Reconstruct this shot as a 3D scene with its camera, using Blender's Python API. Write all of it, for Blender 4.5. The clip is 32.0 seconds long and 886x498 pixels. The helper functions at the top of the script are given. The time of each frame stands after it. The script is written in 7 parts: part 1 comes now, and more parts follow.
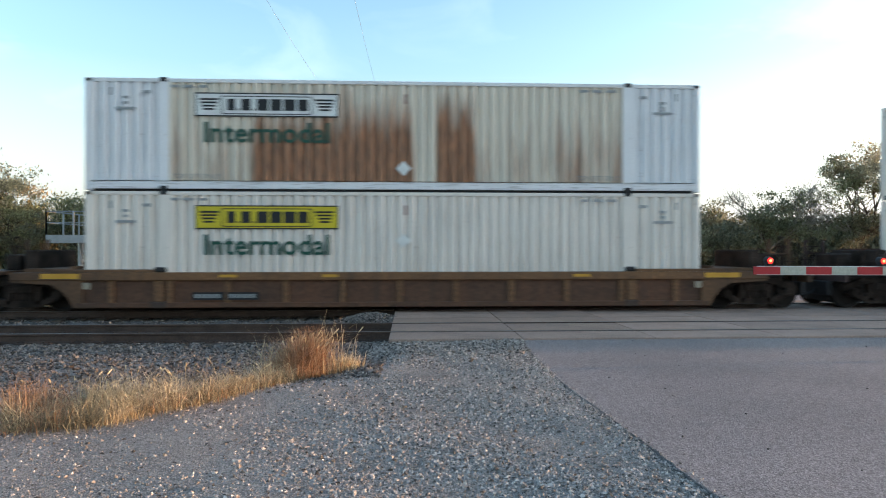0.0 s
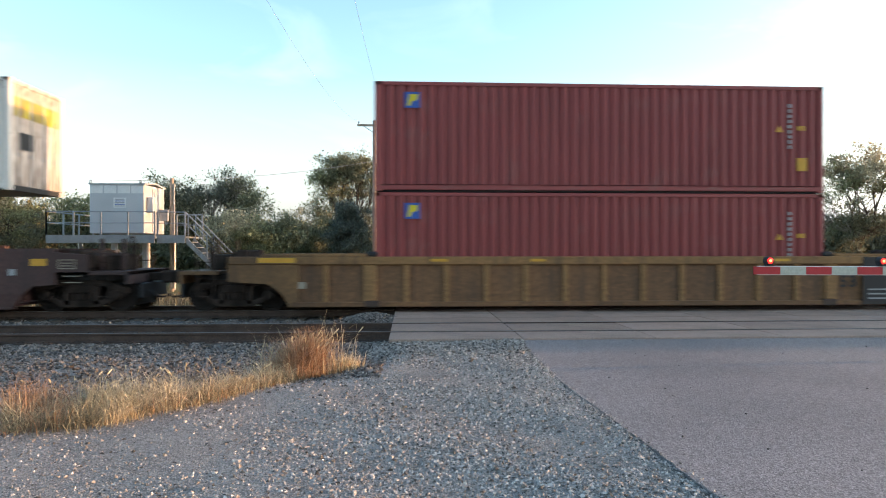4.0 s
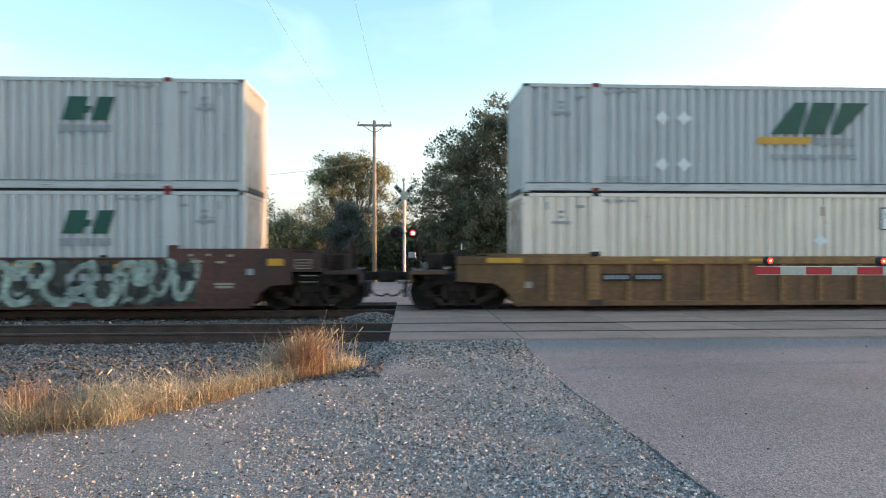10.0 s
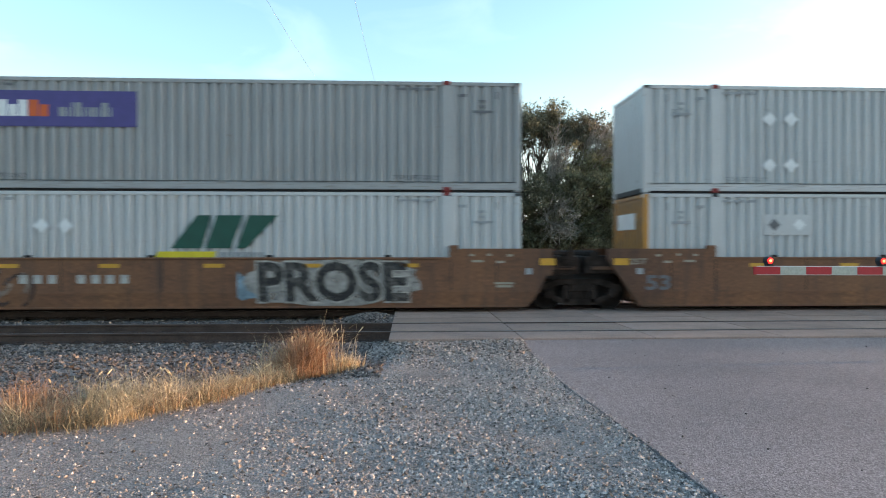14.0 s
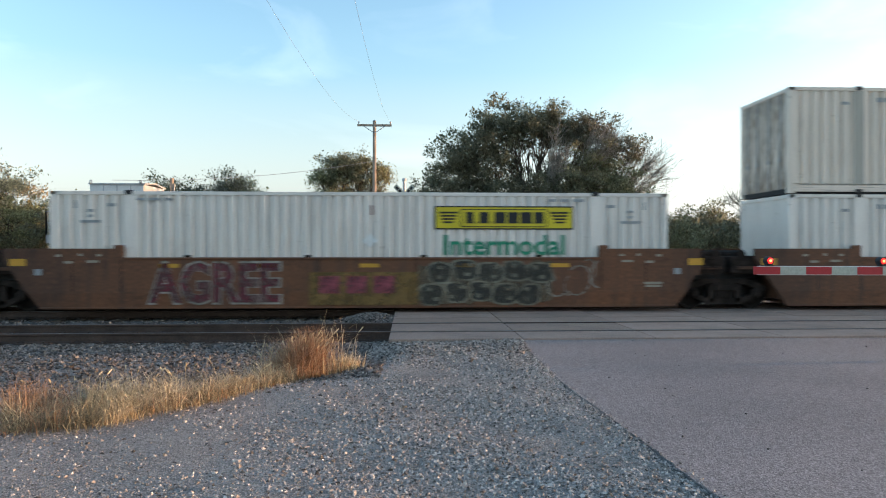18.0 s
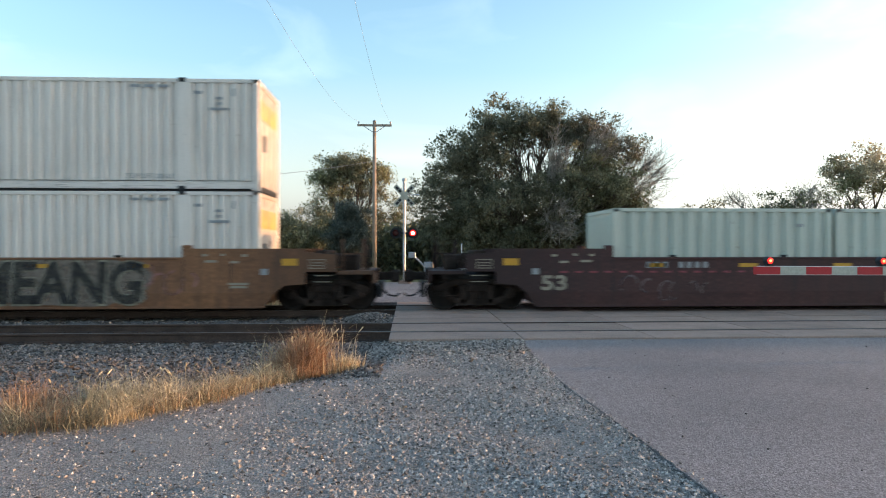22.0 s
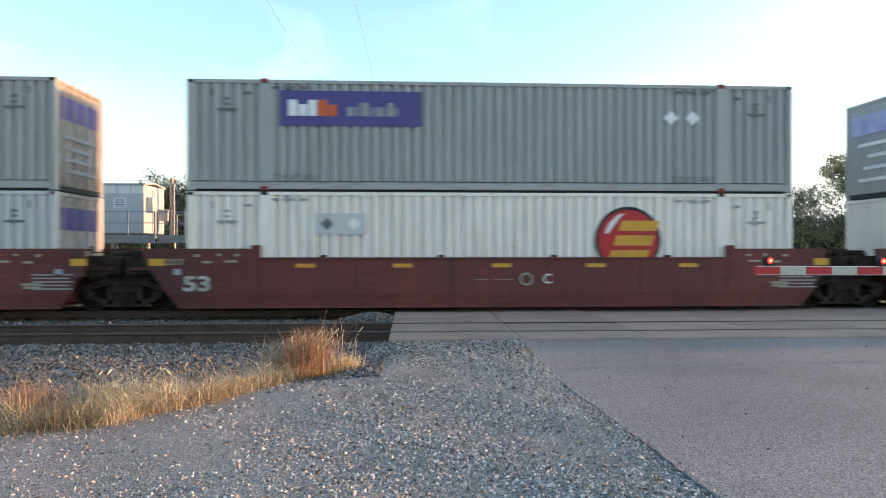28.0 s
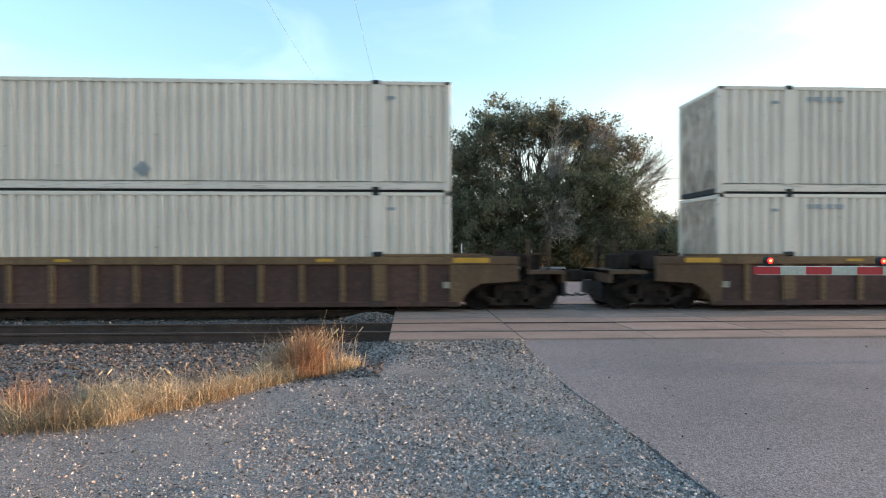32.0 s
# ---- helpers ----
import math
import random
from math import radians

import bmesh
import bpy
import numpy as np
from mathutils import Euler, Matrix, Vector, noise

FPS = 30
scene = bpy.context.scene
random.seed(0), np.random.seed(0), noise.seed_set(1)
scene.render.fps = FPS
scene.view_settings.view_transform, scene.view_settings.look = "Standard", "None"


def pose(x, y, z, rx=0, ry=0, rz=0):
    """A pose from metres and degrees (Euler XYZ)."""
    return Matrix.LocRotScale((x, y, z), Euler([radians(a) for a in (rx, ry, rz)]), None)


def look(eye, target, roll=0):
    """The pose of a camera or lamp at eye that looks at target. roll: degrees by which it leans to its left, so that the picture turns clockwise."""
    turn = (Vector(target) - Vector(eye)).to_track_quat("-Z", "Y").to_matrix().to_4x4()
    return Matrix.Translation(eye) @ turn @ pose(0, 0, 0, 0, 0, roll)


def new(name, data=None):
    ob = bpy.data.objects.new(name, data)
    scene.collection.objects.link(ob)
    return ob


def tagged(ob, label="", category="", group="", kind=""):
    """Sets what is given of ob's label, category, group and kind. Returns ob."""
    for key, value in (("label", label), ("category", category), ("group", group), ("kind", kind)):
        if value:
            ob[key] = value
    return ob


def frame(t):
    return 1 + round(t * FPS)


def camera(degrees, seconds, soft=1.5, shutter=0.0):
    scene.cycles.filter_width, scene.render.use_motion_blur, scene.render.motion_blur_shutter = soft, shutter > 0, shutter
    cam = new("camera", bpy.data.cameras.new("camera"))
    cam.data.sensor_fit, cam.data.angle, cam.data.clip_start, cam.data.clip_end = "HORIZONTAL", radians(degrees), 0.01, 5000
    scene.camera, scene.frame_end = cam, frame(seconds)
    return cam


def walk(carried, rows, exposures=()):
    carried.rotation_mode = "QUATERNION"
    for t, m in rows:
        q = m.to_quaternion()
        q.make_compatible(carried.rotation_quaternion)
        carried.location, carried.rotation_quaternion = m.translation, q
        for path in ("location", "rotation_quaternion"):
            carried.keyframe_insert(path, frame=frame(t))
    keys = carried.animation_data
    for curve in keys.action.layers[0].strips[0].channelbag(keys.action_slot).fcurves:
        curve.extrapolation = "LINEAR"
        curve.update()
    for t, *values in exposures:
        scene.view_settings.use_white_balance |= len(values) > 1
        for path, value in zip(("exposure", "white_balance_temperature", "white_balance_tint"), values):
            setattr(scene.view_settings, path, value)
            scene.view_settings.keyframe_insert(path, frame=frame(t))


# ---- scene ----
FOV = 68.54
EYE = (0.0, 0.0, 1.66)
YAW = radians(2.963)
cam = camera(FOV, 32.0, soft=1.1, shutter=0.22)
AIM = (math.sin(YAW), math.cos(YAW), 1.66 - 0.0007)
TINT = {7: 6370, 18: 6330, 20: 6380, 21: 6370, 23: 6340}      # the camera's white balance drifts a little
EXPO = [(t, 2.09 + e, TINT.get(t, 6440), 10) for t, e in ((0, 0.33), (1, 0.4), (2, 0.33), (3, 0.55), (6, 0.5), (7, 0.44), (8, 0.58), (9, 0.55), (11, 0.5), (13, 0.45), (14, 0.5), (17, 0.35), (18, 0.18), (19, 0.3), (20, 0.15), (21, 0.25), (22, 0.25), (23, 0.05), (24, 0.45), (25, 0.53), (28, 0.6), (30, 0.48), (32, 0.4))]
walk(cam, [(0.0, look(EYE, AIM)), (32.0, look(EYE, AIM))], exposures=EXPO)

# ---- light: a low sun along the track, and its sky ----
SUN_EL, SUN_AZ = radians(4.2), radians(85.5)      # azimuth from +y towards +x
SKY_STRENGTH, SUN_STRENGTH = 0.15, 1.4
world = bpy.data.worlds.new("sky")
scene.world = world
world.use_nodes = True
wn, wl = world.node_tree.nodes, world.node_tree.links
bg = wn["Background"]
sky = wn.new("ShaderNodeTexSky")
sky.sky_type = "NISHITA"
sky.sun_disc = False
sky.sun_elevation, sky.sun_rotation = SUN_EL, SUN_AZ
sky.air_density, sky.dust_density, sky.ozone_density = 1.0, 1.6, 1.6
# thin cirrus, a little brighter than the sky behind it
wco = wn.new("ShaderNodeTexCoord")
wmap = wn.new("ShaderNodeMapping")
wmap.inputs["Scale"].default_value = (2.2, 2.2, 7.0)
wl.new(wco.outputs["Generated"], wmap.inputs[0])
cirrus = wn.new("ShaderNodeTexNoise")
cirrus.inputs["Scale"].default_value, cirrus.inputs["Detail"].default_value, cirrus.inputs["Distortion"].default_value = 1.5, 7, 0.6
wl.new(wmap.outputs[0], cirrus.inputs[0])
veil = wn.new("ShaderNodeMapRange")
veil.inputs[1].default_value, veil.inputs[2].default_value, veil.inputs[4].default_value = 0.54, 0.82, 0.3
wl.new(cirrus.outputs[0], veil.inputs[0])
cloud = wn.new("ShaderNodeMix")
cloud.data_type, cloud.blend_type = "RGBA", "ADD"
cloud.inputs[7].default_value = (1.1, 1.0, 0.95, 1)
wl.new(veil.outputs[0], cloud.inputs[0])
wl.new(sky.outputs[0], cloud.inputs[6])
# haze pales the sky's colour towards the horizon
wsep = wn.new("ShaderNodeSeparateXYZ")
wl.new(wco.outputs["Generated"], wsep.inputs[0])
haze = wn.new("ShaderNodeMapRange")
haze.inputs[1].default_value, haze.inputs[2].default_value, haze.inputs[3].default_value, haze.inputs[4].default_value = 0.0, 0.26, 0.12, 1.12
wl.new(wsep.outputs[2], haze.inputs[0])
pale = wn.new("ShaderNodeHueSaturation")
wl.new(haze.outputs[0], pale.inputs["Saturation"])
dim = wn.new("ShaderNodeMapRange")
dim.inputs[1].default_value, dim.inputs[2].default_value, dim.inputs[3].default_value, dim.inputs[4].default_value = 0.0, 0.3, 0.78, 1.0
wl.new(wsep.outputs[2], dim.inputs[0])
wl.new(dim.outputs[0], pale.inputs["Value"])
wl.new(cloud.outputs[2], pale.inputs["Color"])
cool = wn.new("ShaderNodeMapRange")
cool.inputs[1].default_value, cool.inputs[2].default_value, cool.inputs[3].default_value, cool.inputs[4].default_value = 0.0, 0.24, 1.0, 0.0
wl.new(wsep.outputs[2], cool.inputs[0])
air = wn.new("ShaderNodeMix")
air.data_type, air.blend_type = "RGBA", "MULTIPLY"
air.inputs[7].default_value = (0.93, 0.985, 1.1, 1)
wl.new(cool.outputs[0], air.inputs[0])
wl.new(pale.outputs[0], air.inputs[6])
wl.new(air.outputs[2], bg.inputs[0])
bg.inputs[1].default_value = SKY_STRENGTH
sun_data = bpy.data.lights.new("sun", "SUN")
sun_data.energy, sun_data.angle, sun_data.color = SUN_STRENGTH, radians(0.6), (1.0, 0.5, 0.2)
sun = new("sun", sun_data)
sun_dir = Vector((math.sin(SUN_AZ) * math.cos(SUN_EL), math.cos(SUN_AZ) * math.cos(SUN_EL), math.sin(SUN_EL)))
sun.matrix_world = look(tuple(sun_dir * 60), (0, 0, 0))

# ---- materials ----
def mat(name, col, rough=0.7, metal=0.0, var=0.15, scale=1.5, fine=30.0, bump=0.15, dist=0.01, col2=None, streak=0.0, streak_col=(0.12, 0.08, 0.05), mix=0.5, per=0.0, trans=0.0, island=0.0, spec=0.4, voro=0.0):
    m = bpy.data.materials.new(name)
    m.use_nodes = True
    n, l = m.node_tree.nodes, m.node_tree.links
    p = n["Principled BSDF"]
    p.inputs["Roughness"].default_value, p.inputs["Metallic"].default_value = rough, metal
    p.inputs["Specular IOR Level"].default_value = spec
    co = n.new("ShaderNodeTexCoord")
    big = n.new("ShaderNodeTexNoise")
    big.inputs["Scale"].default_value, big.inputs["Detail"].default_value = scale, 5
    l.new(co.outputs["Object"], big.inputs["Vector"])
    small = n.new("ShaderNodeTexNoise")
    small.inputs["Scale"].default_value, small.inputs["Detail"].default_value = fine, 3
    l.new(co.outputs["Object"], small.inputs["Vector"])
    ramp = n.new("ShaderNodeValToRGB")
    ramp.color_ramp.elements[0].position, ramp.color_ramp.elements[1].position = mix - 0.18, mix + 0.18
    b = col2 or tuple(c * (1 - 2 * var) for c in col)
    ramp.color_ramp.elements[0].color, ramp.color_ramp.elements[1].color = (*col, 1), (*b, 1)
    l.new(big.outputs[0], ramp.inputs[0])
    val = n.new("ShaderNodeMapRange")
    val.inputs[1].default_value, val.inputs[2].default_value = 0.3, 0.7
    val.inputs[3].default_value, val.inputs[4].default_value = 1 - var, 1 + var
    l.new(small.outputs[0], val.inputs[0])
    mul = n.new("ShaderNodeMix")
    mul.data_type, mul.blend_type = "RGBA", "MULTIPLY"
    mul.inputs[0].default_value = 1
    l.new(ramp.outputs[0], mul.inputs[6])
    l.new(val.outputs[0], mul.inputs[7])
    out = mul.outputs[2]
    if streak:
        mp = n.new("ShaderNodeMapping")
        mp.inputs["Scale"].default_value = (3.5, 3.5, 0.35)
        l.new(co.outputs["Object"], mp.inputs["Vector"])
        sn = n.new("ShaderNodeTexNoise")
        sn.inputs["Scale"].default_value, sn.inputs["Detail"].default_value = 1.6, 6
        l.new(mp.outputs[0], sn.inputs["Vector"])
        sr = n.new("ShaderNodeMapRange")
        sr.inputs[1].default_value, sr.inputs[2].default_value, sr.inputs[3].default_value, sr.inputs[4].default_value = 0.5, 0.75, 0, streak
        l.new(sn.outputs[0], sr.inputs[0])
        mx = n.new("ShaderNodeMix")
        mx.data_type = "RGBA"
        mx.inputs[7].default_value = (*streak_col, 1)
        l.new(sr.outputs[0], mx.inputs[0])
        l.new(out, mx.inputs[6])
        out = mx.outputs[2]
    if per or island:
        src = n.new("ShaderNodeNewGeometry").outputs["Random Per Island"] if island else n.new("ShaderNodeObjectInfo").outputs["Random"]
        rr = n.new("ShaderNodeMapRange")
        k = island or per
        rr.inputs[3].default_value, rr.inputs[4].default_value = 1 - k, 1 + k
        l.new(src, rr.inputs[0])
        m2 = n.new("ShaderNodeMix")
        m2.data_type, m2.blend_type = "RGBA", "MULTIPLY"
        m2.inputs[0].default_value = 1
        l.new(out, m2.inputs[6])
        l.new(rr.outputs[0], m2.inputs[7])
        out = m2.outputs[2]
    if voro:
        vc = n.new("ShaderNodeTexVoronoi")
        vc.inputs["Scale"].default_value = voro
        l.new(co.outputs["Object"], vc.inputs["Vector"])
        vs = n.new("ShaderNodeSeparateColor")
        l.new(vc.outputs["Color"], vs.inputs[0])
        vr = n.new("ShaderNodeMapRange")
        vr.inputs[3].default_value, vr.inputs[4].default_value = 0.55, 1.42
        l.new(vs.outputs[0], vr.inputs[0])
        vm = n.new("ShaderNodeMix")
        vm.data_type, vm.blend_type = "RGBA", "MULTIPLY"
        vm.inputs[0].default_value = 1
        l.new(out, vm.inputs[6])
        l.new(vr.outputs[0], vm.inputs[7])
        out = vm.outputs[2]
    l.new(out, p.inputs["Base Color"])
    if bump:
        bn = n.new("ShaderNodeBump")
        bn.inputs["Strength"].default_value, bn.inputs["Distance"].default_value = bump, dist
        if voro:
            vo = n.new("ShaderNodeTexVoronoi")
            vo.inputs["Scale"].default_value = voro
            l.new(co.outputs["Object"], vo.inputs["Vector"])
            l.new(vo.outputs["Distance"], bn.inputs["Height"])
        else:
            l.new(small.outputs[0], bn.inputs["Height"])
        l.new(bn.outputs[0], p.inputs["Normal"])
    if trans:
        tr = n.new("ShaderNodeBsdfTranslucent")
        l.new(out, tr.inputs[0])
        ms = n.new("ShaderNodeMixShader")
        ms.inputs[0].default_value = trans
        l.new(p.outputs[0], ms.inputs[1])
        l.new(tr.outputs[0], ms.inputs[2])
        l.new(ms.outputs[0], n["Material Output"].inputs[0])
    return m


def glow(name, col, strength):
    m = bpy.data.materials.new(name)
    m.use_nodes = True
    p = m.node_tree.nodes["Principled BSDF"]
    p.inputs["Base Color"].default_value = (*col, 1)
    p.inputs["Emission Color"].default_value = (*col, 1)
    p.inputs["Emission Strength"].default_value = strength
    return m


PAINT = {}


def rust_specks(m):
    """Small rust chips and scuffs scattered over the paint."""
    n, l = m.node_tree.nodes, m.node_tree.links
    p = n["Principled BSDF"]
    old = p.inputs["Base Color"].links[0].from_socket
    co = n["Texture Coordinate"]
    for scale, lo, hi, amount, c in ((6.0, 0.66, 0.72, 0.55, (0.20, 0.11, 0.06)), (1.1, 0.56, 0.72, 0.12, (0.34, 0.28, 0.22))):
        nz = n.new("ShaderNodeTexNoise")
        nz.inputs["Scale"].default_value, nz.inputs["Detail"].default_value, nz.inputs["Roughness"].default_value = scale, 7, 0.6
        l.new(co.outputs["Object"], nz.inputs[0])
        mr = n.new("ShaderNodeMapRange")
        mr.inputs[1].default_value, mr.inputs[2].default_value, mr.inputs[4].default_value = lo, hi, amount
        l.new(nz.outputs[0], mr.inputs[0])
        mx = n.new("ShaderNodeMix")
        mx.data_type = "RGBA"
        mx.inputs[7].default_value = (*c, 1)
        l.new(mr.outputs[0], mx.inputs[0])
        l.new(old, mx.inputs[6])
        old = mx.outputs[2]
    l.new(old, p.inputs["Base Color"])


def paint(col, streak=0.12, var=0.05, rough=0.5, streak_col=(0.16, 0.11, 0.07), scale=0.6, mix=0.5):
    key = (col, streak, streak_col)
    if key not in PAINT:
        PAINT[key] = mat("weathered_paint", col, rough, 0, var, scale, 25, 0.05, 0.004, streak=streak, streak_col=streak_col, mix=mix, per=0.03)
        rust_specks(PAINT[key])
    return PAINT[key]


M_GRAVEL = mat("grey_gravel", (0.385, 0.358, 0.335), 0.95, 0, 0.34, 0.9, 75, 1.0, 0.03, (0.295, 0.275, 0.258), voro=72)
M_STONE = mat("limestone_chips", (0.41, 0.365, 0.33), 0.9, 0, 0.15, 8, 60, 0.3, 0.004, island=0.85)
# bed kept darker than its stones: shade in the gaps is in this colour
M_BALLAST = mat("ballast", (0.13, 0.125, 0.12), 0.95, 0, 0.3, 2, 40, 1.0, 0.04, (0.08, 0.075, 0.07), voro=18)
M_BSTONE = mat("ballast_stone", (0.185, 0.16, 0.142), 0.9, 0, 0.15, 8, 60, 0.3, 0.004, island=0.85)
M_VSTONE = mat("pale_ballast_stone", (0.29, 0.255, 0.225), 0.85, 0, 0.15, 8, 60, 0.3, 0.004, island=0.8)
M_ASPHALT = mat("worn_asphalt", (0.235, 0.213, 0.208), 0.85, 0, 0.4, 0.35, 90, 0.6, 0.006, (0.17, 0.157, 0.155), mix=0.52, voro=75)
M_CONC = mat("crossing_concrete", (0.365, 0.26, 0.205), 0.85, 0, 0.28, 0.9, 45, 0.4, 0.006, (0.26, 0.185, 0.148), per=0.12, streak=0.35, streak_col=(0.16, 0.12, 0.1))
M_FIELD = mat("rough_grass", (0.16, 0.15, 0.06), 0.95, 0, 0.3, 0.15, 9, 0.8, 0.05, (0.09, 0.11, 0.04))
M_RAILSIDE = mat("rusty_rail", (0.085, 0.055, 0.042), 0.75, 0.2, 0.2, 3, 30, 0.2, 0.003)
M_RAILTOP = mat("polished_rail", (0.20, 0.185, 0.175), 0.45, 0.8, 0.05, 3, 30, 0.0)
M_TIE = mat("tie_wood", (0.10, 0.075, 0.055), 0.9, 0, 0.25, 4, 40, 0.5, 0.006)
M_TRUCK = mat("grimy_cast_steel", (0.05, 0.036, 0.029), 0.9, 0.0, 0.35, 3, 30, 0.3, 0.005, spec=0.12)
M_WHEEL = mat("wheel_steel", (0.026, 0.02, 0.017), 0.8, 0.0, 0.2, 5, 30, 0.1, 0.003, spec=0.15)
M_BLACK = mat("black_paint", (0.015, 0.015, 0.016), 0.6, 0, 0.1, 3, 30, 0.0)
M_DARK = mat("dark_rubber", (0.02, 0.02, 0.02), 0.8, 0, 0.1, 3, 30, 0.0)
M_WHITE = mat("white_vinyl", (0.72, 0.72, 0.70), 0.5, 0, 0.06, 3, 30, 0.0)
M_PALE = mat("pale_placard", (0.73, 0.73, 0.70), 0.4, 0, 0.06, 3, 30, 0.0)
M_CREAM = mat("dull_white_sheeting", (0.44, 0.44, 0.36), 0.6, 0, 0.1, 3, 30, 0.0)
M_GREEN = mat("green_vinyl", (0.012, 0.075, 0.05), 0.5, 0, 0.1, 3, 30, 0.0)
M_GREENL = mat("bright_green_vinyl", (0.02, 0.24, 0.13), 0.5, 0, 0.1, 3, 30, 0.0)
M_YELLOW = mat("yellow_vinyl", (0.62, 0.50, 0.02), 0.5, 0, 0.08, 2, 30, 0.0)
M_YFADE = mat("faded_yellow_vinyl", (0.50, 0.44, 0.16), 0.6, 0, 0.12, 2, 30, 0.0, col2=(0.55, 0.5, 0.36))
M_YSAFE = mat("yellow_reflective_tape", (0.58, 0.30, 0.03), 0.45, 0, 0.1, 3, 30, 0.0)
M_SOFTINK = mat("faded_dark_lettering", (0.13, 0.13, 0.135), 0.6, 0, 0.1, 3, 30, 0.0)
M_GREYT = mat("faded_grey_lettering", (0.30, 0.31, 0.31), 0.6, 0, 0.1, 3, 30, 0.0)
M_PURPLE = mat("purple_vinyl", (0.075, 0.06, 0.21), 0.5, 0, 0.08, 3, 30, 0.0)
M_PFADE = mat("faded_purple_vinyl", (0.26, 0.25, 0.50), 0.6, 0, 0.1, 2, 30, 0.0, col2=(0.42, 0.43, 0.55))
M_ORANGE = mat("orange_vinyl", (0.62, 0.11, 0.02), 0.5, 0, 0.08, 3, 30, 0.0)
M_RED = mat("red_vinyl", (0.42, 0.02, 0.025), 0.5, 0, 0.08, 3, 30, 0.0)
M_BLUE = mat("blue_vinyl", (0.03, 0.09, 0.35), 0.5, 0, 0.08, 3, 30, 0.0)
M_GALV = mat("galvanised_steel", (0.36, 0.37, 0.38), 0.5, 0.6, 0.1, 3, 25, 0.05, 0.002)
M_ALU = mat("mill_aluminium", (0.50, 0.51, 0.52), 0.5, 0.35, 0.05, 1, 25, 0.05, 0.002)
M_POLE = mat("pole_wood", (0.40, 0.31, 0.235), 0.9, 0, 0.2, 2, 40, 0.4, 0.006)
M_RUST = mat("orange_rust", (0.14, 0.065, 0.03), 0.9, 0, 0.25, 3, 30, 0.2, 0.004)
M_GLASS = mat("dark_glass", (0.02, 0.022, 0.025), 0.15, 0, 0.1, 3, 30, 0.0, spec=0.6)
M_LAMP = glow("lit_red_lamp", (1.0, 0.012, 0.01), 0.55)
M_CORE = glow("hot_lamp_core", (1.0, 0.22, 0.06), 1.2)
M_HOT = glow("white_hot_core", (1.0, 0.5, 0.42), 2.2)
M_LAMPOFF = mat("unlit_red_lens", (0.10, 0.008, 0.008), 0.3, 0, 0.1, 3, 30, 0.0)
M_BARK = mat("bark", (0.115, 0.085, 0.062), 0.95, 0, 0.25, 3, 25, 0.6, 0.01)
M_DEADWOOD = mat("bleached_dead_wood", (0.38, 0.335, 0.28), 0.95, 0, 0.2, 3, 25, 0.4, 0.01)


# ---- mesh tools ----
def mesh_of(name, verts, faces, smooth=False):
    me = bpy.data.meshes.new(name)
    me.from_pydata([tuple(v) for v in verts], [], [tuple(f) for f in faces])
    me.validate()
    if smooth:
        me.polygons.foreach_set("use_smooth", [True] * len(me.polygons))
    me.update()
    return me


def box(x0, x1, y0, y1, z0, z1, off=0):
    v = [(x, y, z) for x in (x0, x1) for y in (y0, y1) for z in (z0, z1)]
    f = [(0, 1, 3, 2), (4, 6, 7, 5), (0, 4, 5, 1), (2, 3, 7, 6), (0, 2, 6, 4), (1, 5, 7, 3)]
    return v, f


def soft_box(x0, x1, y0, y1, z0, z1, r):
    """A box with its edges cut off by r."""
    bm = bmesh.new()
    bmesh.ops.create_cube(bm, size=1)
    for v in bm.verts:
        v.co = Vector(((x0 + x1) / 2 + v.co.x * (x1 - x0), (y0 + y1) / 2 + v.co.y * (y1 - y0), (z0 + z1) / 2 + v.co.z * (z1 - z0)))
    bmesh.ops.bevel(bm, geom=bm.edges[:], offset=r, segments=1, affect="EDGES")
    bm.verts.index_update()
    out = [tuple(v.co) for v in bm.verts], [tuple(v.index for v in f.verts) for f in bm.faces]
    bm.free()
    return out


def prism(poly, y0, y1, axis="y"):
    """A polygon in (x, z) drawn out along y, or in (x, y) along z, or in (y, z) along x."""
    n = len(poly)
    put = {"y": lambda a, b, c: (a, c, b), "z": lambda a, b, c: (a, b, c), "x": lambda a, b, c: (c, a, b)}[axis]
    v = [put(a, b, y0) for a, b in poly] + [put(a, b, y1) for a, b in poly]
    f = [tuple(range(n)), tuple(range(2 * n - 1, n - 1, -1))] + [(i, n + i, n + (i + 1) % n, (i + 1) % n) for i in range(n)]
    return v, f


def rod(a, b, r0, r1=None, sides=8):
    r1 = r0 if r1 is None else r1
    a, b = Vector(a), Vector(b)
    q = (b - a).to_track_quat("Z", "Y")
    v = []
    for c, r in ((a, r0), (b, r1)):
        for i in range(sides):
            t = 2 * math.pi * i / sides
            v.append(tuple(c + q @ Vector((r * math.cos(t), r * math.sin(t), 0))))
    f = [tuple(range(sides))[::-1], tuple(range(sides, 2 * sides))] + [(i, (i + 1) % sides, sides + (i + 1) % sides, sides + i) for i in range(sides)]
    return v, f


def lathe(profile, sides=20, axis="y"):
    """A profile of (radius, along) turned round an axis."""
    v, f = [], []
    for r, a in profile:
        for i in range(sides):
            t = 2 * math.pi * i / sides
            c, s = r * math.cos(t), r * math.sin(t)
            v.append((c, a, s) if axis == "y" else (c, s, a) if axis == "z" else (a, c, s))
    for k in range(len(profile) - 1):
        for i in range(sides):
            j = (i + 1) % sides
            f.append((k * sides + i, k * sides + j, (k + 1) * sides + j, (k + 1) * sides + i))
    return v, f


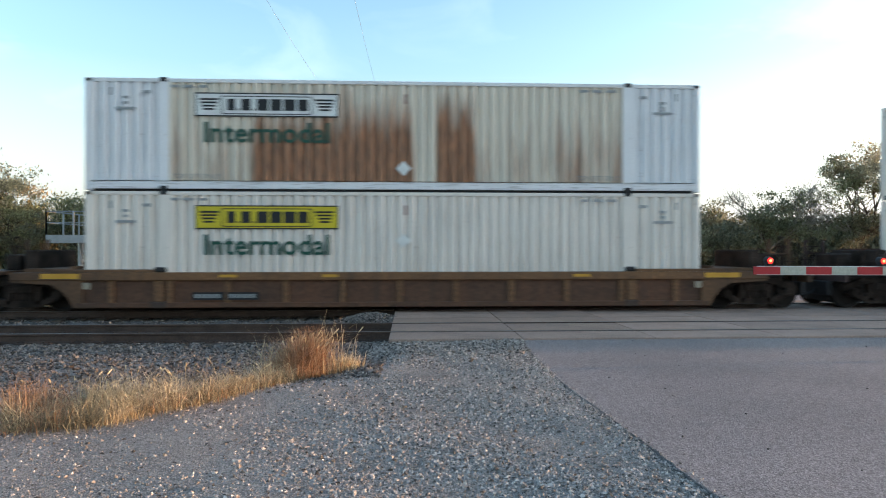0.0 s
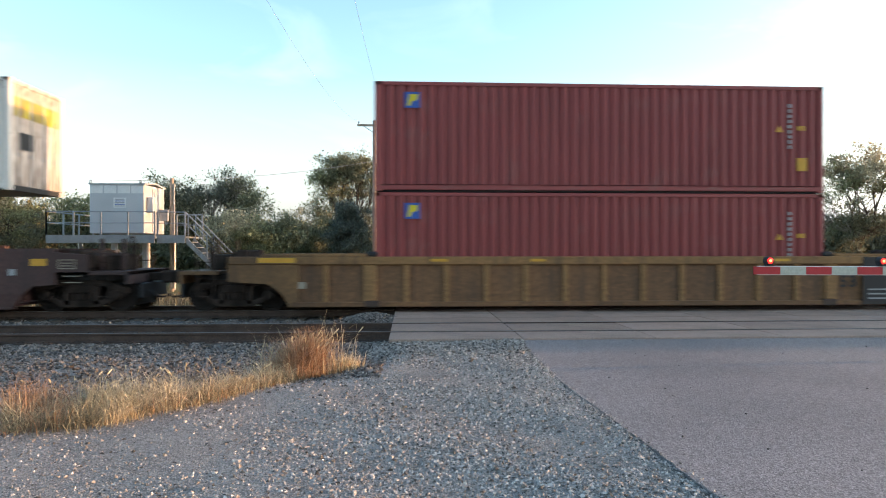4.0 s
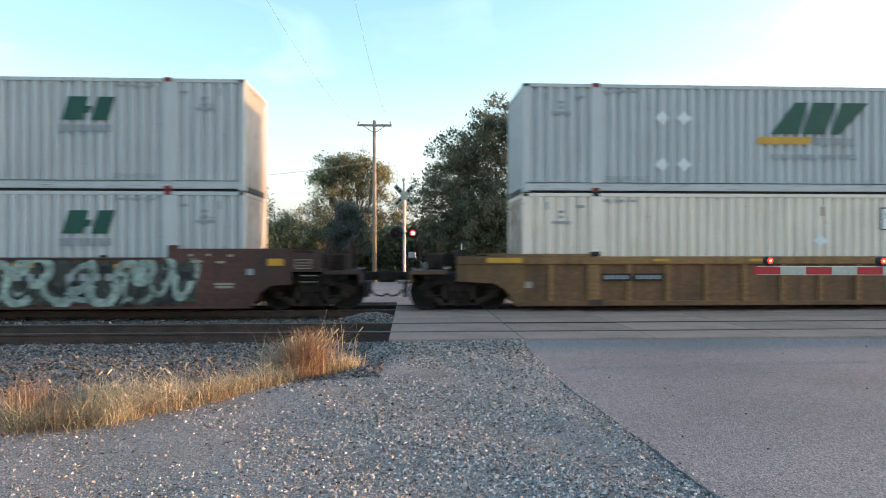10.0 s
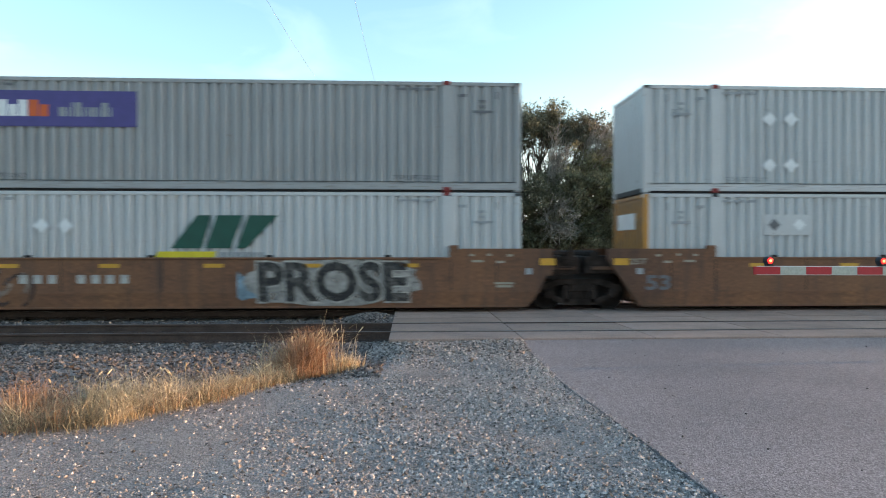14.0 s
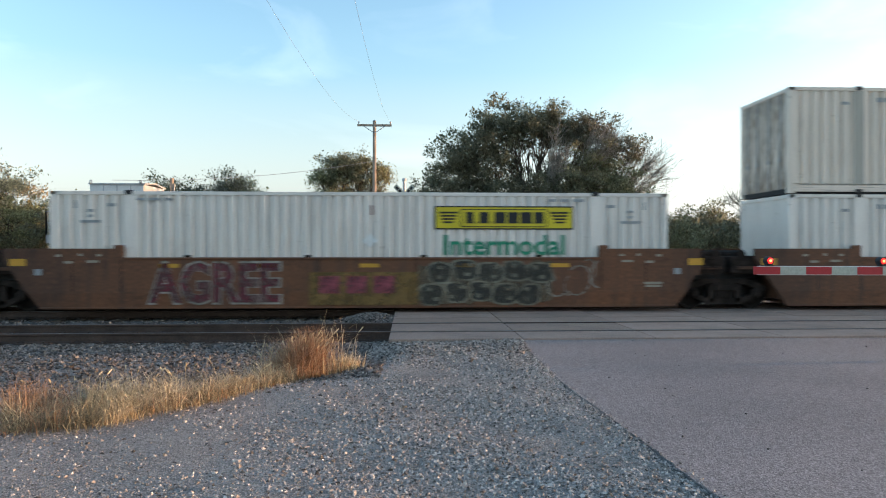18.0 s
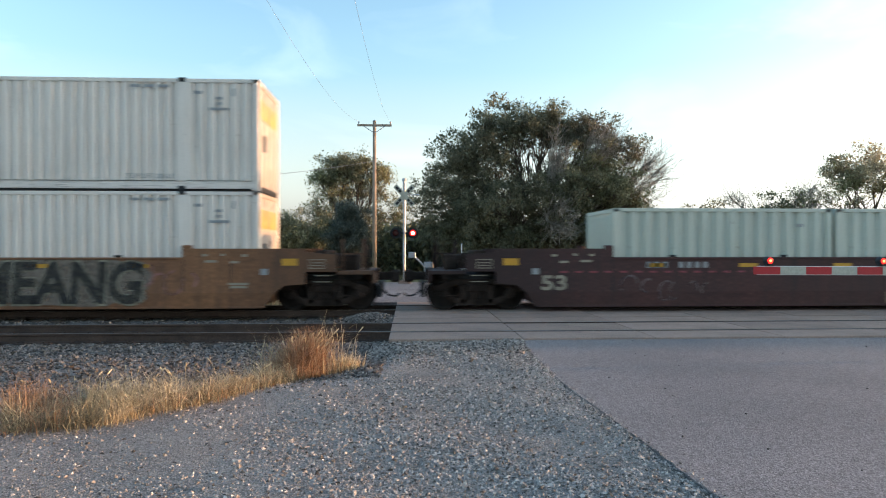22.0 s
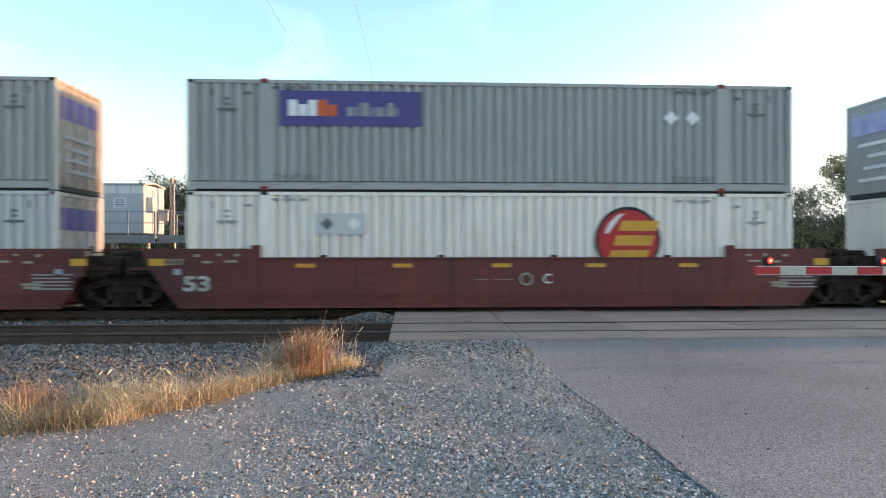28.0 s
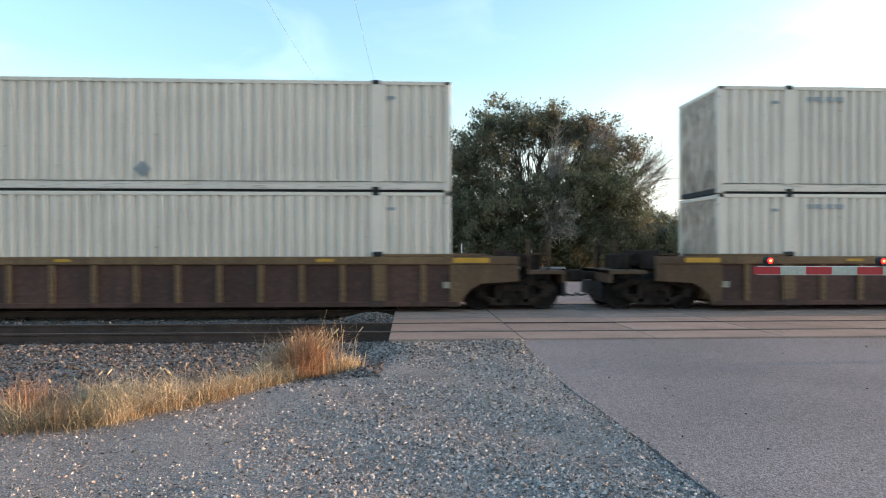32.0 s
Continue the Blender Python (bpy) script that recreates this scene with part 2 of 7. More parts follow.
def tube(points, r, sides=6):
    v, f = [], []
    pts = [Vector(p) for p in points]
    for k, p in enumerate(pts):
        d = pts[min(k + 1, len(pts) - 1)] - pts[max(k - 1, 0)]
        q = d.to_track_quat("Z", "Y")
        for i in range(sides):
            t = 2 * math.pi * i / sides
            v.append(tuple(p + q @ Vector((r * math.cos(t), r * math.sin(t), 0))))
    for k in range(len(pts) - 1):
        for i in range(sides):
            j = (i + 1) % sides
            f.append((k * sides + i, k * sides + j, (k + 1) * sides + j, (k + 1) * sides + i))
    return v, f


def fuse(*geoms):
    v, f = [], []
    for gv, gf in geoms:
        n = len(v)
        v += list(gv)
        f += [tuple(i + n for i in q) for q in gf]
    return v, f


def moved(g, m):
    return [tuple(m @ Vector(p)) for p in g[0]], g[1]


MESHES = {}


def part(name, geom, material, parent=None, label="", at=None, key=None, smooth=False, kind=""):
    """One mesh object under a thing or a part. key: pieces of one key share their mesh."""
    if key is not None and key in MESHES:
        me = MESHES[key]
    else:
        if isinstance(geom, bpy.types.Mesh):
            me = geom
        else:
            g = geom() if callable(geom) else geom
            me = mesh_of(name, g[0], g[1], smooth)
        if not me.materials:
            me.materials.append(material)
        if key is not None:
            MESHES[key] = me
    ob = new(name, me)
    if me.materials[0] != material:
        ob.material_slots[0].link = "OBJECT"
        ob.material_slots[0].material = material
    if parent is not None:
        ob.parent = parent
    if at is not None:
        ob.matrix_basis = at
    if label:
        ob["label"] = label
    if kind:
        ob["kind"] = kind
    return ob


def thing(name, label, category, group="", m=None):
    e = new(name)
    e.empty_display_size = 0.3
    tagged(e, label, category, group)
    if m is not None:
        e.matrix_basis = m
    return e


def lettering(text, width, height, bold=0.0, shear=0.0, depth=0.004):
    """The mesh of a word, width x height, in the plane y = 0, facing -y, from its lower left corner."""
    key = ("word", text, round(width, 2), round(height, 2), bold, shear)
    if key in MESHES:
        return MESHES[key]
    cu = bpy.data.curves.new("word", "FONT")
    cu.body, cu.offset, cu.shear, cu.resolution_u = text, bold, shear, 3
    ob = bpy.data.objects.new("word", cu)
    scene.collection.objects.link(ob)
    dg = bpy.context.evaluated_depsgraph_get()
    dg.update()
    me = bpy.data.meshes.new_from_object(ob.evaluated_get(dg))
    bpy.data.objects.remove(ob)
    bpy.data.curves.remove(cu)
    co = np.zeros(len(me.vertices) * 3)
    me.vertices.foreach_get("co", co)
    co = co.reshape(-1, 3)
    lo, hi = co.min(0), co.max(0)
    out = np.zeros_like(co)
    out[:, 0] = (co[:, 0] - lo[0]) / max(hi[0] - lo[0], 1e-6) * width
    out[:, 2] = (co[:, 1] - lo[1]) / max(hi[1] - lo[1], 1e-6) * height
    me.vertices.foreach_set("co", out.ravel())
    me.materials.clear()
    me.update()
    MESHES[key] = me
    return me


def word(text, x0, z0, width, height, y, material, parent, name="lettering", bold=0.0, shear=0.0, label=""):
    me = lettering(text, width, height, bold, shear)
    return part(name, me, material, parent, label, at=pose(x0, y, z0))


def plate(x0, x1, z0, z1, y, material, parent, name, label="", d=0.006):
    return part(name, lambda: box(0, x1 - x0, -d, 0, 0, z1 - z0), material, parent, label, at=pose(x0, y, z0), key=("plate", round(x1 - x0, 3), round(z1 - z0, 3), d))


def fast_mesh(name, verts, faces, material, smooth=False):
    """verts (n, 3) and faces (m, k) as arrays."""
    verts, faces = np.asarray(verts, float), np.asarray(faces, int)
    me = bpy.data.meshes.new(name)
    k = faces.shape[1]
    me.vertices.add(len(verts))
    me.vertices.foreach_set("co", verts.ravel())
    me.loops.add(faces.size)
    me.loops.foreach_set("vertex_index", faces.ravel())
    me.polygons.add(len(faces))
    me.polygons.foreach_set("loop_start", np.arange(len(faces)) * k)
    me.polygons.foreach_set("loop_total", np.full(len(faces), k))
    me.polygons.foreach_set("use_smooth", np.full(len(faces), smooth))
    me.update(calc_edges=True)
    me.materials.append(material)
    return me


# ---- plan: x along the track, y away from the eye, z = 0 at the rail heads ----
NEAR_TRACK, FAR_TRACK = 13.82, 18.45
GAUGE = 0.755
ROAD_X0, ROAD_X1 = 2.0, 13.5
PANEL_X0, PANEL_X1 = -0.38, 14.62


def step(a, b, t):
    """A smooth rise from 0 at a to 1 at b."""
    t = np.clip((t - a) / (b - a), 0, 1)
    return t * t * (3 - 2 * t)


def road_edge(y):
    """The near-side border of the asphalt along x."""
    return np.interp(y, (-2, 4.3, 6.2, 8, 10.8, 11.9), (2.2, 2.1, 2.01, 1.93, 1.98, 2.08))


def ground_z(x, y):
    """Height of the ground, for arrays."""
    x, y = np.asarray(x, float), np.asarray(y, float)
    lot = -0.062 + 0.009 * np.sin(x * 0.9 + 1) * np.cos(y * 0.7) + 0.006 * np.sin(x * 3.1 + y * 2.3) + 0.024 * step(0.4, 1.9, x) - 0.16 * step(-0.03, 0.22, x - road_edge(y)) * (1 - step(13.3, 13.6, x))
    # a shallow ditch between the lot and the ballast
    ditch_y = 8.1 + 0.75 * np.clip(x + 4.0, -6, 6) * 0.8
    ditch = np.exp(-((y - ditch_y - 0.6) / 1.2) ** 2) * (1 - step(-1.6, 0.2, x))
    near = lot - 0.26 * ditch - 0.02 * (1 - step(-9, -3, x)) * 6
    bed = -0.55 + 0 * x
    far = -0.45 + 0.06 * np.sin(x * 0.11) * np.cos(y * 0.09)
    # the lot runs level up to the crossing panels, and drops to the ballast beside them
    w = step(11.0, 11.6, y) * np.maximum(1 - step(-1.3, -0.5, x), step(11.98, 12.1, y))
    z = near * (1 - w) + bed * w
    w = step(20.5, 24.0, y)
    z = z * (1 - w) + far * w
    side = step(16.0, 30.0, np.abs(x - 2))
    return z * (1 - side) + np.where(y < 20, np.minimum(z, -0.35), z) * side


gx = np.array([-2500, -1200, -500, -250, -120, -70, -45, -30, -22, -17] + list(np.linspace(-14, 16, 201)) + [20, 26, 35, 50, 80, 150, 300, 600, 1200, 2500])
gy = np.array([-2500, -1000, -400, -150, -60, -25, -10, -4] + list(np.linspace(0, 12, 121)) + list(np.linspace(12.5, 26, 28)) + [28, 31, 35, 40, 46, 55, 70, 100, 160, 300, 700, 1500, 2800])
GX, GY = np.meshgrid(gx, gy, indexing="ij")
gv = np.stack([GX, GY, ground_z(GX, GY)], -1).reshape(-1, 3)
ids = np.arange(len(gv)).reshape(GX.shape)
gf = np.stack([ids[:-1, :-1], ids[1:, :-1], ids[1:, 1:], ids[:-1, 1:]], -1).reshape(-1, 4)
me = fast_mesh("ground", gv, gf, M_GRAVEL, True)
me.materials.append(M_FIELD)
cx, cy = gv[gf].mean(1)[:, 0], gv[gf].mean(1)[:, 1]
field = ((cy > 21.5) | (np.abs(cx - 2) > 26) | (cy < -30)).astype(int)
me.polygons.foreach_set("material_index", field)
tagged(new("ground", me), "grey crushed-stone lot running out into rough grass", "ground", kind="structure")


def slab(name, poly, z0, z1, material, label, category):
    return tagged(part(name, prism(poly, z0, z1, "z"), material), label, category, kind="structure")


# the road, up to the crossing and away from it
rng = np.random.default_rng(5)
edge = [(float(road_edge(y)) + 0.01 * math.sin(y * 1.3) + 0.008 * math.sin(y * 4.7 + 1) + rng.normal(0, 0.006), y) for y in np.linspace(-60, 11.9, 700)]
slab("road", edge + [(ROAD_X1, 11.9), (ROAD_X1, -60)], -0.3, -0.03, M_ASPHALT, "worn grey asphalt road up to the crossing", "road")
slab("road_2", [(-1.5, 20.36), (14.4, 20.36), (15, 27), (-2, 27)], -0.5, -0.02, M_ASPHALT, "worn asphalt beyond the crossing", "road")
slab("road_3", [(-1.8, 27.004), (120, 27.004), (120, 33.0), (-1.8, 33.0)], -0.6, -0.05, M_ASPHALT, "worn asphalt street alongside the railway", "road")

# ballast bed, drawn out along both tracks
prof = [(9.2, -0.62), (10.0, -0.45), (11.3, -0.28), (12.0, -0.23), (12.6, -0.21), (15.0, -0.21), (15.8, -0.25), (16.6, -0.23), (20.0, -0.21), (20.5, -0.24), (22.4, -0.62)]
bx = np.concatenate([[-720, -200, -60], np.linspace(-20, PANEL_X0, 90)])
bx2 = np.array([PANEL_X0, 14.6, 15.5, 30, 80, 300, 760])
def bed(xs, sink):
    v = np.array([[(x, y, z - (sink if PANEL_X0 + 0.1 < x < 14.7 else 0) + (0.02 * math.sin(x * 5.3 + i * 2) * (abs(x) < 25 and 0 < i < 10))) for i, (y, z) in enumerate(prof)] for x in xs]).reshape(-1, 3)
    q = np.arange(len(v)).reshape(len(xs), -1)
    return v, np.stack([q[:-1, :-1], q[1:, :-1], q[1:, 1:], q[:-1, 1:]], -1).reshape(-1, 4)
bv, bf = bed(np.concatenate([bx, bx2[1:]]), 0.12)
tagged(new("ballast_bed", fast_mesh("ballast_bed", bv, bf, M_BALLAST, True)), "grey crushed-rock ballast under both railway tracks", "ballast", kind="structure")

# rails
RAIL = [(-0.076, -0.18), (0.076, -0.18), (0.076, -0.165), (0.012, -0.145), (0.009, -0.05), (0.036, -0.035), (0.037, -0.006), (0.03, 0), (-0.03, 0), (-0.037, -0.006), (-0.036, -0.035), (-0.009, -0.05), (-0.012, -0.145), (-0.076, -0.165)]
for c in (NEAR_TRACK, FAR_TRACK):
    for s in (-1, 1):
        poly = [(c + s * GAUGE + a, b - 0.003) for a, b in RAIL]
        r = tagged(part("rail", prism(poly, -720, 760, "x"), M_RAILSIDE), "rusty steel rail with a worn bright head", "rail", "rails")
        part("rail_head", box(-720, 760, c + s * GAUGE - 0.026, c + s * GAUGE + 0.026, -0.005, 0.0), M_RAILTOP, r, "polished running surface")

for c in (NEAR_TRACK, FAR_TRACK):
    for i in range(44):
        x = -0.75 - 0.52 * i
        t = part("railway_tie", lambda: soft_box(-0.115, 0.115, -1.3, 1.3, -0.17, 0, 0.012), M_TIE, at=pose(x, c + rng.normal(0, 0.02), -0.19, 0, 0, rng.normal(0, 0.6)), key="tie")
        for s in (-1, 1):
            part("tie_plate", lambda: fuse(soft_box(-0.1, 0.1, -0.17, 0.17, 0, 0.018, 0.004), box(-0.07, -0.04, -0.13, -0.1, 0.018, 0.045), box(0.04, 0.07, -0.13, -0.1, 0.018, 0.045), box(-0.07, -0.04, 0.1, 0.13, 0.018, 0.045)), M_RAILSIDE, t, at=pose(0, s * GAUGE, 0.001), key="tplate")
        tagged(t, "dark creosoted wooden railway tie in the ballast", "railway tie", "railway ties")

# concrete crossing panels
rows_y = [(12.0, 13.0), (13.19, 14.45), (14.66, 15.62), (15.66, 16.6), (16.64, 17.63), (17.82, 19.08), (19.29, 20.33)]
surface = tagged(new("crossing_surface"), "tan concrete crossing panels between and beside the rails", "crossing", kind="structure")
for y0, y1 in rows_y:
    for i in range(6):
        x0 = PANEL_X0 + 2.5 * i
        part("panel", lambda: soft_box(0, 2.485, 0, y1 - y0, -0.2, 0, 0.012), M_CONC, surface, at=pose(x0, y0, -0.004 - rng.uniform(0, 0.008), rng.normal(0, 0.12), 0, 0), key=("panel", round(y1 - y0, 3)))
for c in (NEAR_TRACK, FAR_TRACK):
    for s in (-1, 1):
        part("flangeway_filler", box(PANEL_X0, 14.6, c + s * GAUGE - 0.12, c + s * GAUGE + 0.12, -0.19, -0.055), M_DARK, surface, "dark rubber filler beside the rail")


# ---- loose stones ----
def stones(n, xy, size, material, name, label, seed, lift=0.3, zf=ground_z):
    g = np.random.default_rng(seed)
    base = np.array([(-0.9, -0.7, -0.3), (0.9, -0.8, -0.2), (0.8, 0.8, -0.3), (-0.8, 0.8, -0.2), (-0.3, 0.2, 0.9), (0.4, -0.2, 0.9)])
    tri = np.array([(0, 1, 5), (0, 5, 4), (1, 2, 5), (2, 4, 5), (2, 3, 4), (3, 0, 4), (0, 3, 2), (0, 2, 1)])
    p = xy(g, n)
    r = np.minimum(g.lognormal(0, 0.45, n), 2.1) * size
    v = base[None] * (1 + g.uniform(-0.5, 0.35, (n, len(base), 3)))
    v = v * g.uniform(0.55, 1.25, (n, 1, 3)) * r[:, None, None]
    v[:, :, 2] *= 0.75
    tilt = g.uniform(-0.9, 0.9, n)
    c, s = np.cos(tilt)[:, None], np.sin(tilt)[:, None]
    v[:, :, 1], v[:, :, 2] = v[:, :, 1] * c - v[:, :, 2] * s, v[:, :, 1] * s + v[:, :, 2] * c
    a = g.uniform(0, 6.283, n)
    c, s = np.cos(a)[:, None], np.sin(a)[:, None]
    x, y = v[:, :, 0] * c - v[:, :, 1] * s, v[:, :, 0] * s + v[:, :, 1] * c
    v[:, :, 0], v[:, :, 1] = x + p[:, :1], y + p[:, 1:2]
    v[:, :, 2] += (zf(p[:, 0], p[:, 1]) + r * lift)[:, None]
    f = (tri[None] + (np.arange(n) * len(base))[:, None, None]).reshape(-1, 3)
    return tagged(new(name, fast_mesh(name, v.reshape(-1, 3), f, material)), label, "stones", kind="stuff")


def lot_xy(g, n):
    """Denser close to the eye, and off the road."""
    out = np.zeros((0, 2))
    while len(out) < n:
        d = 3.0 + 9.0 * g.uniform(0, 1, n) ** 0.85
        a = g.uniform(-0.72, 0.58, n)
        p = np.stack([d * np.tan(a), d], -1)
        ok = (p[:, 0] < road_edge(p[:, 1]) - 0.015) & (p[:, 1] < 11.9) & (p[:, 0] > -11) & ((p[:, 1] < 9.3 + 0.5 * (p[:, 0] + 3)) | (p[:, 0] > -1.5) | (g.uniform(0, 1, n) < 0.3))
        # chips gather in drifts, with bare packed fines between
        drift = np.sin(p[:, 0] * 1.7 + 1.3 * np.sin(p[:, 1] * 0.9)) * np.sin(p[:, 1] * 1.9 + 0.8 * np.sin(p[:, 0] * 2.3)) + 0.5 * np.sin(p[:, 0] * 4.1 + p[:, 1] * 3.3)
        ok &= g.uniform(0, 1, n) < (0.56 + 0.38 * drift) * (0.28 + 0.72 * step(-2.4, 0.5, p[:, 0]))
        out = np.concatenate([out, p[ok]])
    return out[:n]


stones(42000, lot_xy, 0.0096, M_STONE, "gravel", "pale limestone chips strewn over the lot", 11, lift=0.1)
stones(6500, lot_xy, 0.0115, M_VSTONE, "larger_gravel", "larger loose limestone lumps on the lot", 12)


stones(150, lambda g, n: np.stack([g.uniform(ROAD_X0 + 0.2, 12, n), g.uniform(3.5, 11.8, n)], -1), 0.008, M_BALLAST, "road_grit", "dark bits of grit on the road", 18, zf=lambda x, y: 0 * x - 0.03)


def bed_z(x, y):
    return np.interp(y, [p[0] for p in prof], [p[1] for p in prof])


def bed_xy(g, n):
    x = PANEL_X0 - 0.02 - g.uniform(0, 1, n) ** 1.2 * 13
    return np.stack([x, 13.0 - 4.3 * g.uniform(0, 1, n) ** 1.15], -1)


def edge_xy(g, n):
    y = g.uniform(2.5, 11.8, n)
    return np.stack([road_edge(y) + 0.02 - np.abs(g.normal(0, 0.12, n)) + 0.05 * (g.uniform(0, 1, n) < 0.15), y], -1)


stones(5500, edge_xy, 0.006, M_STONE, "edge_gravel", "fine gravel along the road edge", 19, zf=lambda x, y: np.where(x > road_edge(y), -0.03, ground_z(x, y)))
stones(40000, bed_xy, 0.0195, M_BSTONE, "ballast_stones", "sharp grey ballast stones on the near shoulder", 13, zf=lambda x, y: np.maximum(bed_z(x, y), np.where(y < 11, ground_z(x, y), -1)))
stones(7000, lambda g, n: np.stack([PANEL_X0 - g.uniform(0, 1, n) * 16, g.uniform(14.7, 17.4, n)], -1), 0.021, M_BSTONE, "middle_ballast_stones", "sharp grey ballast stones between the tracks", 14, zf=bed_z)
stones(3500, lambda g, n: np.stack([g.uniform(-16, PANEL_X0, n), g.uniform(19.5, 22, n)], -1), 0.04, M_BSTONE, "far_ballast_stones", "grey ballast stones behind the far track", 15, zf=bed_z)


def heap_z(x, y):
    return -0.26 + 0.33 * np.exp(-((x + 0.9) / 0.95) ** 2 - ((y - 16.1) / 0.75) ** 2)


stones(5200, lambda g, n: np.stack([-0.9 + g.normal(0, 0.6, n), 16.1 + g.normal(0, 0.45, n)], -1), 0.019, M_BSTONE, "ballast_heap", "low heap of ballast against the crossing panels", 16, zf=lambda x, y: heap_z(x, y) - 0.01)
hx, hy = np.meshgrid(np.linspace(-3.2, 0.6, 24), np.linspace(14.75, 17.5, 20), indexing="ij")
hid = np.arange(hx.size).reshape(hx.shape)
tagged(new("ballast_mound", fast_mesh("ballast_mound", np.stack([hx, hy, heap_z(hx, hy) - 0.03], -1).reshape(-1, 3), np.stack([hid[:-1, :-1], hid[1:, :-1], hid[1:, 1:], hid[:-1, 1:]], -1).reshape(-1, 4), M_BALLAST, True)), "mound of ballast between the tracks", "ballast", kind="structure")


def verge_xy(g, n):
    return np.stack([g.uniform(PANEL_X0 - 1.2, ROAD_X0 + 0.15, n), 11.95 - np.abs(g.normal(0, 0.7, n))], -1)


stones(9000, verge_xy, 0.019, M_VSTONE, "verge_stones", "grey ballast stones spilled before the crossing panels", 17, zf=lambda x, y: np.maximum(ground_z(x, y), bed_z(x, y) - 0.02))


# ---- dry grass ----
def blades(n, xy, h, material, name, label, seed, lean=0.35, width=0.006, category="grass", kind="stuff", tuft=True):
    g = np.random.default_rng(seed)
    p = xy(g, n)
    lump = np.sin(p[:, 0] * 7.3 + 2.0 * np.sin(p[:, 1] * 3.1)) * np.sin(p[:, 1] * 6.1 + 1.7 * np.sin(p[:, 0] * 2.9))
    hh = h * np.minimum(g.lognormal(-0.15, 0.4, n), 1.35) * (1 + 0.35 * lump)
    a = g.uniform(0, 6.283, n)
    dx, dy = np.cos(a), np.sin(a)
    ln = np.abs(g.normal(lean, lean * 0.6, n)) * hh
    w = width * 0.62 * g.uniform(0.5, 1.5, n)
    face = g.uniform(0, 6.283, n)
    ux, uy = np.cos(face) * w, np.sin(face) * w
    z0 = ground_z(p[:, 0], p[:, 1]) - 0.02
    V = []
    for s, bend, taper in ((0, 0, 1), (0.4, 0.13, 0.95), (0.75, 0.5, 0.7), (1.0, 1.05, 0.12)):
        cxs, cys, cz = p[:, 0] + dx * ln * bend, p[:, 1] + dy * ln * bend, z0 + hh * (s - 0.22 * bend * bend * np.minimum(ln / hh, 1.5))
        V.append(np.stack([cxs - ux * taper, cys - uy * taper, cz], -1))
        V.append(np.stack([cxs + ux * taper, cys + uy * taper, cz], -1))
    v = np.stack(V, 1).reshape(-1, 3)
    f = np.array([[0, 1, 3, 2], [2, 3, 5, 4], [4, 5, 7, 6]])
    f = (f[None] + (np.arange(n) * 8)[:, None, None]).reshape(-1, 4)
    return tagged(new(name, fast_mesh(name, v, f, material)), label, category, kind=kind)


def grass_mat(name, col, col2):
    return mat(name, col, 0.8, 0, 0.15, 1.3, 20, 0, col2=col2, island=0.55, trans=0.3, spec=0.2)


# straw brightened for highlights, olive darkened for shading within the grass band
M_STRAW = grass_mat("straw_grass", (0.63, 0.53, 0.36), (0.45, 0.36, 0.22))
M_TAWNY = grass_mat("tawny_grass", (0.47, 0.30, 0.19), (0.37, 0.22, 0.13))
M_OLIVE = grass_mat("olive_grass", (0.30, 0.26, 0.175), (0.22, 0.195, 0.13))


def front(x):
    """The grass's border towards the lot."""
    return np.interp(x, [-9, -4.4, -3.1, -2.5, -1.5, -0.95], [5.2, 6.05, 6.25, 7.0, 8.95, 9.7])


def band_xy(depth, clump=0.16, x0=-9.0, x1=-1.3):
    def f(g, n):
        k = max(n // 45, 1)
        cxs = x0 + (x1 - x0) * g.uniform(0, 1, k) ** 0.75
        cys = front(cxs) + 0.1 + g.beta(1.3, 2.0, k) * depth
        i = g.integers(0, k, n)
        return np.stack([cxs[i] + g.normal(0, clump, n), cys[i] + g.normal(0, clump, n)], -1)
    return f


blades(17000, band_xy(1.3, 0.12), 0.17, M_OLIVE, "low_grass", "low half-dry olive grass along the ditch", 21, 0.7, 0.0048)
blades(7500, band_xy(1.1, 0.07), 0.24, M_STRAW, "dry_grass", "tall straw-coloured dry grass along the ditch", 22, 1.0, 0.0042)
blades(5000, band_xy(1.2, 0.1), 0.2, M_TAWNY, "brown_grass", "brown withered grass among the straw", 30, 0.9, 0.004)
blades(2400, band_xy(0.9, 0.1, -3.3, -1.7), 0.30, M_STRAW, "pale_grass", "pale bleached grass stems beside the clump", 28, 0.8, 0.0038)
blades(1200, lambda g, n: np.stack([g.normal(-3.95, 0.28, n), g.normal(7.0, 0.2, n)], -1), 0.32, M_TAWNY, "russet_weeds", "patch of russet dry weeds in the grass", 23, 0.5, 0.004)
blades(1500, lambda g, n: np.stack([g.normal(-3.2, 0.15, n), g.normal(7.15, 0.14, n)], -1), 0.33, M_STRAW, "straw_tussock", "arching straw-coloured grass tussock", 24, 0.95, 0.005)
blades(9000, lambda g, n: np.stack([-1.6 + g.normal(0, 0.15, n), 9.35 + g.normal(0, 0.13, n)], -1), 0.47, M_TAWNY, "tawny_bush", "bushy tawny-orange dry grass clump", 25, 0.45, 0.0036, "grass clump")
blades(260, lambda g, n: np.stack([-1.5 + g.normal(0, 0.3, n), 9.4 + g.normal(0, 0.2, n)], -1), 0.6, M_STRAW, "seed_stalks", "thin pale seed stalks over the grass clump", 26, 0.25, 0.004)
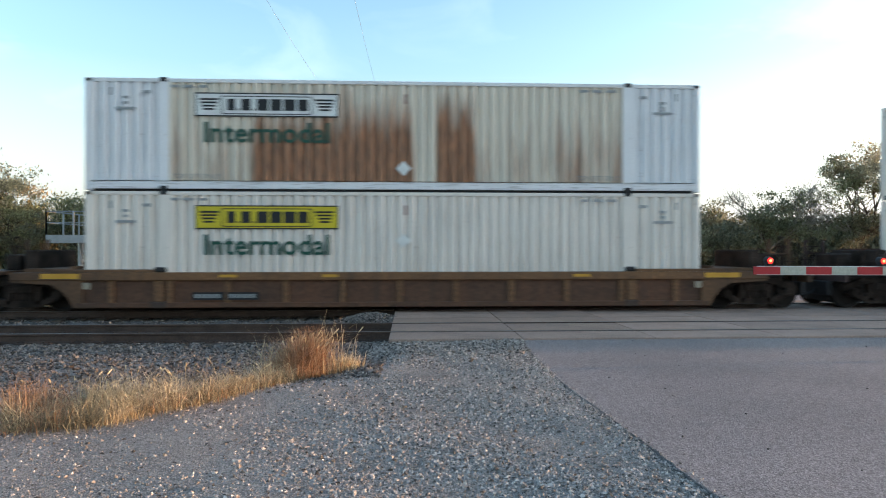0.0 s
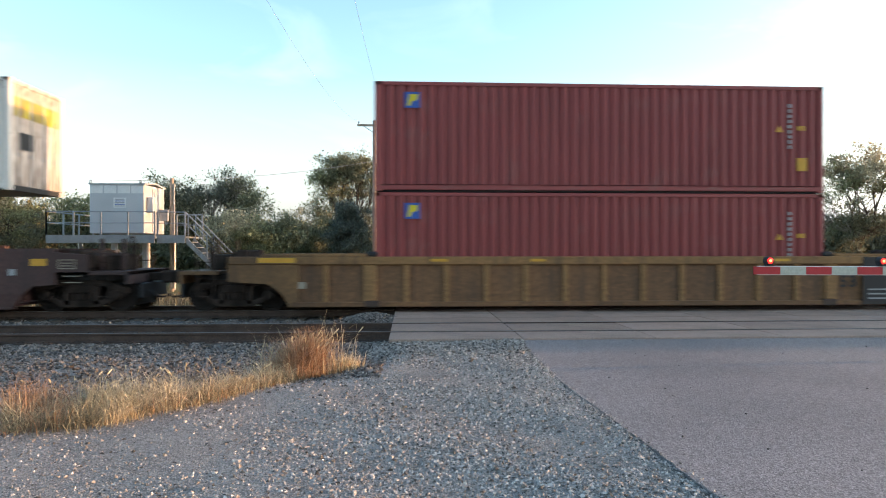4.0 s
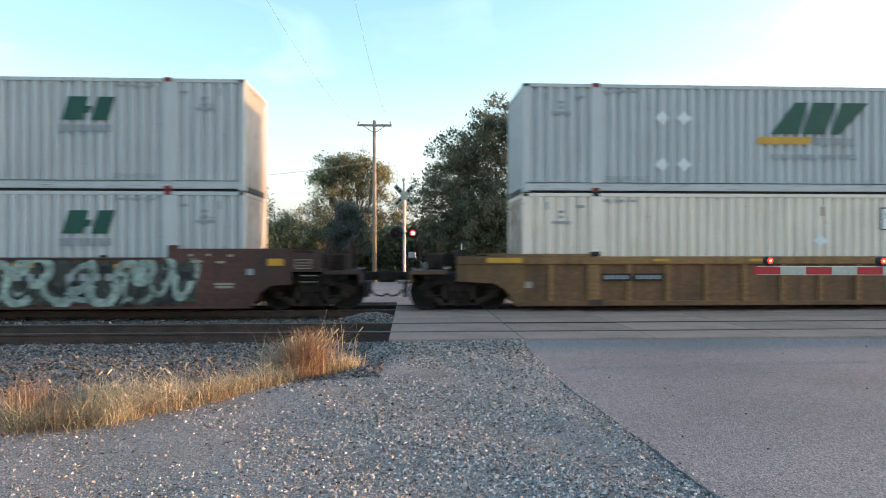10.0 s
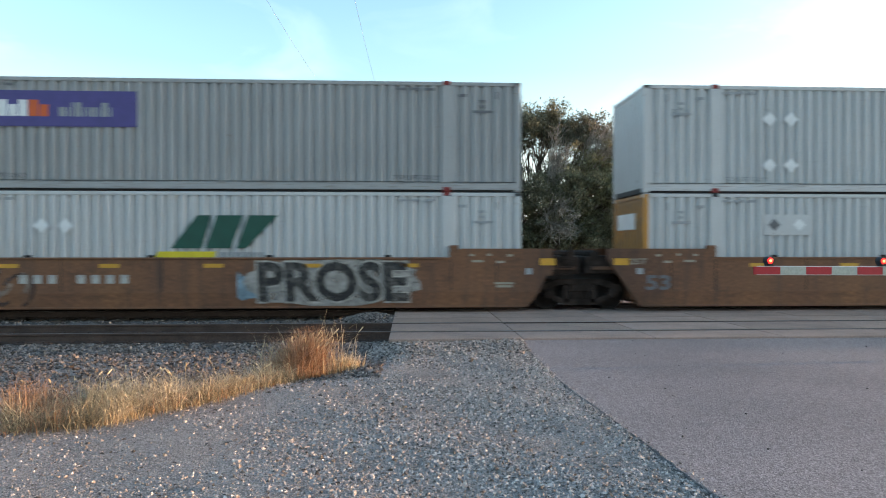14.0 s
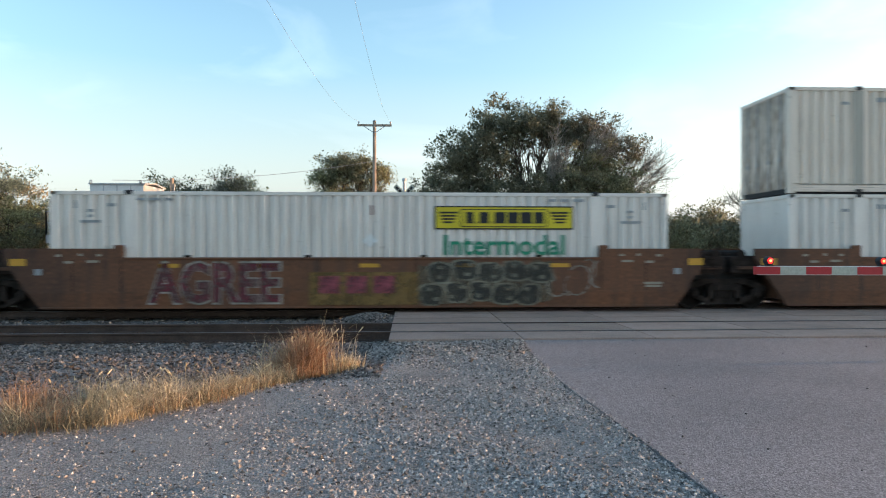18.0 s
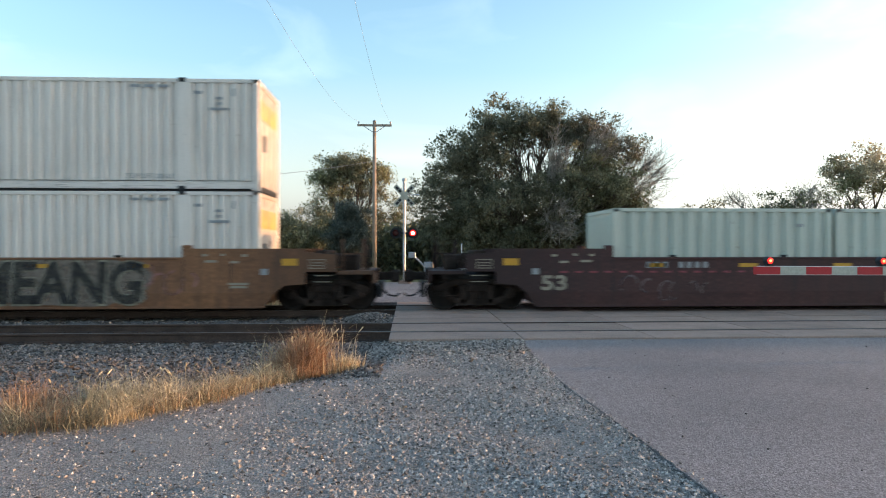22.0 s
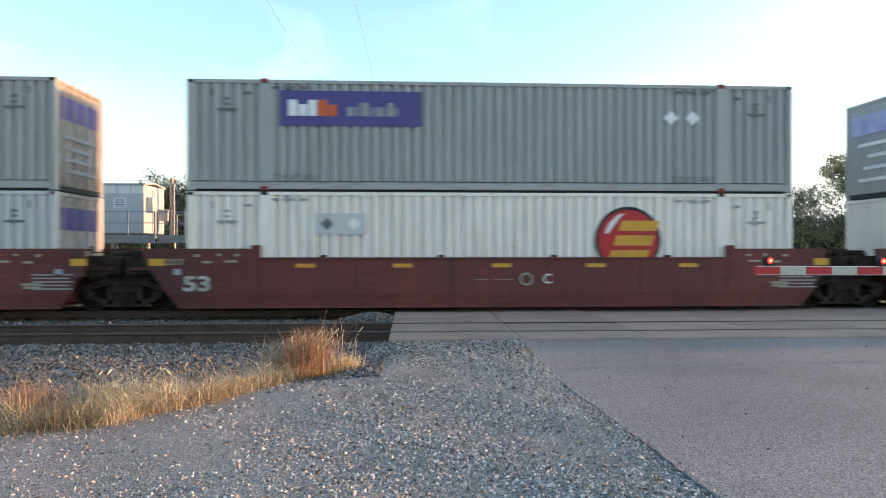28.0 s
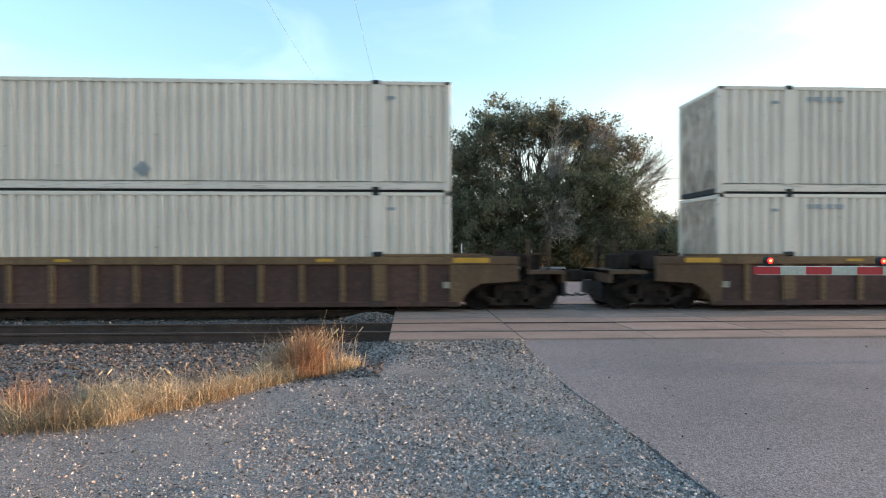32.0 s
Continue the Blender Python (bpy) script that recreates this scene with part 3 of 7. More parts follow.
blades(700, lambda g, n: np.stack([-0.95 + g.normal(0, 0.1, n), 9.75 + g.normal(0, 0.1, n)], -1), 0.26, M_STRAW, "small_tussock", "small straw-coloured tuft by the verge", 27, 0.5)


# nodding seed heads over the clump
def seed_heads(n, x, y, sx, sy, h, seed, turn=0.6):
    g = np.random.default_rng(seed)
    V, F = [], []
    for i in range(n):
        bx, by = x + g.normal(0, sx), y + g.normal(0, sy)
        hh, a, bend = h * g.uniform(0.75, 1.2), g.uniform(-turn, turn), g.uniform(0.06, 0.18)
        z0 = float(ground_z(bx, by))
        pts = [(bx + math.cos(a) * bend * s ** 3, by + math.sin(a) * bend * s ** 3, z0 + hh * (s - 0.2 * max(0, s - 0.8) * 5 * 0.3)) for s in (0, 0.4, 0.75, 0.92, 1.0, 1.06)]
        for k, w in ((0, 0.002), (3, 0.0085)):
            seg = pts[:4] if k == 0 else pts[3:]
            v, f = tube(seg, w, 3)
            F += [tuple(q + len(V) for q in fc) for fc in f]
            V += v
    return tagged(part("seed_heads", (V, F), M_STRAW), "pale nodding seed heads on thin stalks", "grass", kind="stuff")


seed_heads(90, -1.55, 9.35, 0.24, 0.14, 0.60, 61, 2.2)
seed_heads(34, -3.0, 7.7, 0.8, 0.35, 0.38, 62, 3.1)
blades(7000, lambda g, n: np.stack([g.uniform(-17, -1.7, n), g.uniform(22.0, 27.0, n)], -1), 0.42, M_OLIVE, "far_verge_weeds", "half-dry weeds behind the far track", 29, 0.4, 0.02)


# ---- trees ----
def leaf_mat(name, a, b):
    return mat(name, a, 0.75, 0, 0.2, 0.35, 5, 0, col2=b, island=0.45, trans=0.32, spec=0.2)


L_DARK = leaf_mat("dark_leaves", (0.145, 0.148, 0.092), (0.185, 0.17, 0.11))
L_MID = leaf_mat("green_leaves", (0.185, 0.195, 0.115), (0.23, 0.215, 0.13))
L_YEL = leaf_mat("yellowing_leaves", (0.31, 0.285, 0.145), (0.23, 0.23, 0.125))
L_BROWN = leaf_mat("browning_leaves", (0.17, 0.165, 0.12), (0.14, 0.14, 0.10))
L_TAN = leaf_mat("olive_tan_leaves", (0.50, 0.42, 0.27), (0.40, 0.35, 0.22))
L_BLUE = leaf_mat("cedar_needles", (0.10, 0.12, 0.105), (0.12, 0.135, 0.105))


def branch(v, f, a, b, r0, r1, sides=5, wig=0.06, g=None, segs=3):
    pts, n = [], len(v)
    a, b = np.array(a, float), np.array(b, float)
    ln = np.linalg.norm(b - a)
    for k in range(segs + 1):
        t = k / segs
        p = a + (b - a) * t
        if 0 < k < segs:
            p = p + g.normal(0, wig * ln, 3)
        pts.append(p)
    d = (b - a) / max(ln, 1e-6)
    u = np.cross(d, [0.3, 0.9, 0.2])
    u /= np.linalg.norm(u)
    w = np.cross(d, u)
    for k, p in enumerate(pts):
        r = r0 + (r1 - r0) * k / segs
        for i in range(sides):
            t = 6.2832 * i / sides
            v.append(p + r * (math.cos(t) * u + math.sin(t) * w))
    for k in range(segs):
        for i in range(sides):
            j = (i + 1) % sides
            f.append((n + k * sides + i, n + k * sides + j, n + (k + 1) * sides + j, n + (k + 1) * sides + i))
    return pts


def leaves(g, centres, spread, per, size, flat=0.75, droop=0.0):
    """Small folded leaf sprays round each centre."""
    n = len(centres) * per
    c = np.repeat(np.asarray(centres), per, 0)
    off = g.normal(0, 1, (n, 3)) * spread * np.array([1, 1, flat])
    off[:, 2] -= droop * np.abs(g.normal(0, 1, n)) * spread
    p = c + off
    a, b = g.normal(0, 1, (n, 3)), g.normal(0, 1, (n, 3))
    a /= np.linalg.norm(a, axis=1)[:, None]
    b = b - (a * b).sum(1)[:, None] * a
    b /= np.linalg.norm(b, axis=1)[:, None]
    s = size * g.lognormal(0, 0.35, n)[:, None]
    q = np.stack([p - a * s, p - b * s * 0.45, p + a * s, p + b * s * 0.45], 1).reshape(-1, 3)
    return q, np.arange(4 * n).reshape(-1, 4)


def tree(name, base, trunk_h, lobes, leaf, label, seed, per=40, tips=26, size=0.13, spread=0.34, r=0.3, category="tree", bare=(), droop=0.0, twig=1.0, bark=None):
    """lobes: (dx, dy, z, rx, ry, rz, share of tips, leaf material or None). bare: the same, with twigs alone."""
    g = np.random.default_rng(seed)
    x0, y0 = base
    z0 = float(ground_z(x0, y0)) - 0.1
    t = thing(name, label, category, "trees", pose(x0, y0, z0))
    v, f, dv, df = [], [], [], []
    top = np.array([0, 0, trunk_h])
    branch(v, f, (0, 0, 0), top, r, r * 0.7, 8, 0.02, g, 4)
    groups = {}
    for lob, dead in [(q, False) for q in lobes] + [(q, True) for q in bare]:
        dx, dy, z, rx, ry, rz, share, lm = lob
        c = np.array([dx, dy, z - z0])
        start = top * g.uniform(0.75, 1.0)
        tv, tf = (dv, df) if dead else (v, f)
        limb = branch(tv, tf, start, start + (c - start) * 0.7, r * 0.45, r * 0.2, 6, 0.07, g, 4)
        n = max(int(tips * share), 3)
        for i in range(n):
            d = g.normal(0, 1, 3)
            d /= np.linalg.norm(d)
            d[2] = d[2] if d[2] > -0.35 or dead else -0.35 * d[2]
            tip = c + d * np.array([rx, ry, rz]) * g.uniform(0.45, 1.0) ** 0.6
            s = limb[g.integers(2, 5)]
            mid = branch(tv, tf, s, s + (tip - s) * 0.55, r * (0.2 if dead else 0.12), r * (0.11 if dead else 0.06), 4, 0.08, g, 2)
            branch(tv, tf, mid[-1], tip, r * (0.1 if dead else 0.06), 0.02 if dead else 0.012, 3, 0.08, g, 2)
            for _ in range(int((12 if dead else 2) * twig)):
                e = tip + np.clip(g.normal(0, 1, 3), -1.5, 1.5) * (rx + rz) * 0.16
                m0 = mid[-1] + (tip - mid[-1]) * g.uniform(0.2, 1)
                branch(tv, tf, m0, e, 0.018 if dead else 0.014, 0.008 if dead else 0.004, 3, 0.1, g, 2)
                if not dead:
                    groups.setdefault(lm, []).append(e)
            if not dead:
                groups.setdefault(lm, []).append(tip)
    fm = mesh_of("trunk", v, f, True)
    part("trunk", fm, bark or M_BARK, t)
    if dv:
        part("dead_wood", mesh_of("dead_wood", dv, df, True), M_DEADWOOD, t, "bleached bare limbs")
    for lm, cs in groups.items():
        q, lf = leaves(g, cs, spread * 0.92, int(per * 2.6), size * 0.62, droop=droop)
        part("crown", fast_mesh("crown", q, lf, lm), lm, t)
    return t


# the wide old tree beyond the crossing
tree("broad_tree", (9.2, 46.0), 3.0, [
    (-6.6, 0, 5.4, 2.2, 2.2, 3.4, 1.0, L_DARK), (-4.3, 0.5, 7.8, 2.5, 2.4, 2.3, 1.1, L_DARK), (-2.2, 0, 9.8, 2.3, 2.2, 2.0, 0.9, L_DARK), (0.2, 0.2, 10.1, 1.9, 2.0, 1.7, 0.6, L_DARK),
    (-3.2, -1.5, 4.2, 3.2, 2.2, 2.6, 1.3, L_DARK), (0.9, -1.2, 5.0, 2.8, 2.2, 2.6, 0.9, L_DARK), (1.9, 0.6, 9.2, 1.7, 2.0, 1.9, 0.4, L_BROWN), (3.9, 0, 9.6, 1.6, 1.6, 1.6, 0.42, L_BROWN),
    (3.4, -0.8, 6.0, 2.4, 2.0, 2.8, 1.0, L_MID), (5.7, 0.4, 8.2, 1.9, 2.0, 2.1, 0.5, L_BROWN), (5.6, -0.6, 4.4, 2.0, 2.0, 2.4, 0.8, L_MID), (-6.4, -0.6, 2.6, 2.0, 1.6, 1.8, 0.6, L_DARK), (1.2, -1.0, 2.2, 4.6, 1.6, 1.8, 1.3, L_DARK), (-4.4, -1.2, 1.8, 3.0, 1.4, 1.7, 1.0, L_DARK), (5.2, -0.8, 2.0, 2.6, 1.4, 1.8, 0.8, L_DARK)],
    L_DARK, "broad old tree with dark green and browning leaves", 31, per=40, tips=46, size=0.125, spread=0.28, r=0.42,
    bare=[(7.7, 0, 6.9, 2.1, 1.4, 2.2, 1.0, None), (1.0, -2.8, 8.2, 0.9, 0.7, 2.2, 0.45, None), (0.6, -3.4, 3.6, 1.3, 0.6, 1.8, 0.6, None), (4.4, -1.8, 9.4, 1.6, 0.8, 1.4, 0.35, None)])
tree("round_tree", (-5.2, 60.0), 3.6, [
    (-2.7, 0, 7.9, 1.2, 1.5, 1.2, 0.6, L_YEL), (-1.1, 0, 9.2, 1.6, 1.6, 1.3, 0.8, L_MID), (0.8, 0, 9.2, 1.6, 1.6, 1.3, 0.8, L_MID), (2.5, 0, 8.0, 1.2, 1.5, 1.3, 0.6, L_YEL), (-0.2, 0, 7.9, 2.4, 1.6, 1.0, 0.7, L_MID), (-1.7, 0, 6.6, 1.7, 1.4, 1.3, 0.5, L_YEL), (1.7, 0, 6.6, 1.7, 1.4, 1.3, 0.5, L_MID), (-3.2, 0, 4.4, 2.2, 1.4, 2.2, 0.7, L_MID), (0.4, 0, 4.0, 2.6, 1.4, 2.0, 0.6, L_DARK), (3.6, 0, 4.4, 2.0, 1.4, 2.2, 0.7, L_MID)],
    L_MID, "umbrella-crowned tree with thin yellow-green leaves", 32, per=28, tips=30, size=0.12, spread=0.3, r=0.28, droop=0.4)
tree("cedar_tree", (-3.9, 42.0), 1.4, [(0, 0, 1.6, 1.25, 1.1, 1.5, 1.0, L_BLUE), (0, 0, 2.9, 0.9, 0.8, 1.2, 0.9, L_BLUE), (-0.1, 0, 4.0, 0.45, 0.45, 0.8, 0.5, L_BLUE)],
     L_BLUE, "dark blue-green cedar behind the track", 33, per=60, tips=26, size=0.08, spread=0.22, r=0.14)
tree("verge_tree", (-13.4, 44.0), 2.2, [
    (-1.9, 0, 4.6, 1.7, 1.6, 1.9, 1.0, L_DARK), (0.4, 0, 4.9, 1.8, 1.6, 1.6, 0.8, L_BROWN), (2.2, 0, 4.4, 1.5, 1.4, 1.7, 0.8, L_MID), (-0.6, -0.8, 2.6, 3.0, 1.4, 1.8, 1.2, L_DARK)],
    L_DARK, "low spreading tree with bare twigs at its top", 34, per=44, tips=24, size=0.11, spread=0.3, r=0.2, bare=[(0.6, 0, 5.4, 1.0, 0.6, 1.0, 0.5, None), (1.9, -0.5, 6.0, 0.5, 0.3, 1.2, 0.3, None)])
# sunlight on these green shrubs is put into the pale tan leaf colour
tree("reedy_shrub", (-9.6, 40.0), 0.8, [(-1.4, 0, 2.2, 1.4, 1.0, 1.6, 1.0, L_TAN), (0.6, 0, 1.9, 1.3, 1.0, 1.4, 1.0, L_YEL), (1.8, 0.4, 2.3, 1.0, 1.0, 1.6, 0.7, L_MID)],
     L_YEL, "tall yellow-green shrubs behind the stair, coloured as sunlit", 35, per=50, tips=22, size=0.11, spread=0.26, r=0.1, category="shrub")
tree("shrub", (-5.9, 50.0), 0.8, [(-1.5, 0, 2.4, 1.9, 1.2, 2.1, 1.0, L_MID), (1.4, 0.4, 2.3, 1.7, 1.2, 2.2, 1.0, L_DARK)],
     L_MID, "dense green shrubs under the trees", 36, per=50, tips=24, size=0.12, spread=0.3, r=0.1, category="shrub")
tree("bungalow_tree", (-21.5, 44.0), 2.0, [(0, 0, 4.0, 1.6, 1.4, 1.2, 1.0, L_YEL), (-1.2, 0, 2.6, 2.0, 1.4, 1.6, 1.0, L_DARK), (2.2, 0, 2.4, 2.0, 1.4, 1.5, 1.0, L_DARK)],
     L_DARK, "small tree with pale outer leaves behind the platform", 37, per=44, tips=22, size=0.11, spread=0.28, r=0.15)
tree("edge_tree", (-28.3, 46.0), 2.6, [(0, 0, 5.6, 2.6, 2.0, 1.9, 1.1, L_TAN), (1.4, 0, 3.6, 2.4, 2.0, 1.8, 1.0, L_YEL), (-2.6, 0, 4.0, 2.6, 2.0, 2.4, 1.0, L_TAN), (0.6, 0, 1.8, 3.4, 1.6, 1.4, 0.8, L_DARK)],
     L_BROWN, "tree with browning olive leaves", 38, per=44, tips=26, size=0.12, spread=0.32, r=0.26)
tree("far_right_trees", (37.5, 78.0), 2.2, [(-3.6, 0, 3.2, 3.0, 2.0, 2.4, 1.0, L_DARK), (0, 0, 4.2, 2.8, 2, 2.4, 1.0, L_MID), (3.4, 0, 2.8, 3.0, 2, 2.2, 1.0, L_DARK), (-7.5, 0, 3.8, 2.8, 2, 2.6, 1.0, L_MID)],
     L_DARK, "distant belt of dark trees", 39, per=44, tips=24, size=0.17, spread=0.42, r=0.24)
tree("roadside_tree", (25.0, 44.0), 2.2, [(-5.6, 0, 2.0, 1.6, 1.4, 1.3, 0.6, L_MID), (-3.2, 0, 1.9, 1.8, 1.4, 1.3, 0.7, L_DARK), (-0.6, 0, 3.2, 1.8, 1.6, 1.7, 0.7, L_MID), (2.2, 0, 3.0, 2.2, 1.6, 2.3, 0.8, L_MID)],
     L_DARK, "low dark trees beside the street", 40, per=44, tips=24, size=0.12, spread=0.3, r=0.18, bare=[(-1.6, 0, 4.6, 2.0, 1.0, 1.1, 0.6, None), (2.4, -0.6, 4.8, 1.6, 1.0, 1.6, 0.8, None)])
# upper lobes take the lighter leaf colours, with the low sun painted in
tree("leaning_tree", (31.4, 44.0), 3.0, [(-1.1, 0, 6.8, 1.7, 1.5, 1.2, 0.55, L_TAN), (0.6, 0, 5.6, 2.0, 1.6, 1.8, 0.6, L_YEL), (2.6, 0, 7.4, 2.2, 1.8, 1.8, 0.6, L_TAN), (1.0, -0.6, 3.0, 3.0, 1.6, 2.0, 1.0, L_DARK), (5.0, 0, 5.4, 2.4, 1.8, 2.6, 0.8, L_YEL)],
     L_YEL, "tall open tree with yellowing leaves, coloured as sunlit", 41, per=42, tips=24, size=0.12, spread=0.3, r=0.26, bare=[(-3.0, 0, 4.2, 1.4, 1.0, 1.4, 0.6, None)])


def hedge(name, x0, x1, y, h, n, leaf, label, seed):
    g = np.random.default_rng(seed)
    c = np.stack([g.uniform(x0, x1, n), g.uniform(y - 1.5, y + 1.5, n), np.abs(g.uniform(0, 1, n)) ** 0.8 * h * (0.7 + 0.3 * np.sin(g.uniform(0, 6, n))) - 0.3], -1)
    q, lf = leaves(g, c, 0.5, 19, 0.23)
    return tagged(new(name, fast_mesh(name, q, lf, leaf)), label, "woods", kind="stuff")


hedge("far_woods", -75, 4, 84, 5.2, 2200, L_DARK, "dark belt of far woods along the horizon", 51)
hedge("far_woods", 16, 120, 104, 6.0, 2600, L_DARK, "dark belt of far woods along the horizon", 52)
hedge("undergrowth", -36, 3, 54, 3.6, 2200, L_MID, "green undergrowth below the trees", 53)
hedge("undergrowth", -1, 48, 54, 4.2, 2600, L_DARK, "dark undergrowth below the trees", 54)


# ---- utility pole with its wires ----
pole = thing("utility_pole", "weathered wooden utility pole with one crossarm", "utility pole", "", pose(-2.08, 39.0, -0.45))
part("pole", rod((0, 0, 0), (0, 0, 9.71), 0.14, 0.1, 10), M_POLE, pole, smooth=True)
part("crossarm", box(-1.02, 1.02, -0.06, 0.06, 9.41, 9.53), M_POLE, pole)
for s in (-1, 1):
    part("brace", rod((s * 0.64, -0.07, 9.41), (0, -0.1, 8.99), 0.022), M_GALV, pole)
    part("insulator", lathe([(0.03, 9.53), (0.03, 9.59), (0.05, 9.61), (0.05, 9.67), (0.02, 9.72)], 8, "z"), M_GALV, pole, at=pose(s * 0.94, 0, 0))
part("pole_cap", rod((0, 0, 9.71), (0, 0, 9.79), 0.11, 0.05, 10), M_GALV, pole)


def wire(name, a, b, sag, r, label):
    a, b = Vector(a), Vector(b)
    pts = [a.lerp(b, t / 24) - Vector((0, 0, sag * 4 * (t / 24) * (1 - t / 24))) for t in range(25)]
    return tagged(part(name, tube(pts, r, 5), M_GALV), label, "cable", "overhead wires")


wire("overhead_wire", (-3.02, 39, 9.27), (-3.1, -14, 9.3), 2.3, 0.0032, "thin dark overhead wire")
wire("overhead_wire", (-1.14, 39, 9.27), (-1.2, -14, 9.3), 2.3, 0.0032, "thin dark overhead wire")
wire("service_wire", (-2.08, 39, 6.9), (-14.45, 32.5, 5.0), 0.35, 0.012, "thin dark service cable to the equipment cabin")


# ---- warning signals ----
def stripes(n, w, h, parent, x0=0.0, first=0):
    for i in range(n):
        red = (i + first) % 2 == 0
        part("stripe", lambda: box(0, w - 0.002, -0.021, 0.021, -h / 2 + 0.01, h / 2 - 0.01), M_RED if red else M_CREAM, parent, "red reflective stripe" if red else "white reflective stripe", at=pose(x0 + i * w, 0, 0), key=("stripe", w, h))


def gate(name, tip_x, y, z, length, mast_x, lights, label, drop=0.0):
    t = thing(name, label, "crossing gate", "crossing gates", pose(mast_x, y, 0))
    d = tip_x - mast_x
    arm = part("gate_arm", soft_box(0.0, length, -0.017, 0.017, -0.068, 0.068, 0.004), M_WHITE, t, "red and white striped arm", at=pose(d, 0, z, 0, drop, 0))
    stripes(int(length / 0.406), 0.406, 0.14, arm, -0.05)
    for lx in lights:
        b = part("arm_light", fuse(box(lx - 0.05, lx + 0.05, -0.03, 0.03, 0.068, 0.1), moved(lathe([(0.0, -0.05), (0.06, -0.05), (0.065, 0.0), (0.065, 0.05), (0, 0.05)], 14), Matrix.Translation((lx, 0, 0.15)))), M_BLACK, arm)
        part("lens", moved(lathe([(0.0, -0.058), (0.035, -0.056), (0.046, -0.051)], 14), Matrix.Translation((lx, 0, 0.15))), M_LAMP, b, "lit red lamp")
        part("bulb", moved(lathe([(0.0, -0.066), (0.012, -0.065), (0.02, -0.0575)], 10), Matrix.Translation((lx, 0, 0.15))), M_CORE, b, "bright orange lamp core")
    part("mast", rod((0, 0, -0.1), (0, 0, 2.6), 0.065, 0.065, 12), M_ALU, t)
    part("gate_mechanism", soft_box(-0.3, 0.3, -0.25, 0.25, z - 0.35, z + 0.4, 0.03), M_ALU, t)
    part("foot", soft_box(-0.25, 0.25, -0.25, 0.25, -0.1, 0.12, 0.02), M_CONC, t)
    return t


gate("crossing_gate", 5.31, 9.68, 1.325, 5.4, 10.9, (0.18, 1.97, 4.6), "lowered red and white crossing gate arm with red lamps", 0.25)

signal = thing("crossing_signal", "crossbuck signal mast with a lit red flashing lamp", "crossing signal", "", pose(-0.25, 32.0, 0))
part("mast", rod((0, 0, -0.3), (0, 0, 5.0), 0.075, 0.075, 12), M_ALU, signal)
for s in (-1, 1):
    bl = part("crossbuck_blade", box(-0.66, 0.66, -0.006, 0.006, -0.115, 0.115), M_CREAM, signal, "dull white crossbuck blade", at=pose(0, -0.09 - 0.008 * s, 4.25, 0, s * 47, 0))
    for x0, x1 in ((-0.58, -0.42), (-0.38, -0.24), (0.24, 0.38), (0.42, 0.58)):
        plate(x0, x1, -0.06, 0.06, -0.006, M_BLACK, bl, "letter_bar")
part("lamp_bar", rod((-0.42, -0.02, 2.42), (0.42, -0.02, 2.42), 0.04, 0.04, 8), M_BLACK, signal)
for s in (-1, 1):
    h = part("backboard", moved(lathe([(0.0, 0.0), (0.27, 0.0), (0.27, 0.02), (0.0, 0.02)], 20), Matrix.Translation((s * 0.42, -0.1, 2.42))), M_BLACK, signal)
    part("hood", moved(lathe([(0.17, -0.22), (0.17, -0.0)], 16), Matrix.Translation((s * 0.42, -0.1, 2.42))), M_BLACK, h)
    part("lens", moved(lathe([(0.0, -0.05), (0.1, -0.04), (0.15, -0.01)], 16), Matrix.Translation((s * 0.42, -0.1, 2.42))), M_LAMP if s > 0 else M_LAMPOFF, h, "lit red lens" if s > 0 else "dark red lens")
    if s > 0:
        part("bulb", moved(lathe([(0.0, -0.075), (0.06, -0.07), (0.085, -0.05)], 12), Matrix.Translation((s * 0.42, -0.1, 2.42))), M_HOT, h, "white-hot lamp core")
part("bell", lathe([(0.0, 5.12), (0.1, 5.1), (0.13, 5.0), (0.0, 5.0)], 12, "z"), M_ALU, signal)
part("foot", soft_box(-0.3, 0.3, -0.3, 0.3, -0.5, 0.1, 0.03), M_CONC, signal)
part("side_arm", rod((0, 0, 4.3), (0.75, 0, 4.3), 0.03, 0.03, 6), M_ALU, signal)

far_gate = thing("far_crossing_gate", "far crossing gate lowered, seen from behind with red lamps", "crossing gate", "crossing gates", pose(0.9, 31.0, 0))
arm = part("gate_arm", soft_box(0.3, 6.6, -0.02, 0.02, 0.68, 0.78, 0.005), M_GALV, far_gate, "grey back of the arm")
for lx in (2.85, 4.65):
    b = part("arm_light", moved(lathe([(0.0, -0.05), (0.07, -0.05), (0.07, 0.05), (0, 0.05)], 12), Matrix.Translation((lx, 0, 0.87))), M_BLACK, far_gate)
    part("lens", moved(lathe([(0.0, -0.06), (0.06, -0.053)], 12), Matrix.Translation((lx, 0, 0.87))), M_LAMP, b, "lit red lamp")
part("gate_mechanism", soft_box(-0.2, 0.24, -0.25, 0.25, 0.45, 1.02, 0.03), M_GALV, far_gate)
part("counterweight_arm", fuse(rod((-0.1, 0.1, 0.75), (-0.75, 0.1, 1.35), 0.05), rod((-0.1, -0.1, 0.75), (-0.75, -0.1, 1.35), 0.05), soft_box(-0.95, -0.6, -0.16, 0.16, 1.2, 1.5, 0.03)), M_GALV, far_gate, "grey counterweight arm")
part("mast", rod((0, 0, -0.4), (0, 0, 0.5), 0.07), M_ALU, far_gate)

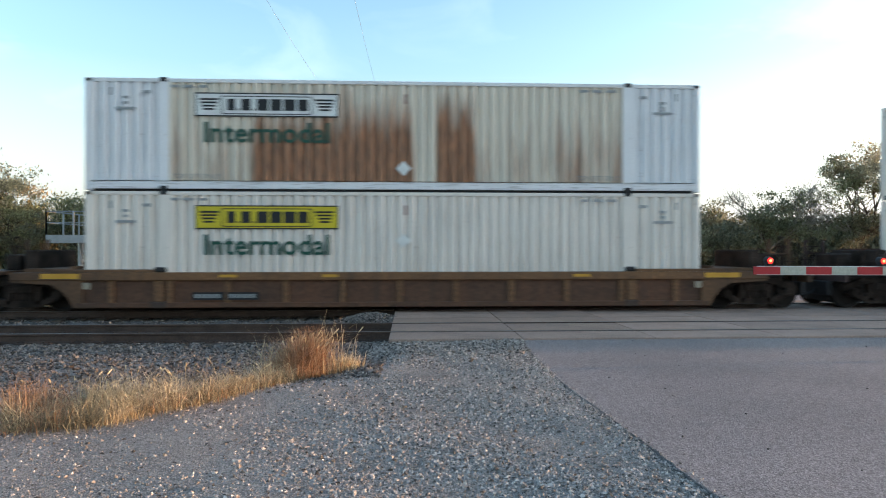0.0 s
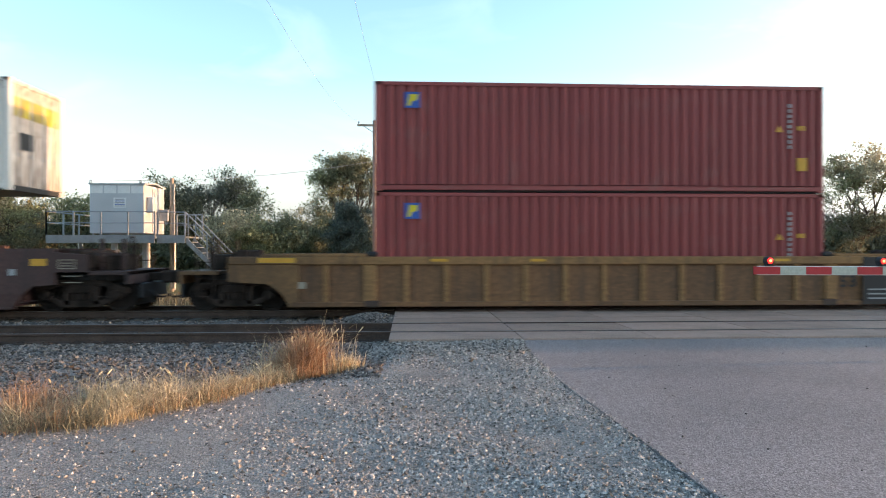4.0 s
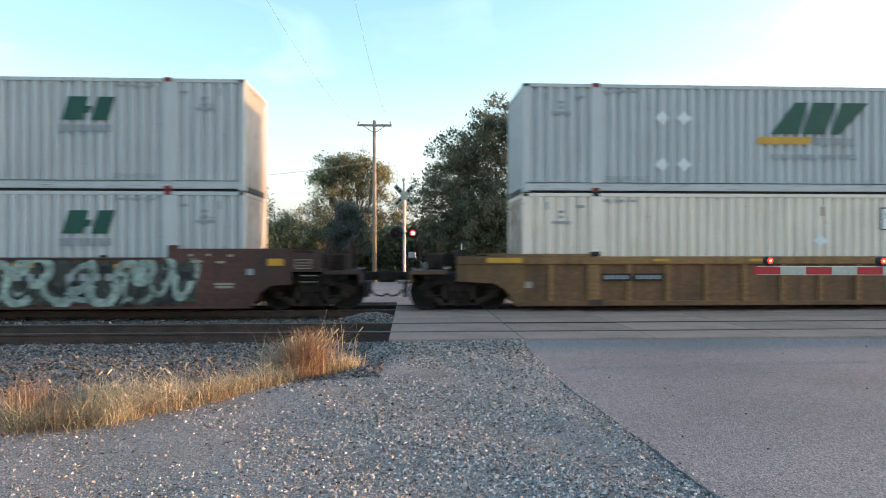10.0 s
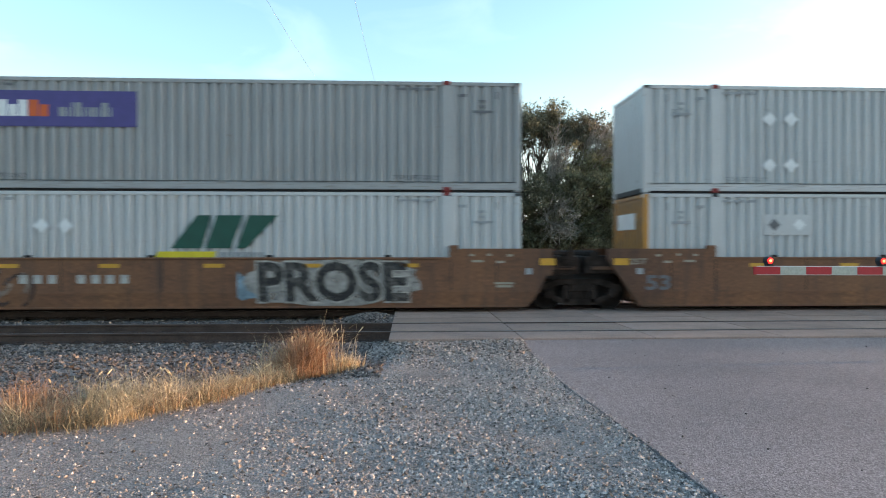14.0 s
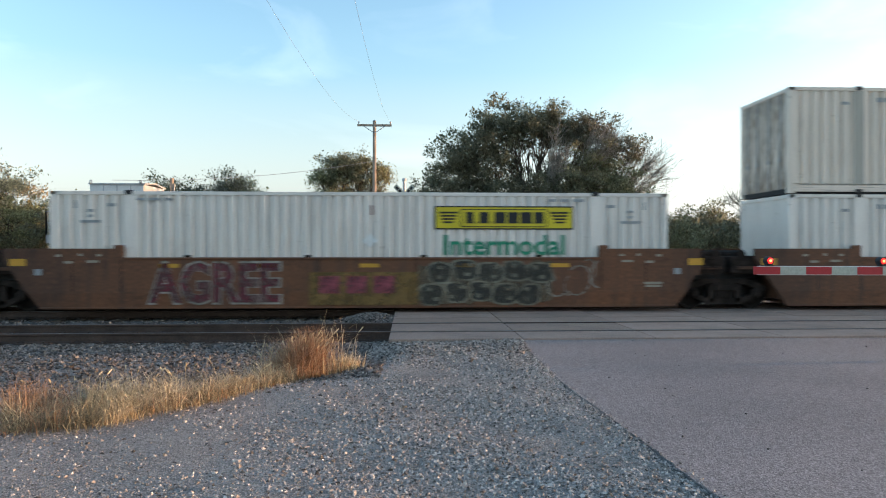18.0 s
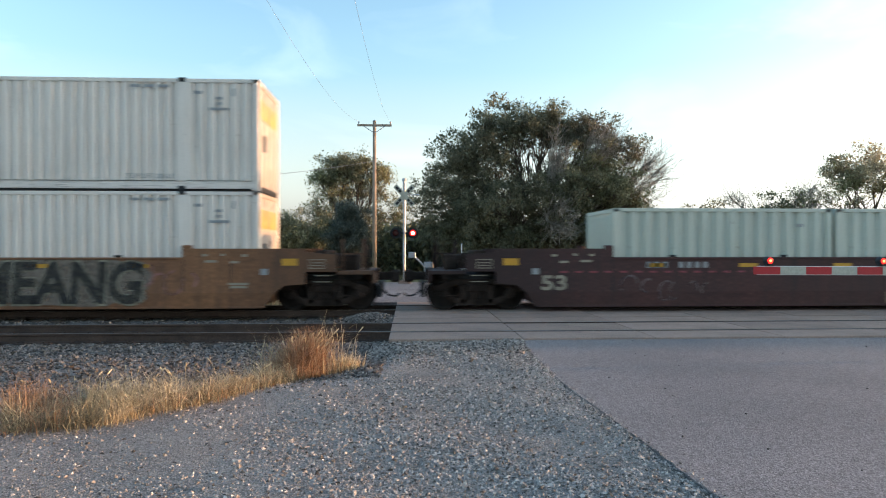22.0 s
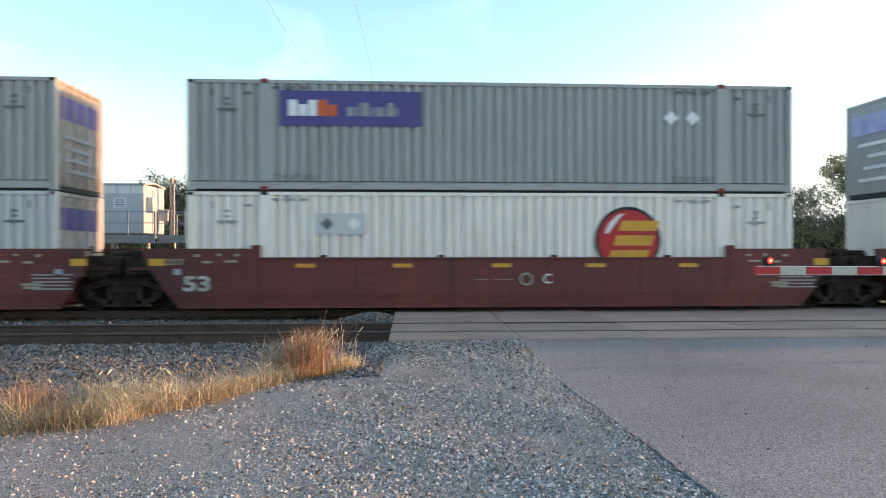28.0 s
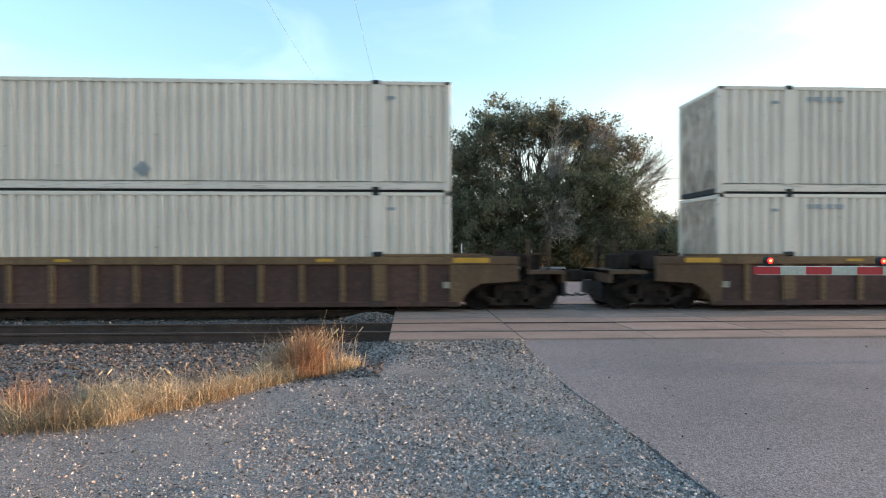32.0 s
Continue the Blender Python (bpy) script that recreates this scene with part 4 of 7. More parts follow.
for i, (x, y, h, nm) in enumerate([(2.9, 36.0, 2.35, "marker_post"), (6.9, 36.5, 2.0, "marker_post")]):
    t = thing(nm, "slim pale marker post beside the street", "post", "marker posts", pose(x, y, -0.45))
    part("post", box(-0.035, 0.035, -0.02, 0.02, 0, h), M_WHITE, t)
    part("cap", box(-0.04, 0.04, -0.025, 0.025, h, h + 0.05), M_GALV, t)


# ---- raised equipment cabin ----
CY = 30.0
cab = thing("equipment_cabin", "aluminium signal cabin on a raised steel platform", "signal cabin", "", pose(0, 0, 0))
cx0, cx1 = -14.35, -11.95
part("cabin_wall", soft_box(cx0, cx1, CY, CY + 2.4, 2.35, 4.55, 0.02), M_ALU, cab)
for i in range(4):
    w = (cx1 - cx0) / 4
    part("vent_panel", box(cx0 + i * w + 0.03, cx0 + (i + 1) * w - 0.03, CY - 0.012, CY - 0.0, 4.15, 4.5), M_WHITE, cab, "pale upper panel")
part("cabin_roof", prism([(CY - 0.06, 4.54), (CY + 1.2, 4.66), (CY + 2.46, 4.54), (CY + 2.46, 4.6), (CY + 1.2, 4.73), (CY - 0.06, 4.6)], cx0 - 0.04, cx1 + 0.05, "x"), M_ALU, cab)
for x in (cx0 + 0.1, cx1 - 0.12):
    part("lifting_eye", tube([(x + 0.05 * math.cos(a), CY - 0.1, 4.66 + 0.07 * math.sin(a)) for a in np.linspace(0, 6.28, 13)], 0.018), M_GALV, cab)
sign = plate(-13.3, -12.75, 3.5, 3.95, CY - 0.006, M_WHITE, cab, "sign_plate", "white sign with unreadable blue print")
for k in range(5):
    plate(0.06, 0.49, 0.06 + 0.075 * k, 0.095 + 0.075 * k, -0.008, M_BLUE if k % 2 else M_GREYT, sign, "print_bar")
door = part("cabin_door", box(cx1, cx1 + 0.03, CY + 0.9, CY + 1.8, 2.45, 4.4), M_ALU, cab)
part("door_handle", box(cx1 + 0.03, cx1 + 0.07, CY + 1.65, CY + 1.72, 3.3, 3.5), M_BLACK, door)
part("side_box", soft_box(cx1 + 0.03, cx1 + 0.3, CY + 0.25, CY + 0.7, 3.3, 4.0, 0.02), M_ALU, cab)
PX0, PX1, PY0, PY1, PZ = -15.7, -9.9, CY - 1.0, CY + 3.2, 2.2
deck = part("deck", box(PX0, PX1 - 1.2, PY0, PY1, PZ - 0.06, PZ), M_GALV, cab)
part("deck_landing", box(PX1 - 1.2 + 0.004, PX1, PY0 + 0.3, PY1 - 1.5, PZ - 0.06, PZ), M_GALV, cab)
part("deck_beam", box(PX0, PX1 - 1.2, PY0 - 0.04, PY0 - 0.003, PZ - 0.3, PZ + 0.05), M_GALV, cab)
part("deck_beam", box(PX1 - 1.2, PX1, PY0 + 0.26, PY0 + 0.297, PZ - 0.3, PZ + 0.05), M_GALV, cab)


def railing(pts, z, name="railing"):
    rl = part(name, tube([(x, y, z + 1.07) for x, y in pts], 0.028, 6), M_GALV, cab)
    part("mid_rail", tube([(x, y, z + 0.58) for x, y in pts], 0.022, 6), M_GALV, rl)
    for (xa, ya), (xb, yb) in zip(pts[:-1], pts[1:]):
        k = max(int(math.hypot(xb - xa, yb - ya) / 1.15), 1)
        for i in range(k + 1):
            x, y = xa + (xb - xa) * i / k, ya + (yb - ya) * i / k
            part("baluster", box(x - 0.03, x + 0.03, y - 0.03, y + 0.03, z - 0.1, z + 1.07), M_GALV, rl)


railing([(PX0, PY0), (PX1 - 1.2, PY0)], PZ)
railing([(PX0, PY1), (PX0, PY0)], PZ)
railing([(PX1 - 1.2, PY0 + 0.3), (PX1, PY0 + 0.3)], PZ)
railing([(PX1 - 1.2, PY1 - 1.5), (PX1, PY1 - 1.5)], PZ)
for x in (-14.5, -13.0, -11.6):
    for y in (PY0 + 0.5, PY1 - 0.5):
        part("leg", rod((x, y, -0.5), (x, y, PZ - 0.06), 0.11, 0.11, 10), M_GALV, cab)
for xa, xb in ((-14.5, -13.0), (-13.0, -11.6)):
    part("cross_brace", rod((xa, PY0 + 0.5, 0.2), (xb, PY0 + 0.5, 1.7), 0.03), M_GALV, cab)
    part("cross_brace", rod((xb, PY0 + 0.56, 0.2), (xa, PY0 + 0.56, 1.7), 0.03), M_GALV, cab)
SX = PX1
for i in range(11):
    part("stair_tread", box(SX + 0.02 + i * 0.235, SX + 0.25 + i * 0.235, PY0 + 0.45, PY0 + 1.35, PZ - 0.24 * (i + 1) - 0.03, PZ - 0.24 * (i + 1)), M_GALV, cab)
for y in (PY0 + 0.4, PY0 + 1.4):
    part("stringer", prism([(SX, PZ - 0.02), (SX, PZ - 0.3), (SX + 2.6, PZ - 2.95), (SX + 2.6, PZ - 2.66)], y - 0.02, y + 0.02), M_GALV, cab)
    part("stair_rail", tube([(SX, y, PZ + 1.05), (SX + 2.6, y, PZ - 1.6)], 0.027), M_GALV, cab)
    part("stair_mid_rail", tube([(SX, y, PZ + 0.58), (SX + 2.6, y, PZ - 2.07)], 0.022), M_GALV, cab)
    for k in range(4):
        x = SX + 0.1 + 0.82 * k
        part("baluster", box(x - 0.022, x + 0.022, y - 0.022, y + 0.022, PZ - 0.1 - (x - SX) * 1.02, PZ + 1.03 - (x - SX) * 1.02), M_GALV, cab)
post = thing("service_pole", "short rust-brown service pole with a meter and cable drip loop", "pole", "", pose(-11.3, 31.6, -0.45))
part("pole", rod((0, 0, 0), (0, 0, 5.45), 0.1, 0.09, 10), M_POLE, post)
part("conduit", rod((0.13, -0.05, 0.2), (0.13, -0.05, 5.2), 0.035), M_GALV, post)
part("drip_loop", tube([(0.15 + 0.25 * t, 0, 5.15 - 0.9 * t * (1 - t) * 1.6 + 0.1 * t) for t in np.linspace(0, 1, 10)], 0.012), M_BLACK, post)
part("meter_box", soft_box(-0.55, -0.1, -0.22, -0.1, 3.4, 3.95, 0.02), M_GALV, post)


# a pale car waiting far off on the street
def parked_car(m):
    t = thing("parked_car", "small pale car standing far off under the trees", "car", "", m)
    part("body", prism([(-0.85, 0.25), (0.85, 0.25), (0.88, 0.85), (0.7, 0.95), (0.58, 1.42), (-0.58, 1.42), (-0.7, 0.95), (-0.88, 0.85)], 0, 4.2), M_WHITE, t)
    part("windscreen", prism([(-0.6, 0.97), (0.6, 0.97), (0.5, 1.36), (-0.5, 1.36)], -0.02, 0.0), M_GLASS, t)
    for s in (-1, 1):
        part("headlight", box(s * 0.68 - 0.14, s * 0.68 + 0.14, -0.03, 0, 0.62, 0.76), M_GALV, t)
        for y in (0.75, 3.4):
            part("wheel", moved(lathe([(0, -0.1), (0.3, -0.1), (0.3, 0.1), (0, 0.1)], 14, "x"), Matrix.Translation((s * 0.78, y, 0.3))), M_DARK, t)


parked_car(pose(9.3, 60.0, -0.45))


# ---- the train ----
CW, CH = 2.59, 2.896
TRAIN = []          # (thing, place along the train, height)


def travelled(t):
    """Metres that the train has run since the start."""
    u = t - 16
    return 19.5331 * (u + 16) - 0.30619 * (u ** 2 - 256) / 16 - 0.054645 * (u ** 3 + 4096) / 256


def corrugated(length, depth=0.036, pitch=0.272, z0=0.262, z1=2.8):
    n = max(round(length / pitch), 2)
    p = length / n
    top = []
    for i in range(n):
        a = -length / 2 + i * p
        top += [(a, 0.0), (a + 0.40 * p, 0.0), (a + 0.54 * p, depth), (a + 0.86 * p, depth)]
    top.append((length / 2, 0.0))
    poly = [(length / 2, depth + 0.02), (-length / 2, depth + 0.02)] + top
    return prism(poly, z0, z1, "z")


def flat_wall(length):
    n = max(round(length / 1.2), 1)
    p = length / n
    return fuse(*[box(-length / 2 + i * p + 0.004, -length / 2 + (i + 1) * p - 0.004, 0, 0.04, 0.25, 2.8) for i in range(n)], box(-length / 2, length / 2, 0.006, 0.05, 0.25, 2.8))


def container(label, paint_m, length=16.154, CH=CH, pitch=0.272, smooth=False, doors="right", frame_m=None, casting_m=None, post_m=None, end_m=None, group="shipping containers", rail_m=None, mid_m=None):
    """An empty at the container's base, with its walls, frame, doors and castings."""
    t = thing("shipping_container", label, "container", group)
    fm = frame_m or paint_m
    rm = scuffed(rail_m or fm)
    h, w = length / 2, CW / 2
    big = length > 14
    rail_top = 0.236 if big else 0.17
    segs = [(-h + 0.12, -6.24), (-5.96, 5.96), (6.24, h - 0.12)] if big else [(-h + 0.1, h - 0.1)]
    for a, b in segs:
        for s in (-1, 1):
            geo = (lambda: flat_wall(b - a)) if smooth else (lambda: corrugated(b - a, pitch=pitch, depth=0.074, z0=0.262 if big else 0.19, z1=CH - 0.096))
            part("side_panel", geo, mid_m if mid_m and b - a > 10 else paint_m, t, at=pose((a + b) / 2, s * (w - 0.006), 0, 0, 0, 0 if s < 0 else 180), key=("wall", round(b - a, 2), smooth, pitch))
    for s in (-1, 1):
        part("top_rail", lambda: soft_box(-h, h, -0.035, 0.035, CH - 0.096, CH, 0.008), fm, t, at=pose(0, s * (w - 0.035), 0), key=("trail", length))
        part("bottom_rail", lambda: fuse(soft_box(-h, h, -0.03, 0.03, 0.045, rail_top, 0.008), box(-h + 0.1, h - 0.1, -0.037, -0.03, rail_top - 0.02, rail_top - 0.006)), rm, t, at=pose(0, s * (w - 0.038), 0, 0, 0, 0 if s < 0 else 180), key=("brail", length))
        for e in (-1, 1):
            part("corner_post", lambda: soft_box(-0.07, 0.07, -0.07, 0.07, 0.1, CH - 0.08, 0.012), (end_m if end_m and e < 0 else fm), t, at=pose(e * (h - 0.07), s * (w - 0.068), 0), key=("cpost", CH))
            for z in (0.0, CH - 0.12):
                part("corner_casting", lambda: soft_box(-0.09, 0.09, -0.081, 0.081, 0, 0.12, 0.012), fm, t, at=pose(e * (h - 0.089), s * (w - 0.081), z), key="cast")
            if big:
                part("stacking_post", lambda: soft_box(-0.14, 0.14, -0.03, 0.03, 0.24, 2.8, 0.01), post_m or fm, t, at=pose(e * 6.1, s * (w - 0.03), 0), key="spost")
                for z in (0.0, CH - 0.09) if s < 0 else ():
                    part("casting", lambda: soft_box(-0.1, 0.1, -0.09, 0.09, 0, 0.12, 0.012), casting_m or M_BLACK, t, at=pose(e * 6.1, s * (w - 0.084), z), key="cast53")
    part("roof", lambda: box(-h + 0.02, h - 0.02, -w + 0.07, w - 0.07, CH - 0.056, CH - 0.026), fm, t, key=("roof", length))
    part("floor", lambda: box(-h + 0.02, h - 0.02, -w + 0.1, w - 0.1, 0.004, 0.14), M_BLACK, t, key=("floor", length))
    d = 1 if doors == "right" else -1
    # the wall at one end, the doors at the other
    part("end_wall", lambda: fuse(box(-0.03, 0.03, -w + 0.13, w - 0.13, 0.1, CH - 0.096), *[box(0.03, 0.05, y - 0.05, y + 0.05, 0.2, CH - 0.2) for y in np.linspace(-0.95, 0.95, 8)]), end_m or (grimy(fm) if fm == P_CREAM else fm), t, at=pose(-d * (h - 0.06), 0, 0, 0, 0, 180 if d > 0 else 0), key=("endwall", CH))
    for s in (-1, 1):
        dr = part("door", lambda: box(-0.025, 0.025, -0.57, 0.57, 0.12, CH - 0.11), grimy(fm), t, at=pose(d * (h - 0.06), s * 0.58, 0, 0, 0, 0 if d > 0 else 180), key=("cdoor", CH))
        for k in (-0.3, 0.25):
            part("lock_rod", lambda: fuse(rod((0.05, 0, 0.12), (0.05, 0, CH - 0.11), 0.018, 0.018, 6), box(0.03, 0.07, -0.05, 0.05, 0.9, 1.0)), M_GALV, dr, at=pose(0, k, 0), key=("lockrod", CH))
    part("header", lambda: soft_box(-0.05, 0.05, -w + 0.13, w - 0.13, CH - 0.116, CH - 0.01, 0.01), grimy(fm), t, at=pose(h - 0.05, 0, 0), key=("header", CH))
    part("header", lambda: soft_box(-0.05, 0.05, -w + 0.13, w - 0.13, CH - 0.116, CH - 0.01, 0.01), end_m or fm, t, at=pose(-h + 0.05, 0, 0), key=("header", CH))
    return t


FACE = -CW / 2 - 0.001


def bars(t, x0, x1, z, h, m, n, name="print_bar", gap=0.3):
    """A line of unreadable print, as bars."""
    g = np.random.default_rng(int(abs(x0 * 100) + z * 10))
    wds = g.uniform(0.6, 1.4, n)
    wds = wds / wds.sum() * (x1 - x0)
    x = x0
    for wd in wds:
        plate(x, x + wd * (1 - gap), z, z + h, FACE, m, t, name)
        x += wd


def small_print(t, m=None, big=True, ends=True):
    m = m or M_GREYT
    if big:
        bars(t, -5.9, -4.9, 2.66, 0.07, m, 3)
        bars(t, 4.8, 5.9, 2.66, 0.07, m, 3)
        word("TOP LIFT ONLY", -5.85, 0.31, 1.2, 0.12, FACE - 0.002, m, t)
        word("TOP LIFT ONLY", 4.7, 0.31, 1.2, 0.12, FACE - 0.002, m, t)
        for e in (-7.05, 7.05) if ends else ():
            for k, wd in enumerate((0.16, 0.12, 0.5)):
                plate(e - wd / 2, e + wd / 2, 2.36 - 0.14 * k, 2.43 - 0.14 * k, FACE, m, t, "print_bar")
        plate(-6.62, -6.42, 2.5, 2.58, FACE, m, t, "print_bar")
        plate(6.42, 6.62, 2.5, 2.58, FACE, m, t, "print_bar")
        plate(-7.45, -7.4, 2.45, 2.65, FACE, m, t, "print_bar")
        plate(7.4, 7.45, 2.45, 2.65, FACE, m, t, "print_bar")


def diamond(t, x, z, s=0.2, m=None):
    part("placard", lambda: prism([(0, -s), (s, 0), (0, s), (-s, 0)], -0.007, 0), m or M_WHITE, t, "diamond placard", at=pose(x, FACE, z), key=("dia", s))


def freight_panel(t, x, style="yellow", green=None, old=False):
    """A long logo panel with dark blocks in it, over the word Intermodal."""
    ym = {"yellow": M_YELLOW, "faded": M_YFADE, "outline": M_WHITE}[style]
    ink = M_BLACK
    if old:
        p = plate(x - 1.92, x + 1.92, 1.5, 2.48, FACE, M_BLACK, t, "logo_panel", "black-edged yellow logo panel")
        plate(0.08, 3.76, 0.07, 0.91, -0.006, M_YELLOW, p, "logo_field", d=0.003)
        part("logo_frame", prism([(0.35, 0.5), (0.6, 0.72), (3.0, 0.72), (3.45, 0.4), (3.2, 0.22), (0.8, 0.22)], -0.013, -0.009), ink, p)
        part("logo_frame", prism([(0.5, 0.52), (0.66, 0.67), (2.96, 0.67), (3.2, 0.42), (3.1, 0.27), (0.86, 0.27)], -0.016, -0.0135), M_YELLOW, p)
        bx, bz, bh, y = 1.0, 0.33, 0.27, -0.0165
        z1 = 0.88
    else:
        p = plate(x - 1.85, x + 1.85, 1.92, 2.54, FACE, ink, t, "logo_panel", "long logo panel with dark lettering blocks")
        plate(0.035, 3.665, 0.035, 0.585, -0.006, ym, p, "logo_field", d=0.003)
        for sx, base in ((1, 0.12), (-1, 3.58)):
            for k in range(4):
                xa, xb = sorted((base + sx * 0.03 * k, base + sx * (0.5 - 0.04 * k)))
                plate(xa, xb, 0.42 - 0.085 * k + (0.06 if sx < 0 else 0) * 0, 0.47 - 0.085 * k, -0.009, ink, p, "logo_bar", d=0.003)
        part("logo_frame", prism([(0.66, 0.5), (0.7, 0.54), (2.98, 0.54), (3.04, 0.48), (3.0, 0.09), (2.95, 0.06), (0.72, 0.06), (0.68, 0.1)], -0.0125, -0.009), ink, p)
        part("logo_frame", prism([(0.69, 0.49), (0.72, 0.515), (2.96, 0.515), (3.01, 0.47), (2.97, 0.1), (2.93, 0.085), (0.74, 0.085), (0.71, 0.11)], -0.015, -0.0128), ym, p)
        bx, bz, bh, y = 0.83, 0.16, 0.30, -0.0152
        z1 = 1.24
    xx = bx
    for wd, up in ((0.2, 1), (0.05, 0), (0.24, 1), (0.05, 0), (0.29, 1), (0.29, 1), (0.31, 1), (0.26, 1)):
        hh = bh if up else 0.05
        blk = [(xx, bz), (xx + wd, bz), (xx + wd, bz + hh), (xx, bz + hh)]
        part("logo_block", prism(blk, y - 0.003, y), ink, p)
        xx += wd + 0.055
    word("Intermodal", x - 1.62, z1, 3.24, 0.54, FACE - 0.003, green or M_GREEN, t, "lettering", 0.02, label="dark green lettering")


def parcel_panel(t, x, faded=False, z=1.62):
    p = plate(x - 1.85, x + 1.85, z, z + 0.92, FACE, M_PFADE if faded else M_PURPLE, t, "logo_panel", "faded violet logo panel" if faded else "violet logo panel")
    a, b = M_WHITE, (M_PFADE if faded else M_ORANGE)
    xx = 0.22
    for wd, m, hh in ((0.24, a, 0.42), (0.22, a, 0.3), (0.22, a, 0.42), (0.24, b, 0.42), (0.22, b, 0.3)):
        part("logo_block", box(xx, xx + wd, -0.011, -0.0065, 0.26, 0.26 + hh), m, p)
        xx += wd + 0.03
    g = np.random.default_rng(3)
    xx = 1.75
    for i in range(10):
        wd = g.choice([0.05, 0.13, 0.16])
        plate(xx, xx + wd, 0.26, 0.26 + g.choice([0.24, 0.36]), -0.0065, M_GREYT if not faded else M_WHITE, p, "logo_block", d=0.004)
        xx += wd + 0.045


def slant_letters(t, x, z, m, h=0.62, line_m=None):
    """Three slanted letter-like logo blocks over a bar."""
    lean = 0.3
    for i, wd in enumerate((0.5, 0.14, 0.42)):
        x0 = x - 0.66 + (0, 0.56, 0.74)[i]
        zz, hh = (z, h) if i != 1 else (z + h * 0.3, h * 0.3)
        shape = [(x0, zz), (x0 + wd, zz), (x0 + wd + lean * hh, zz + hh), (x0 + lean * hh, zz + hh)]
        part("logo_block", prism(shape, FACE - 0.006, FACE), m, t, "green logo block")
    bars(t, x - 0.72, x + 0.62, z - 0.32, 0.2, line_m or M_GREYT, 8, "logo_bar", 0.25)


def wide_letters(t, x, z, m, bar_m, h=0.86):
    """Three big slanted letter-like blocks with a coloured bar under them."""
    for sh in ([(0, 0), (0.88, 0), (0.95, 1), (0.55, 1)], [(0.98, 0), (1.7, 0), (1.85, 1), (1.1, 1)], [(1.86, 0), (2.15, 0), (2.85, 1), (2.0, 1)]):
        poly = [(x - 1.3 + a * 0.9 + b * 0.18, z + b * h) for a, b in sh]
        part("logo_block", prism(poly, FACE - 0.006, FACE), m, t, "dark green slanted logo block")
    part("logo_bar", prism([(x - 1.72, z - 0.28), (x - 0.2, z - 0.28), (x - 0.14, z - 0.08), (x - 1.62, z - 0.08)], FACE - 0.006, FACE), bar_m, t, "yellow slanted bar")
    bars(t, x - 0.05, x + 1.1, z - 0.3, 0.2, M_GREYT, 6, "logo_bar", 0.25)
    bars(t, x - 1.3, x + 1.2, z - 0.68, 0.13, M_GREYT, 9, "logo_bar", 0.3)


def round_logo(t, x, z, r=0.9):
    """A red disc ringed in black with a yellow block letter form."""
    c = part("logo_disc", lambda: moved(lathe([(0, -0.007), (r, -0.007), (r, 0)], 40), Matrix.Identity(4)), M_BLACK, t, "black-ringed round logo", at=pose(x, FACE, z), key=("disc", r))
    part("logo_field", moved(lathe([(0, -0.010), (r * 0.9, -0.010), (r * 0.9, -0.006)], 40), Matrix.Identity(4)), M_RED, c)
    for k in range(3):
        z0 = (-0.6 + 0.44 * k) * r
        dx = (-0.6 + 0.16 * k) * r
        part("logo_bar", prism([(dx, z0), (dx + 1.15 * r, z0), (dx + 1.25 * r, z0 + 0.3 * r), (dx + 0.1 * r, z0 + 0.3 * r)], -0.014, -0.0105), M_YSAFE, c, "yellow slanted bar")
    part("logo_shine", prism([(-0.7 * r, 0.2 * r), (-0.6 * r, 0.2 * r), (-0.25 * r, 0.68 * r), (-0.1 * r, 0.8 * r), (-0.3 * r, 0.76 * r), (-0.58 * r, 0.5 * r)], -0.0125, -0.0102), M_WHITE, c)


def end_mark(t, side, y0, y1, z0, z1, m, label, length=16.154):
    """A plate on an end wall; side is -1 or 1."""
    x = side * (length / 2 - (0.03 if side > 0 else 0.005))
    return part("end_panel", box(x - 0.012, x + 0.012, y0, y1, z0, z1), m, t, label)


def end_bars(t, side, m, rows, length=16.154, y0=-0.95, y1=0.7):
    x = side * (length / 2 - 0.005)
    for i, z in enumerate(rows):
        part("end_bar", box(x - 0.008, x + 0.012, y0, y1 - 0.2 * (i % 3), z, z + 0.1), m, t)


SCUFF = {}


def scuffed(base):
    """The same paint with long scrapes along the rail."""
    if base not in SCUFF:
        m = base.copy()
        m.name = "scuffed_rail_paint"
        n, l = m.node_tree.nodes, m.node_tree.links
        p = n["Principled BSDF"]
        old = p.inputs["Base Color"].links[0].from_socket
        co = n.new("ShaderNodeTexCoord")
        mp = n.new("ShaderNodeMapping")
        mp.inputs["Scale"].default_value = (0.9, 3.0, 22.0)
        l.new(co.outputs["Object"], mp.inputs[0])
        nz = n.new("ShaderNodeTexNoise")
        nz.inputs["Scale"].default_value, nz.inputs["Detail"].default_value = 2.0, 7
        l.new(mp.outputs[0], nz.inputs[0])
        mr = n.new("ShaderNodeMapRange")
        mr.inputs[1].default_value, mr.inputs[2].default_value, mr.inputs[4].default_value = 0.56, 0.68, 0.6
        l.new(nz.outputs[0], mr.inputs[0])
        mx = n.new("ShaderNodeMix")
        mx.data_type = "RGBA"
        mx.inputs[7].default_value = (0.16, 0.125, 0.095, 1)
        l.new(mr.outputs[0], mx.inputs[0])
        l.new(old, mx.inputs[6])
        l.new(mx.outputs[2], p.inputs["Base Color"])
        SCUFF[base] = m
    return SCUFF[base]


GRIMY = {}


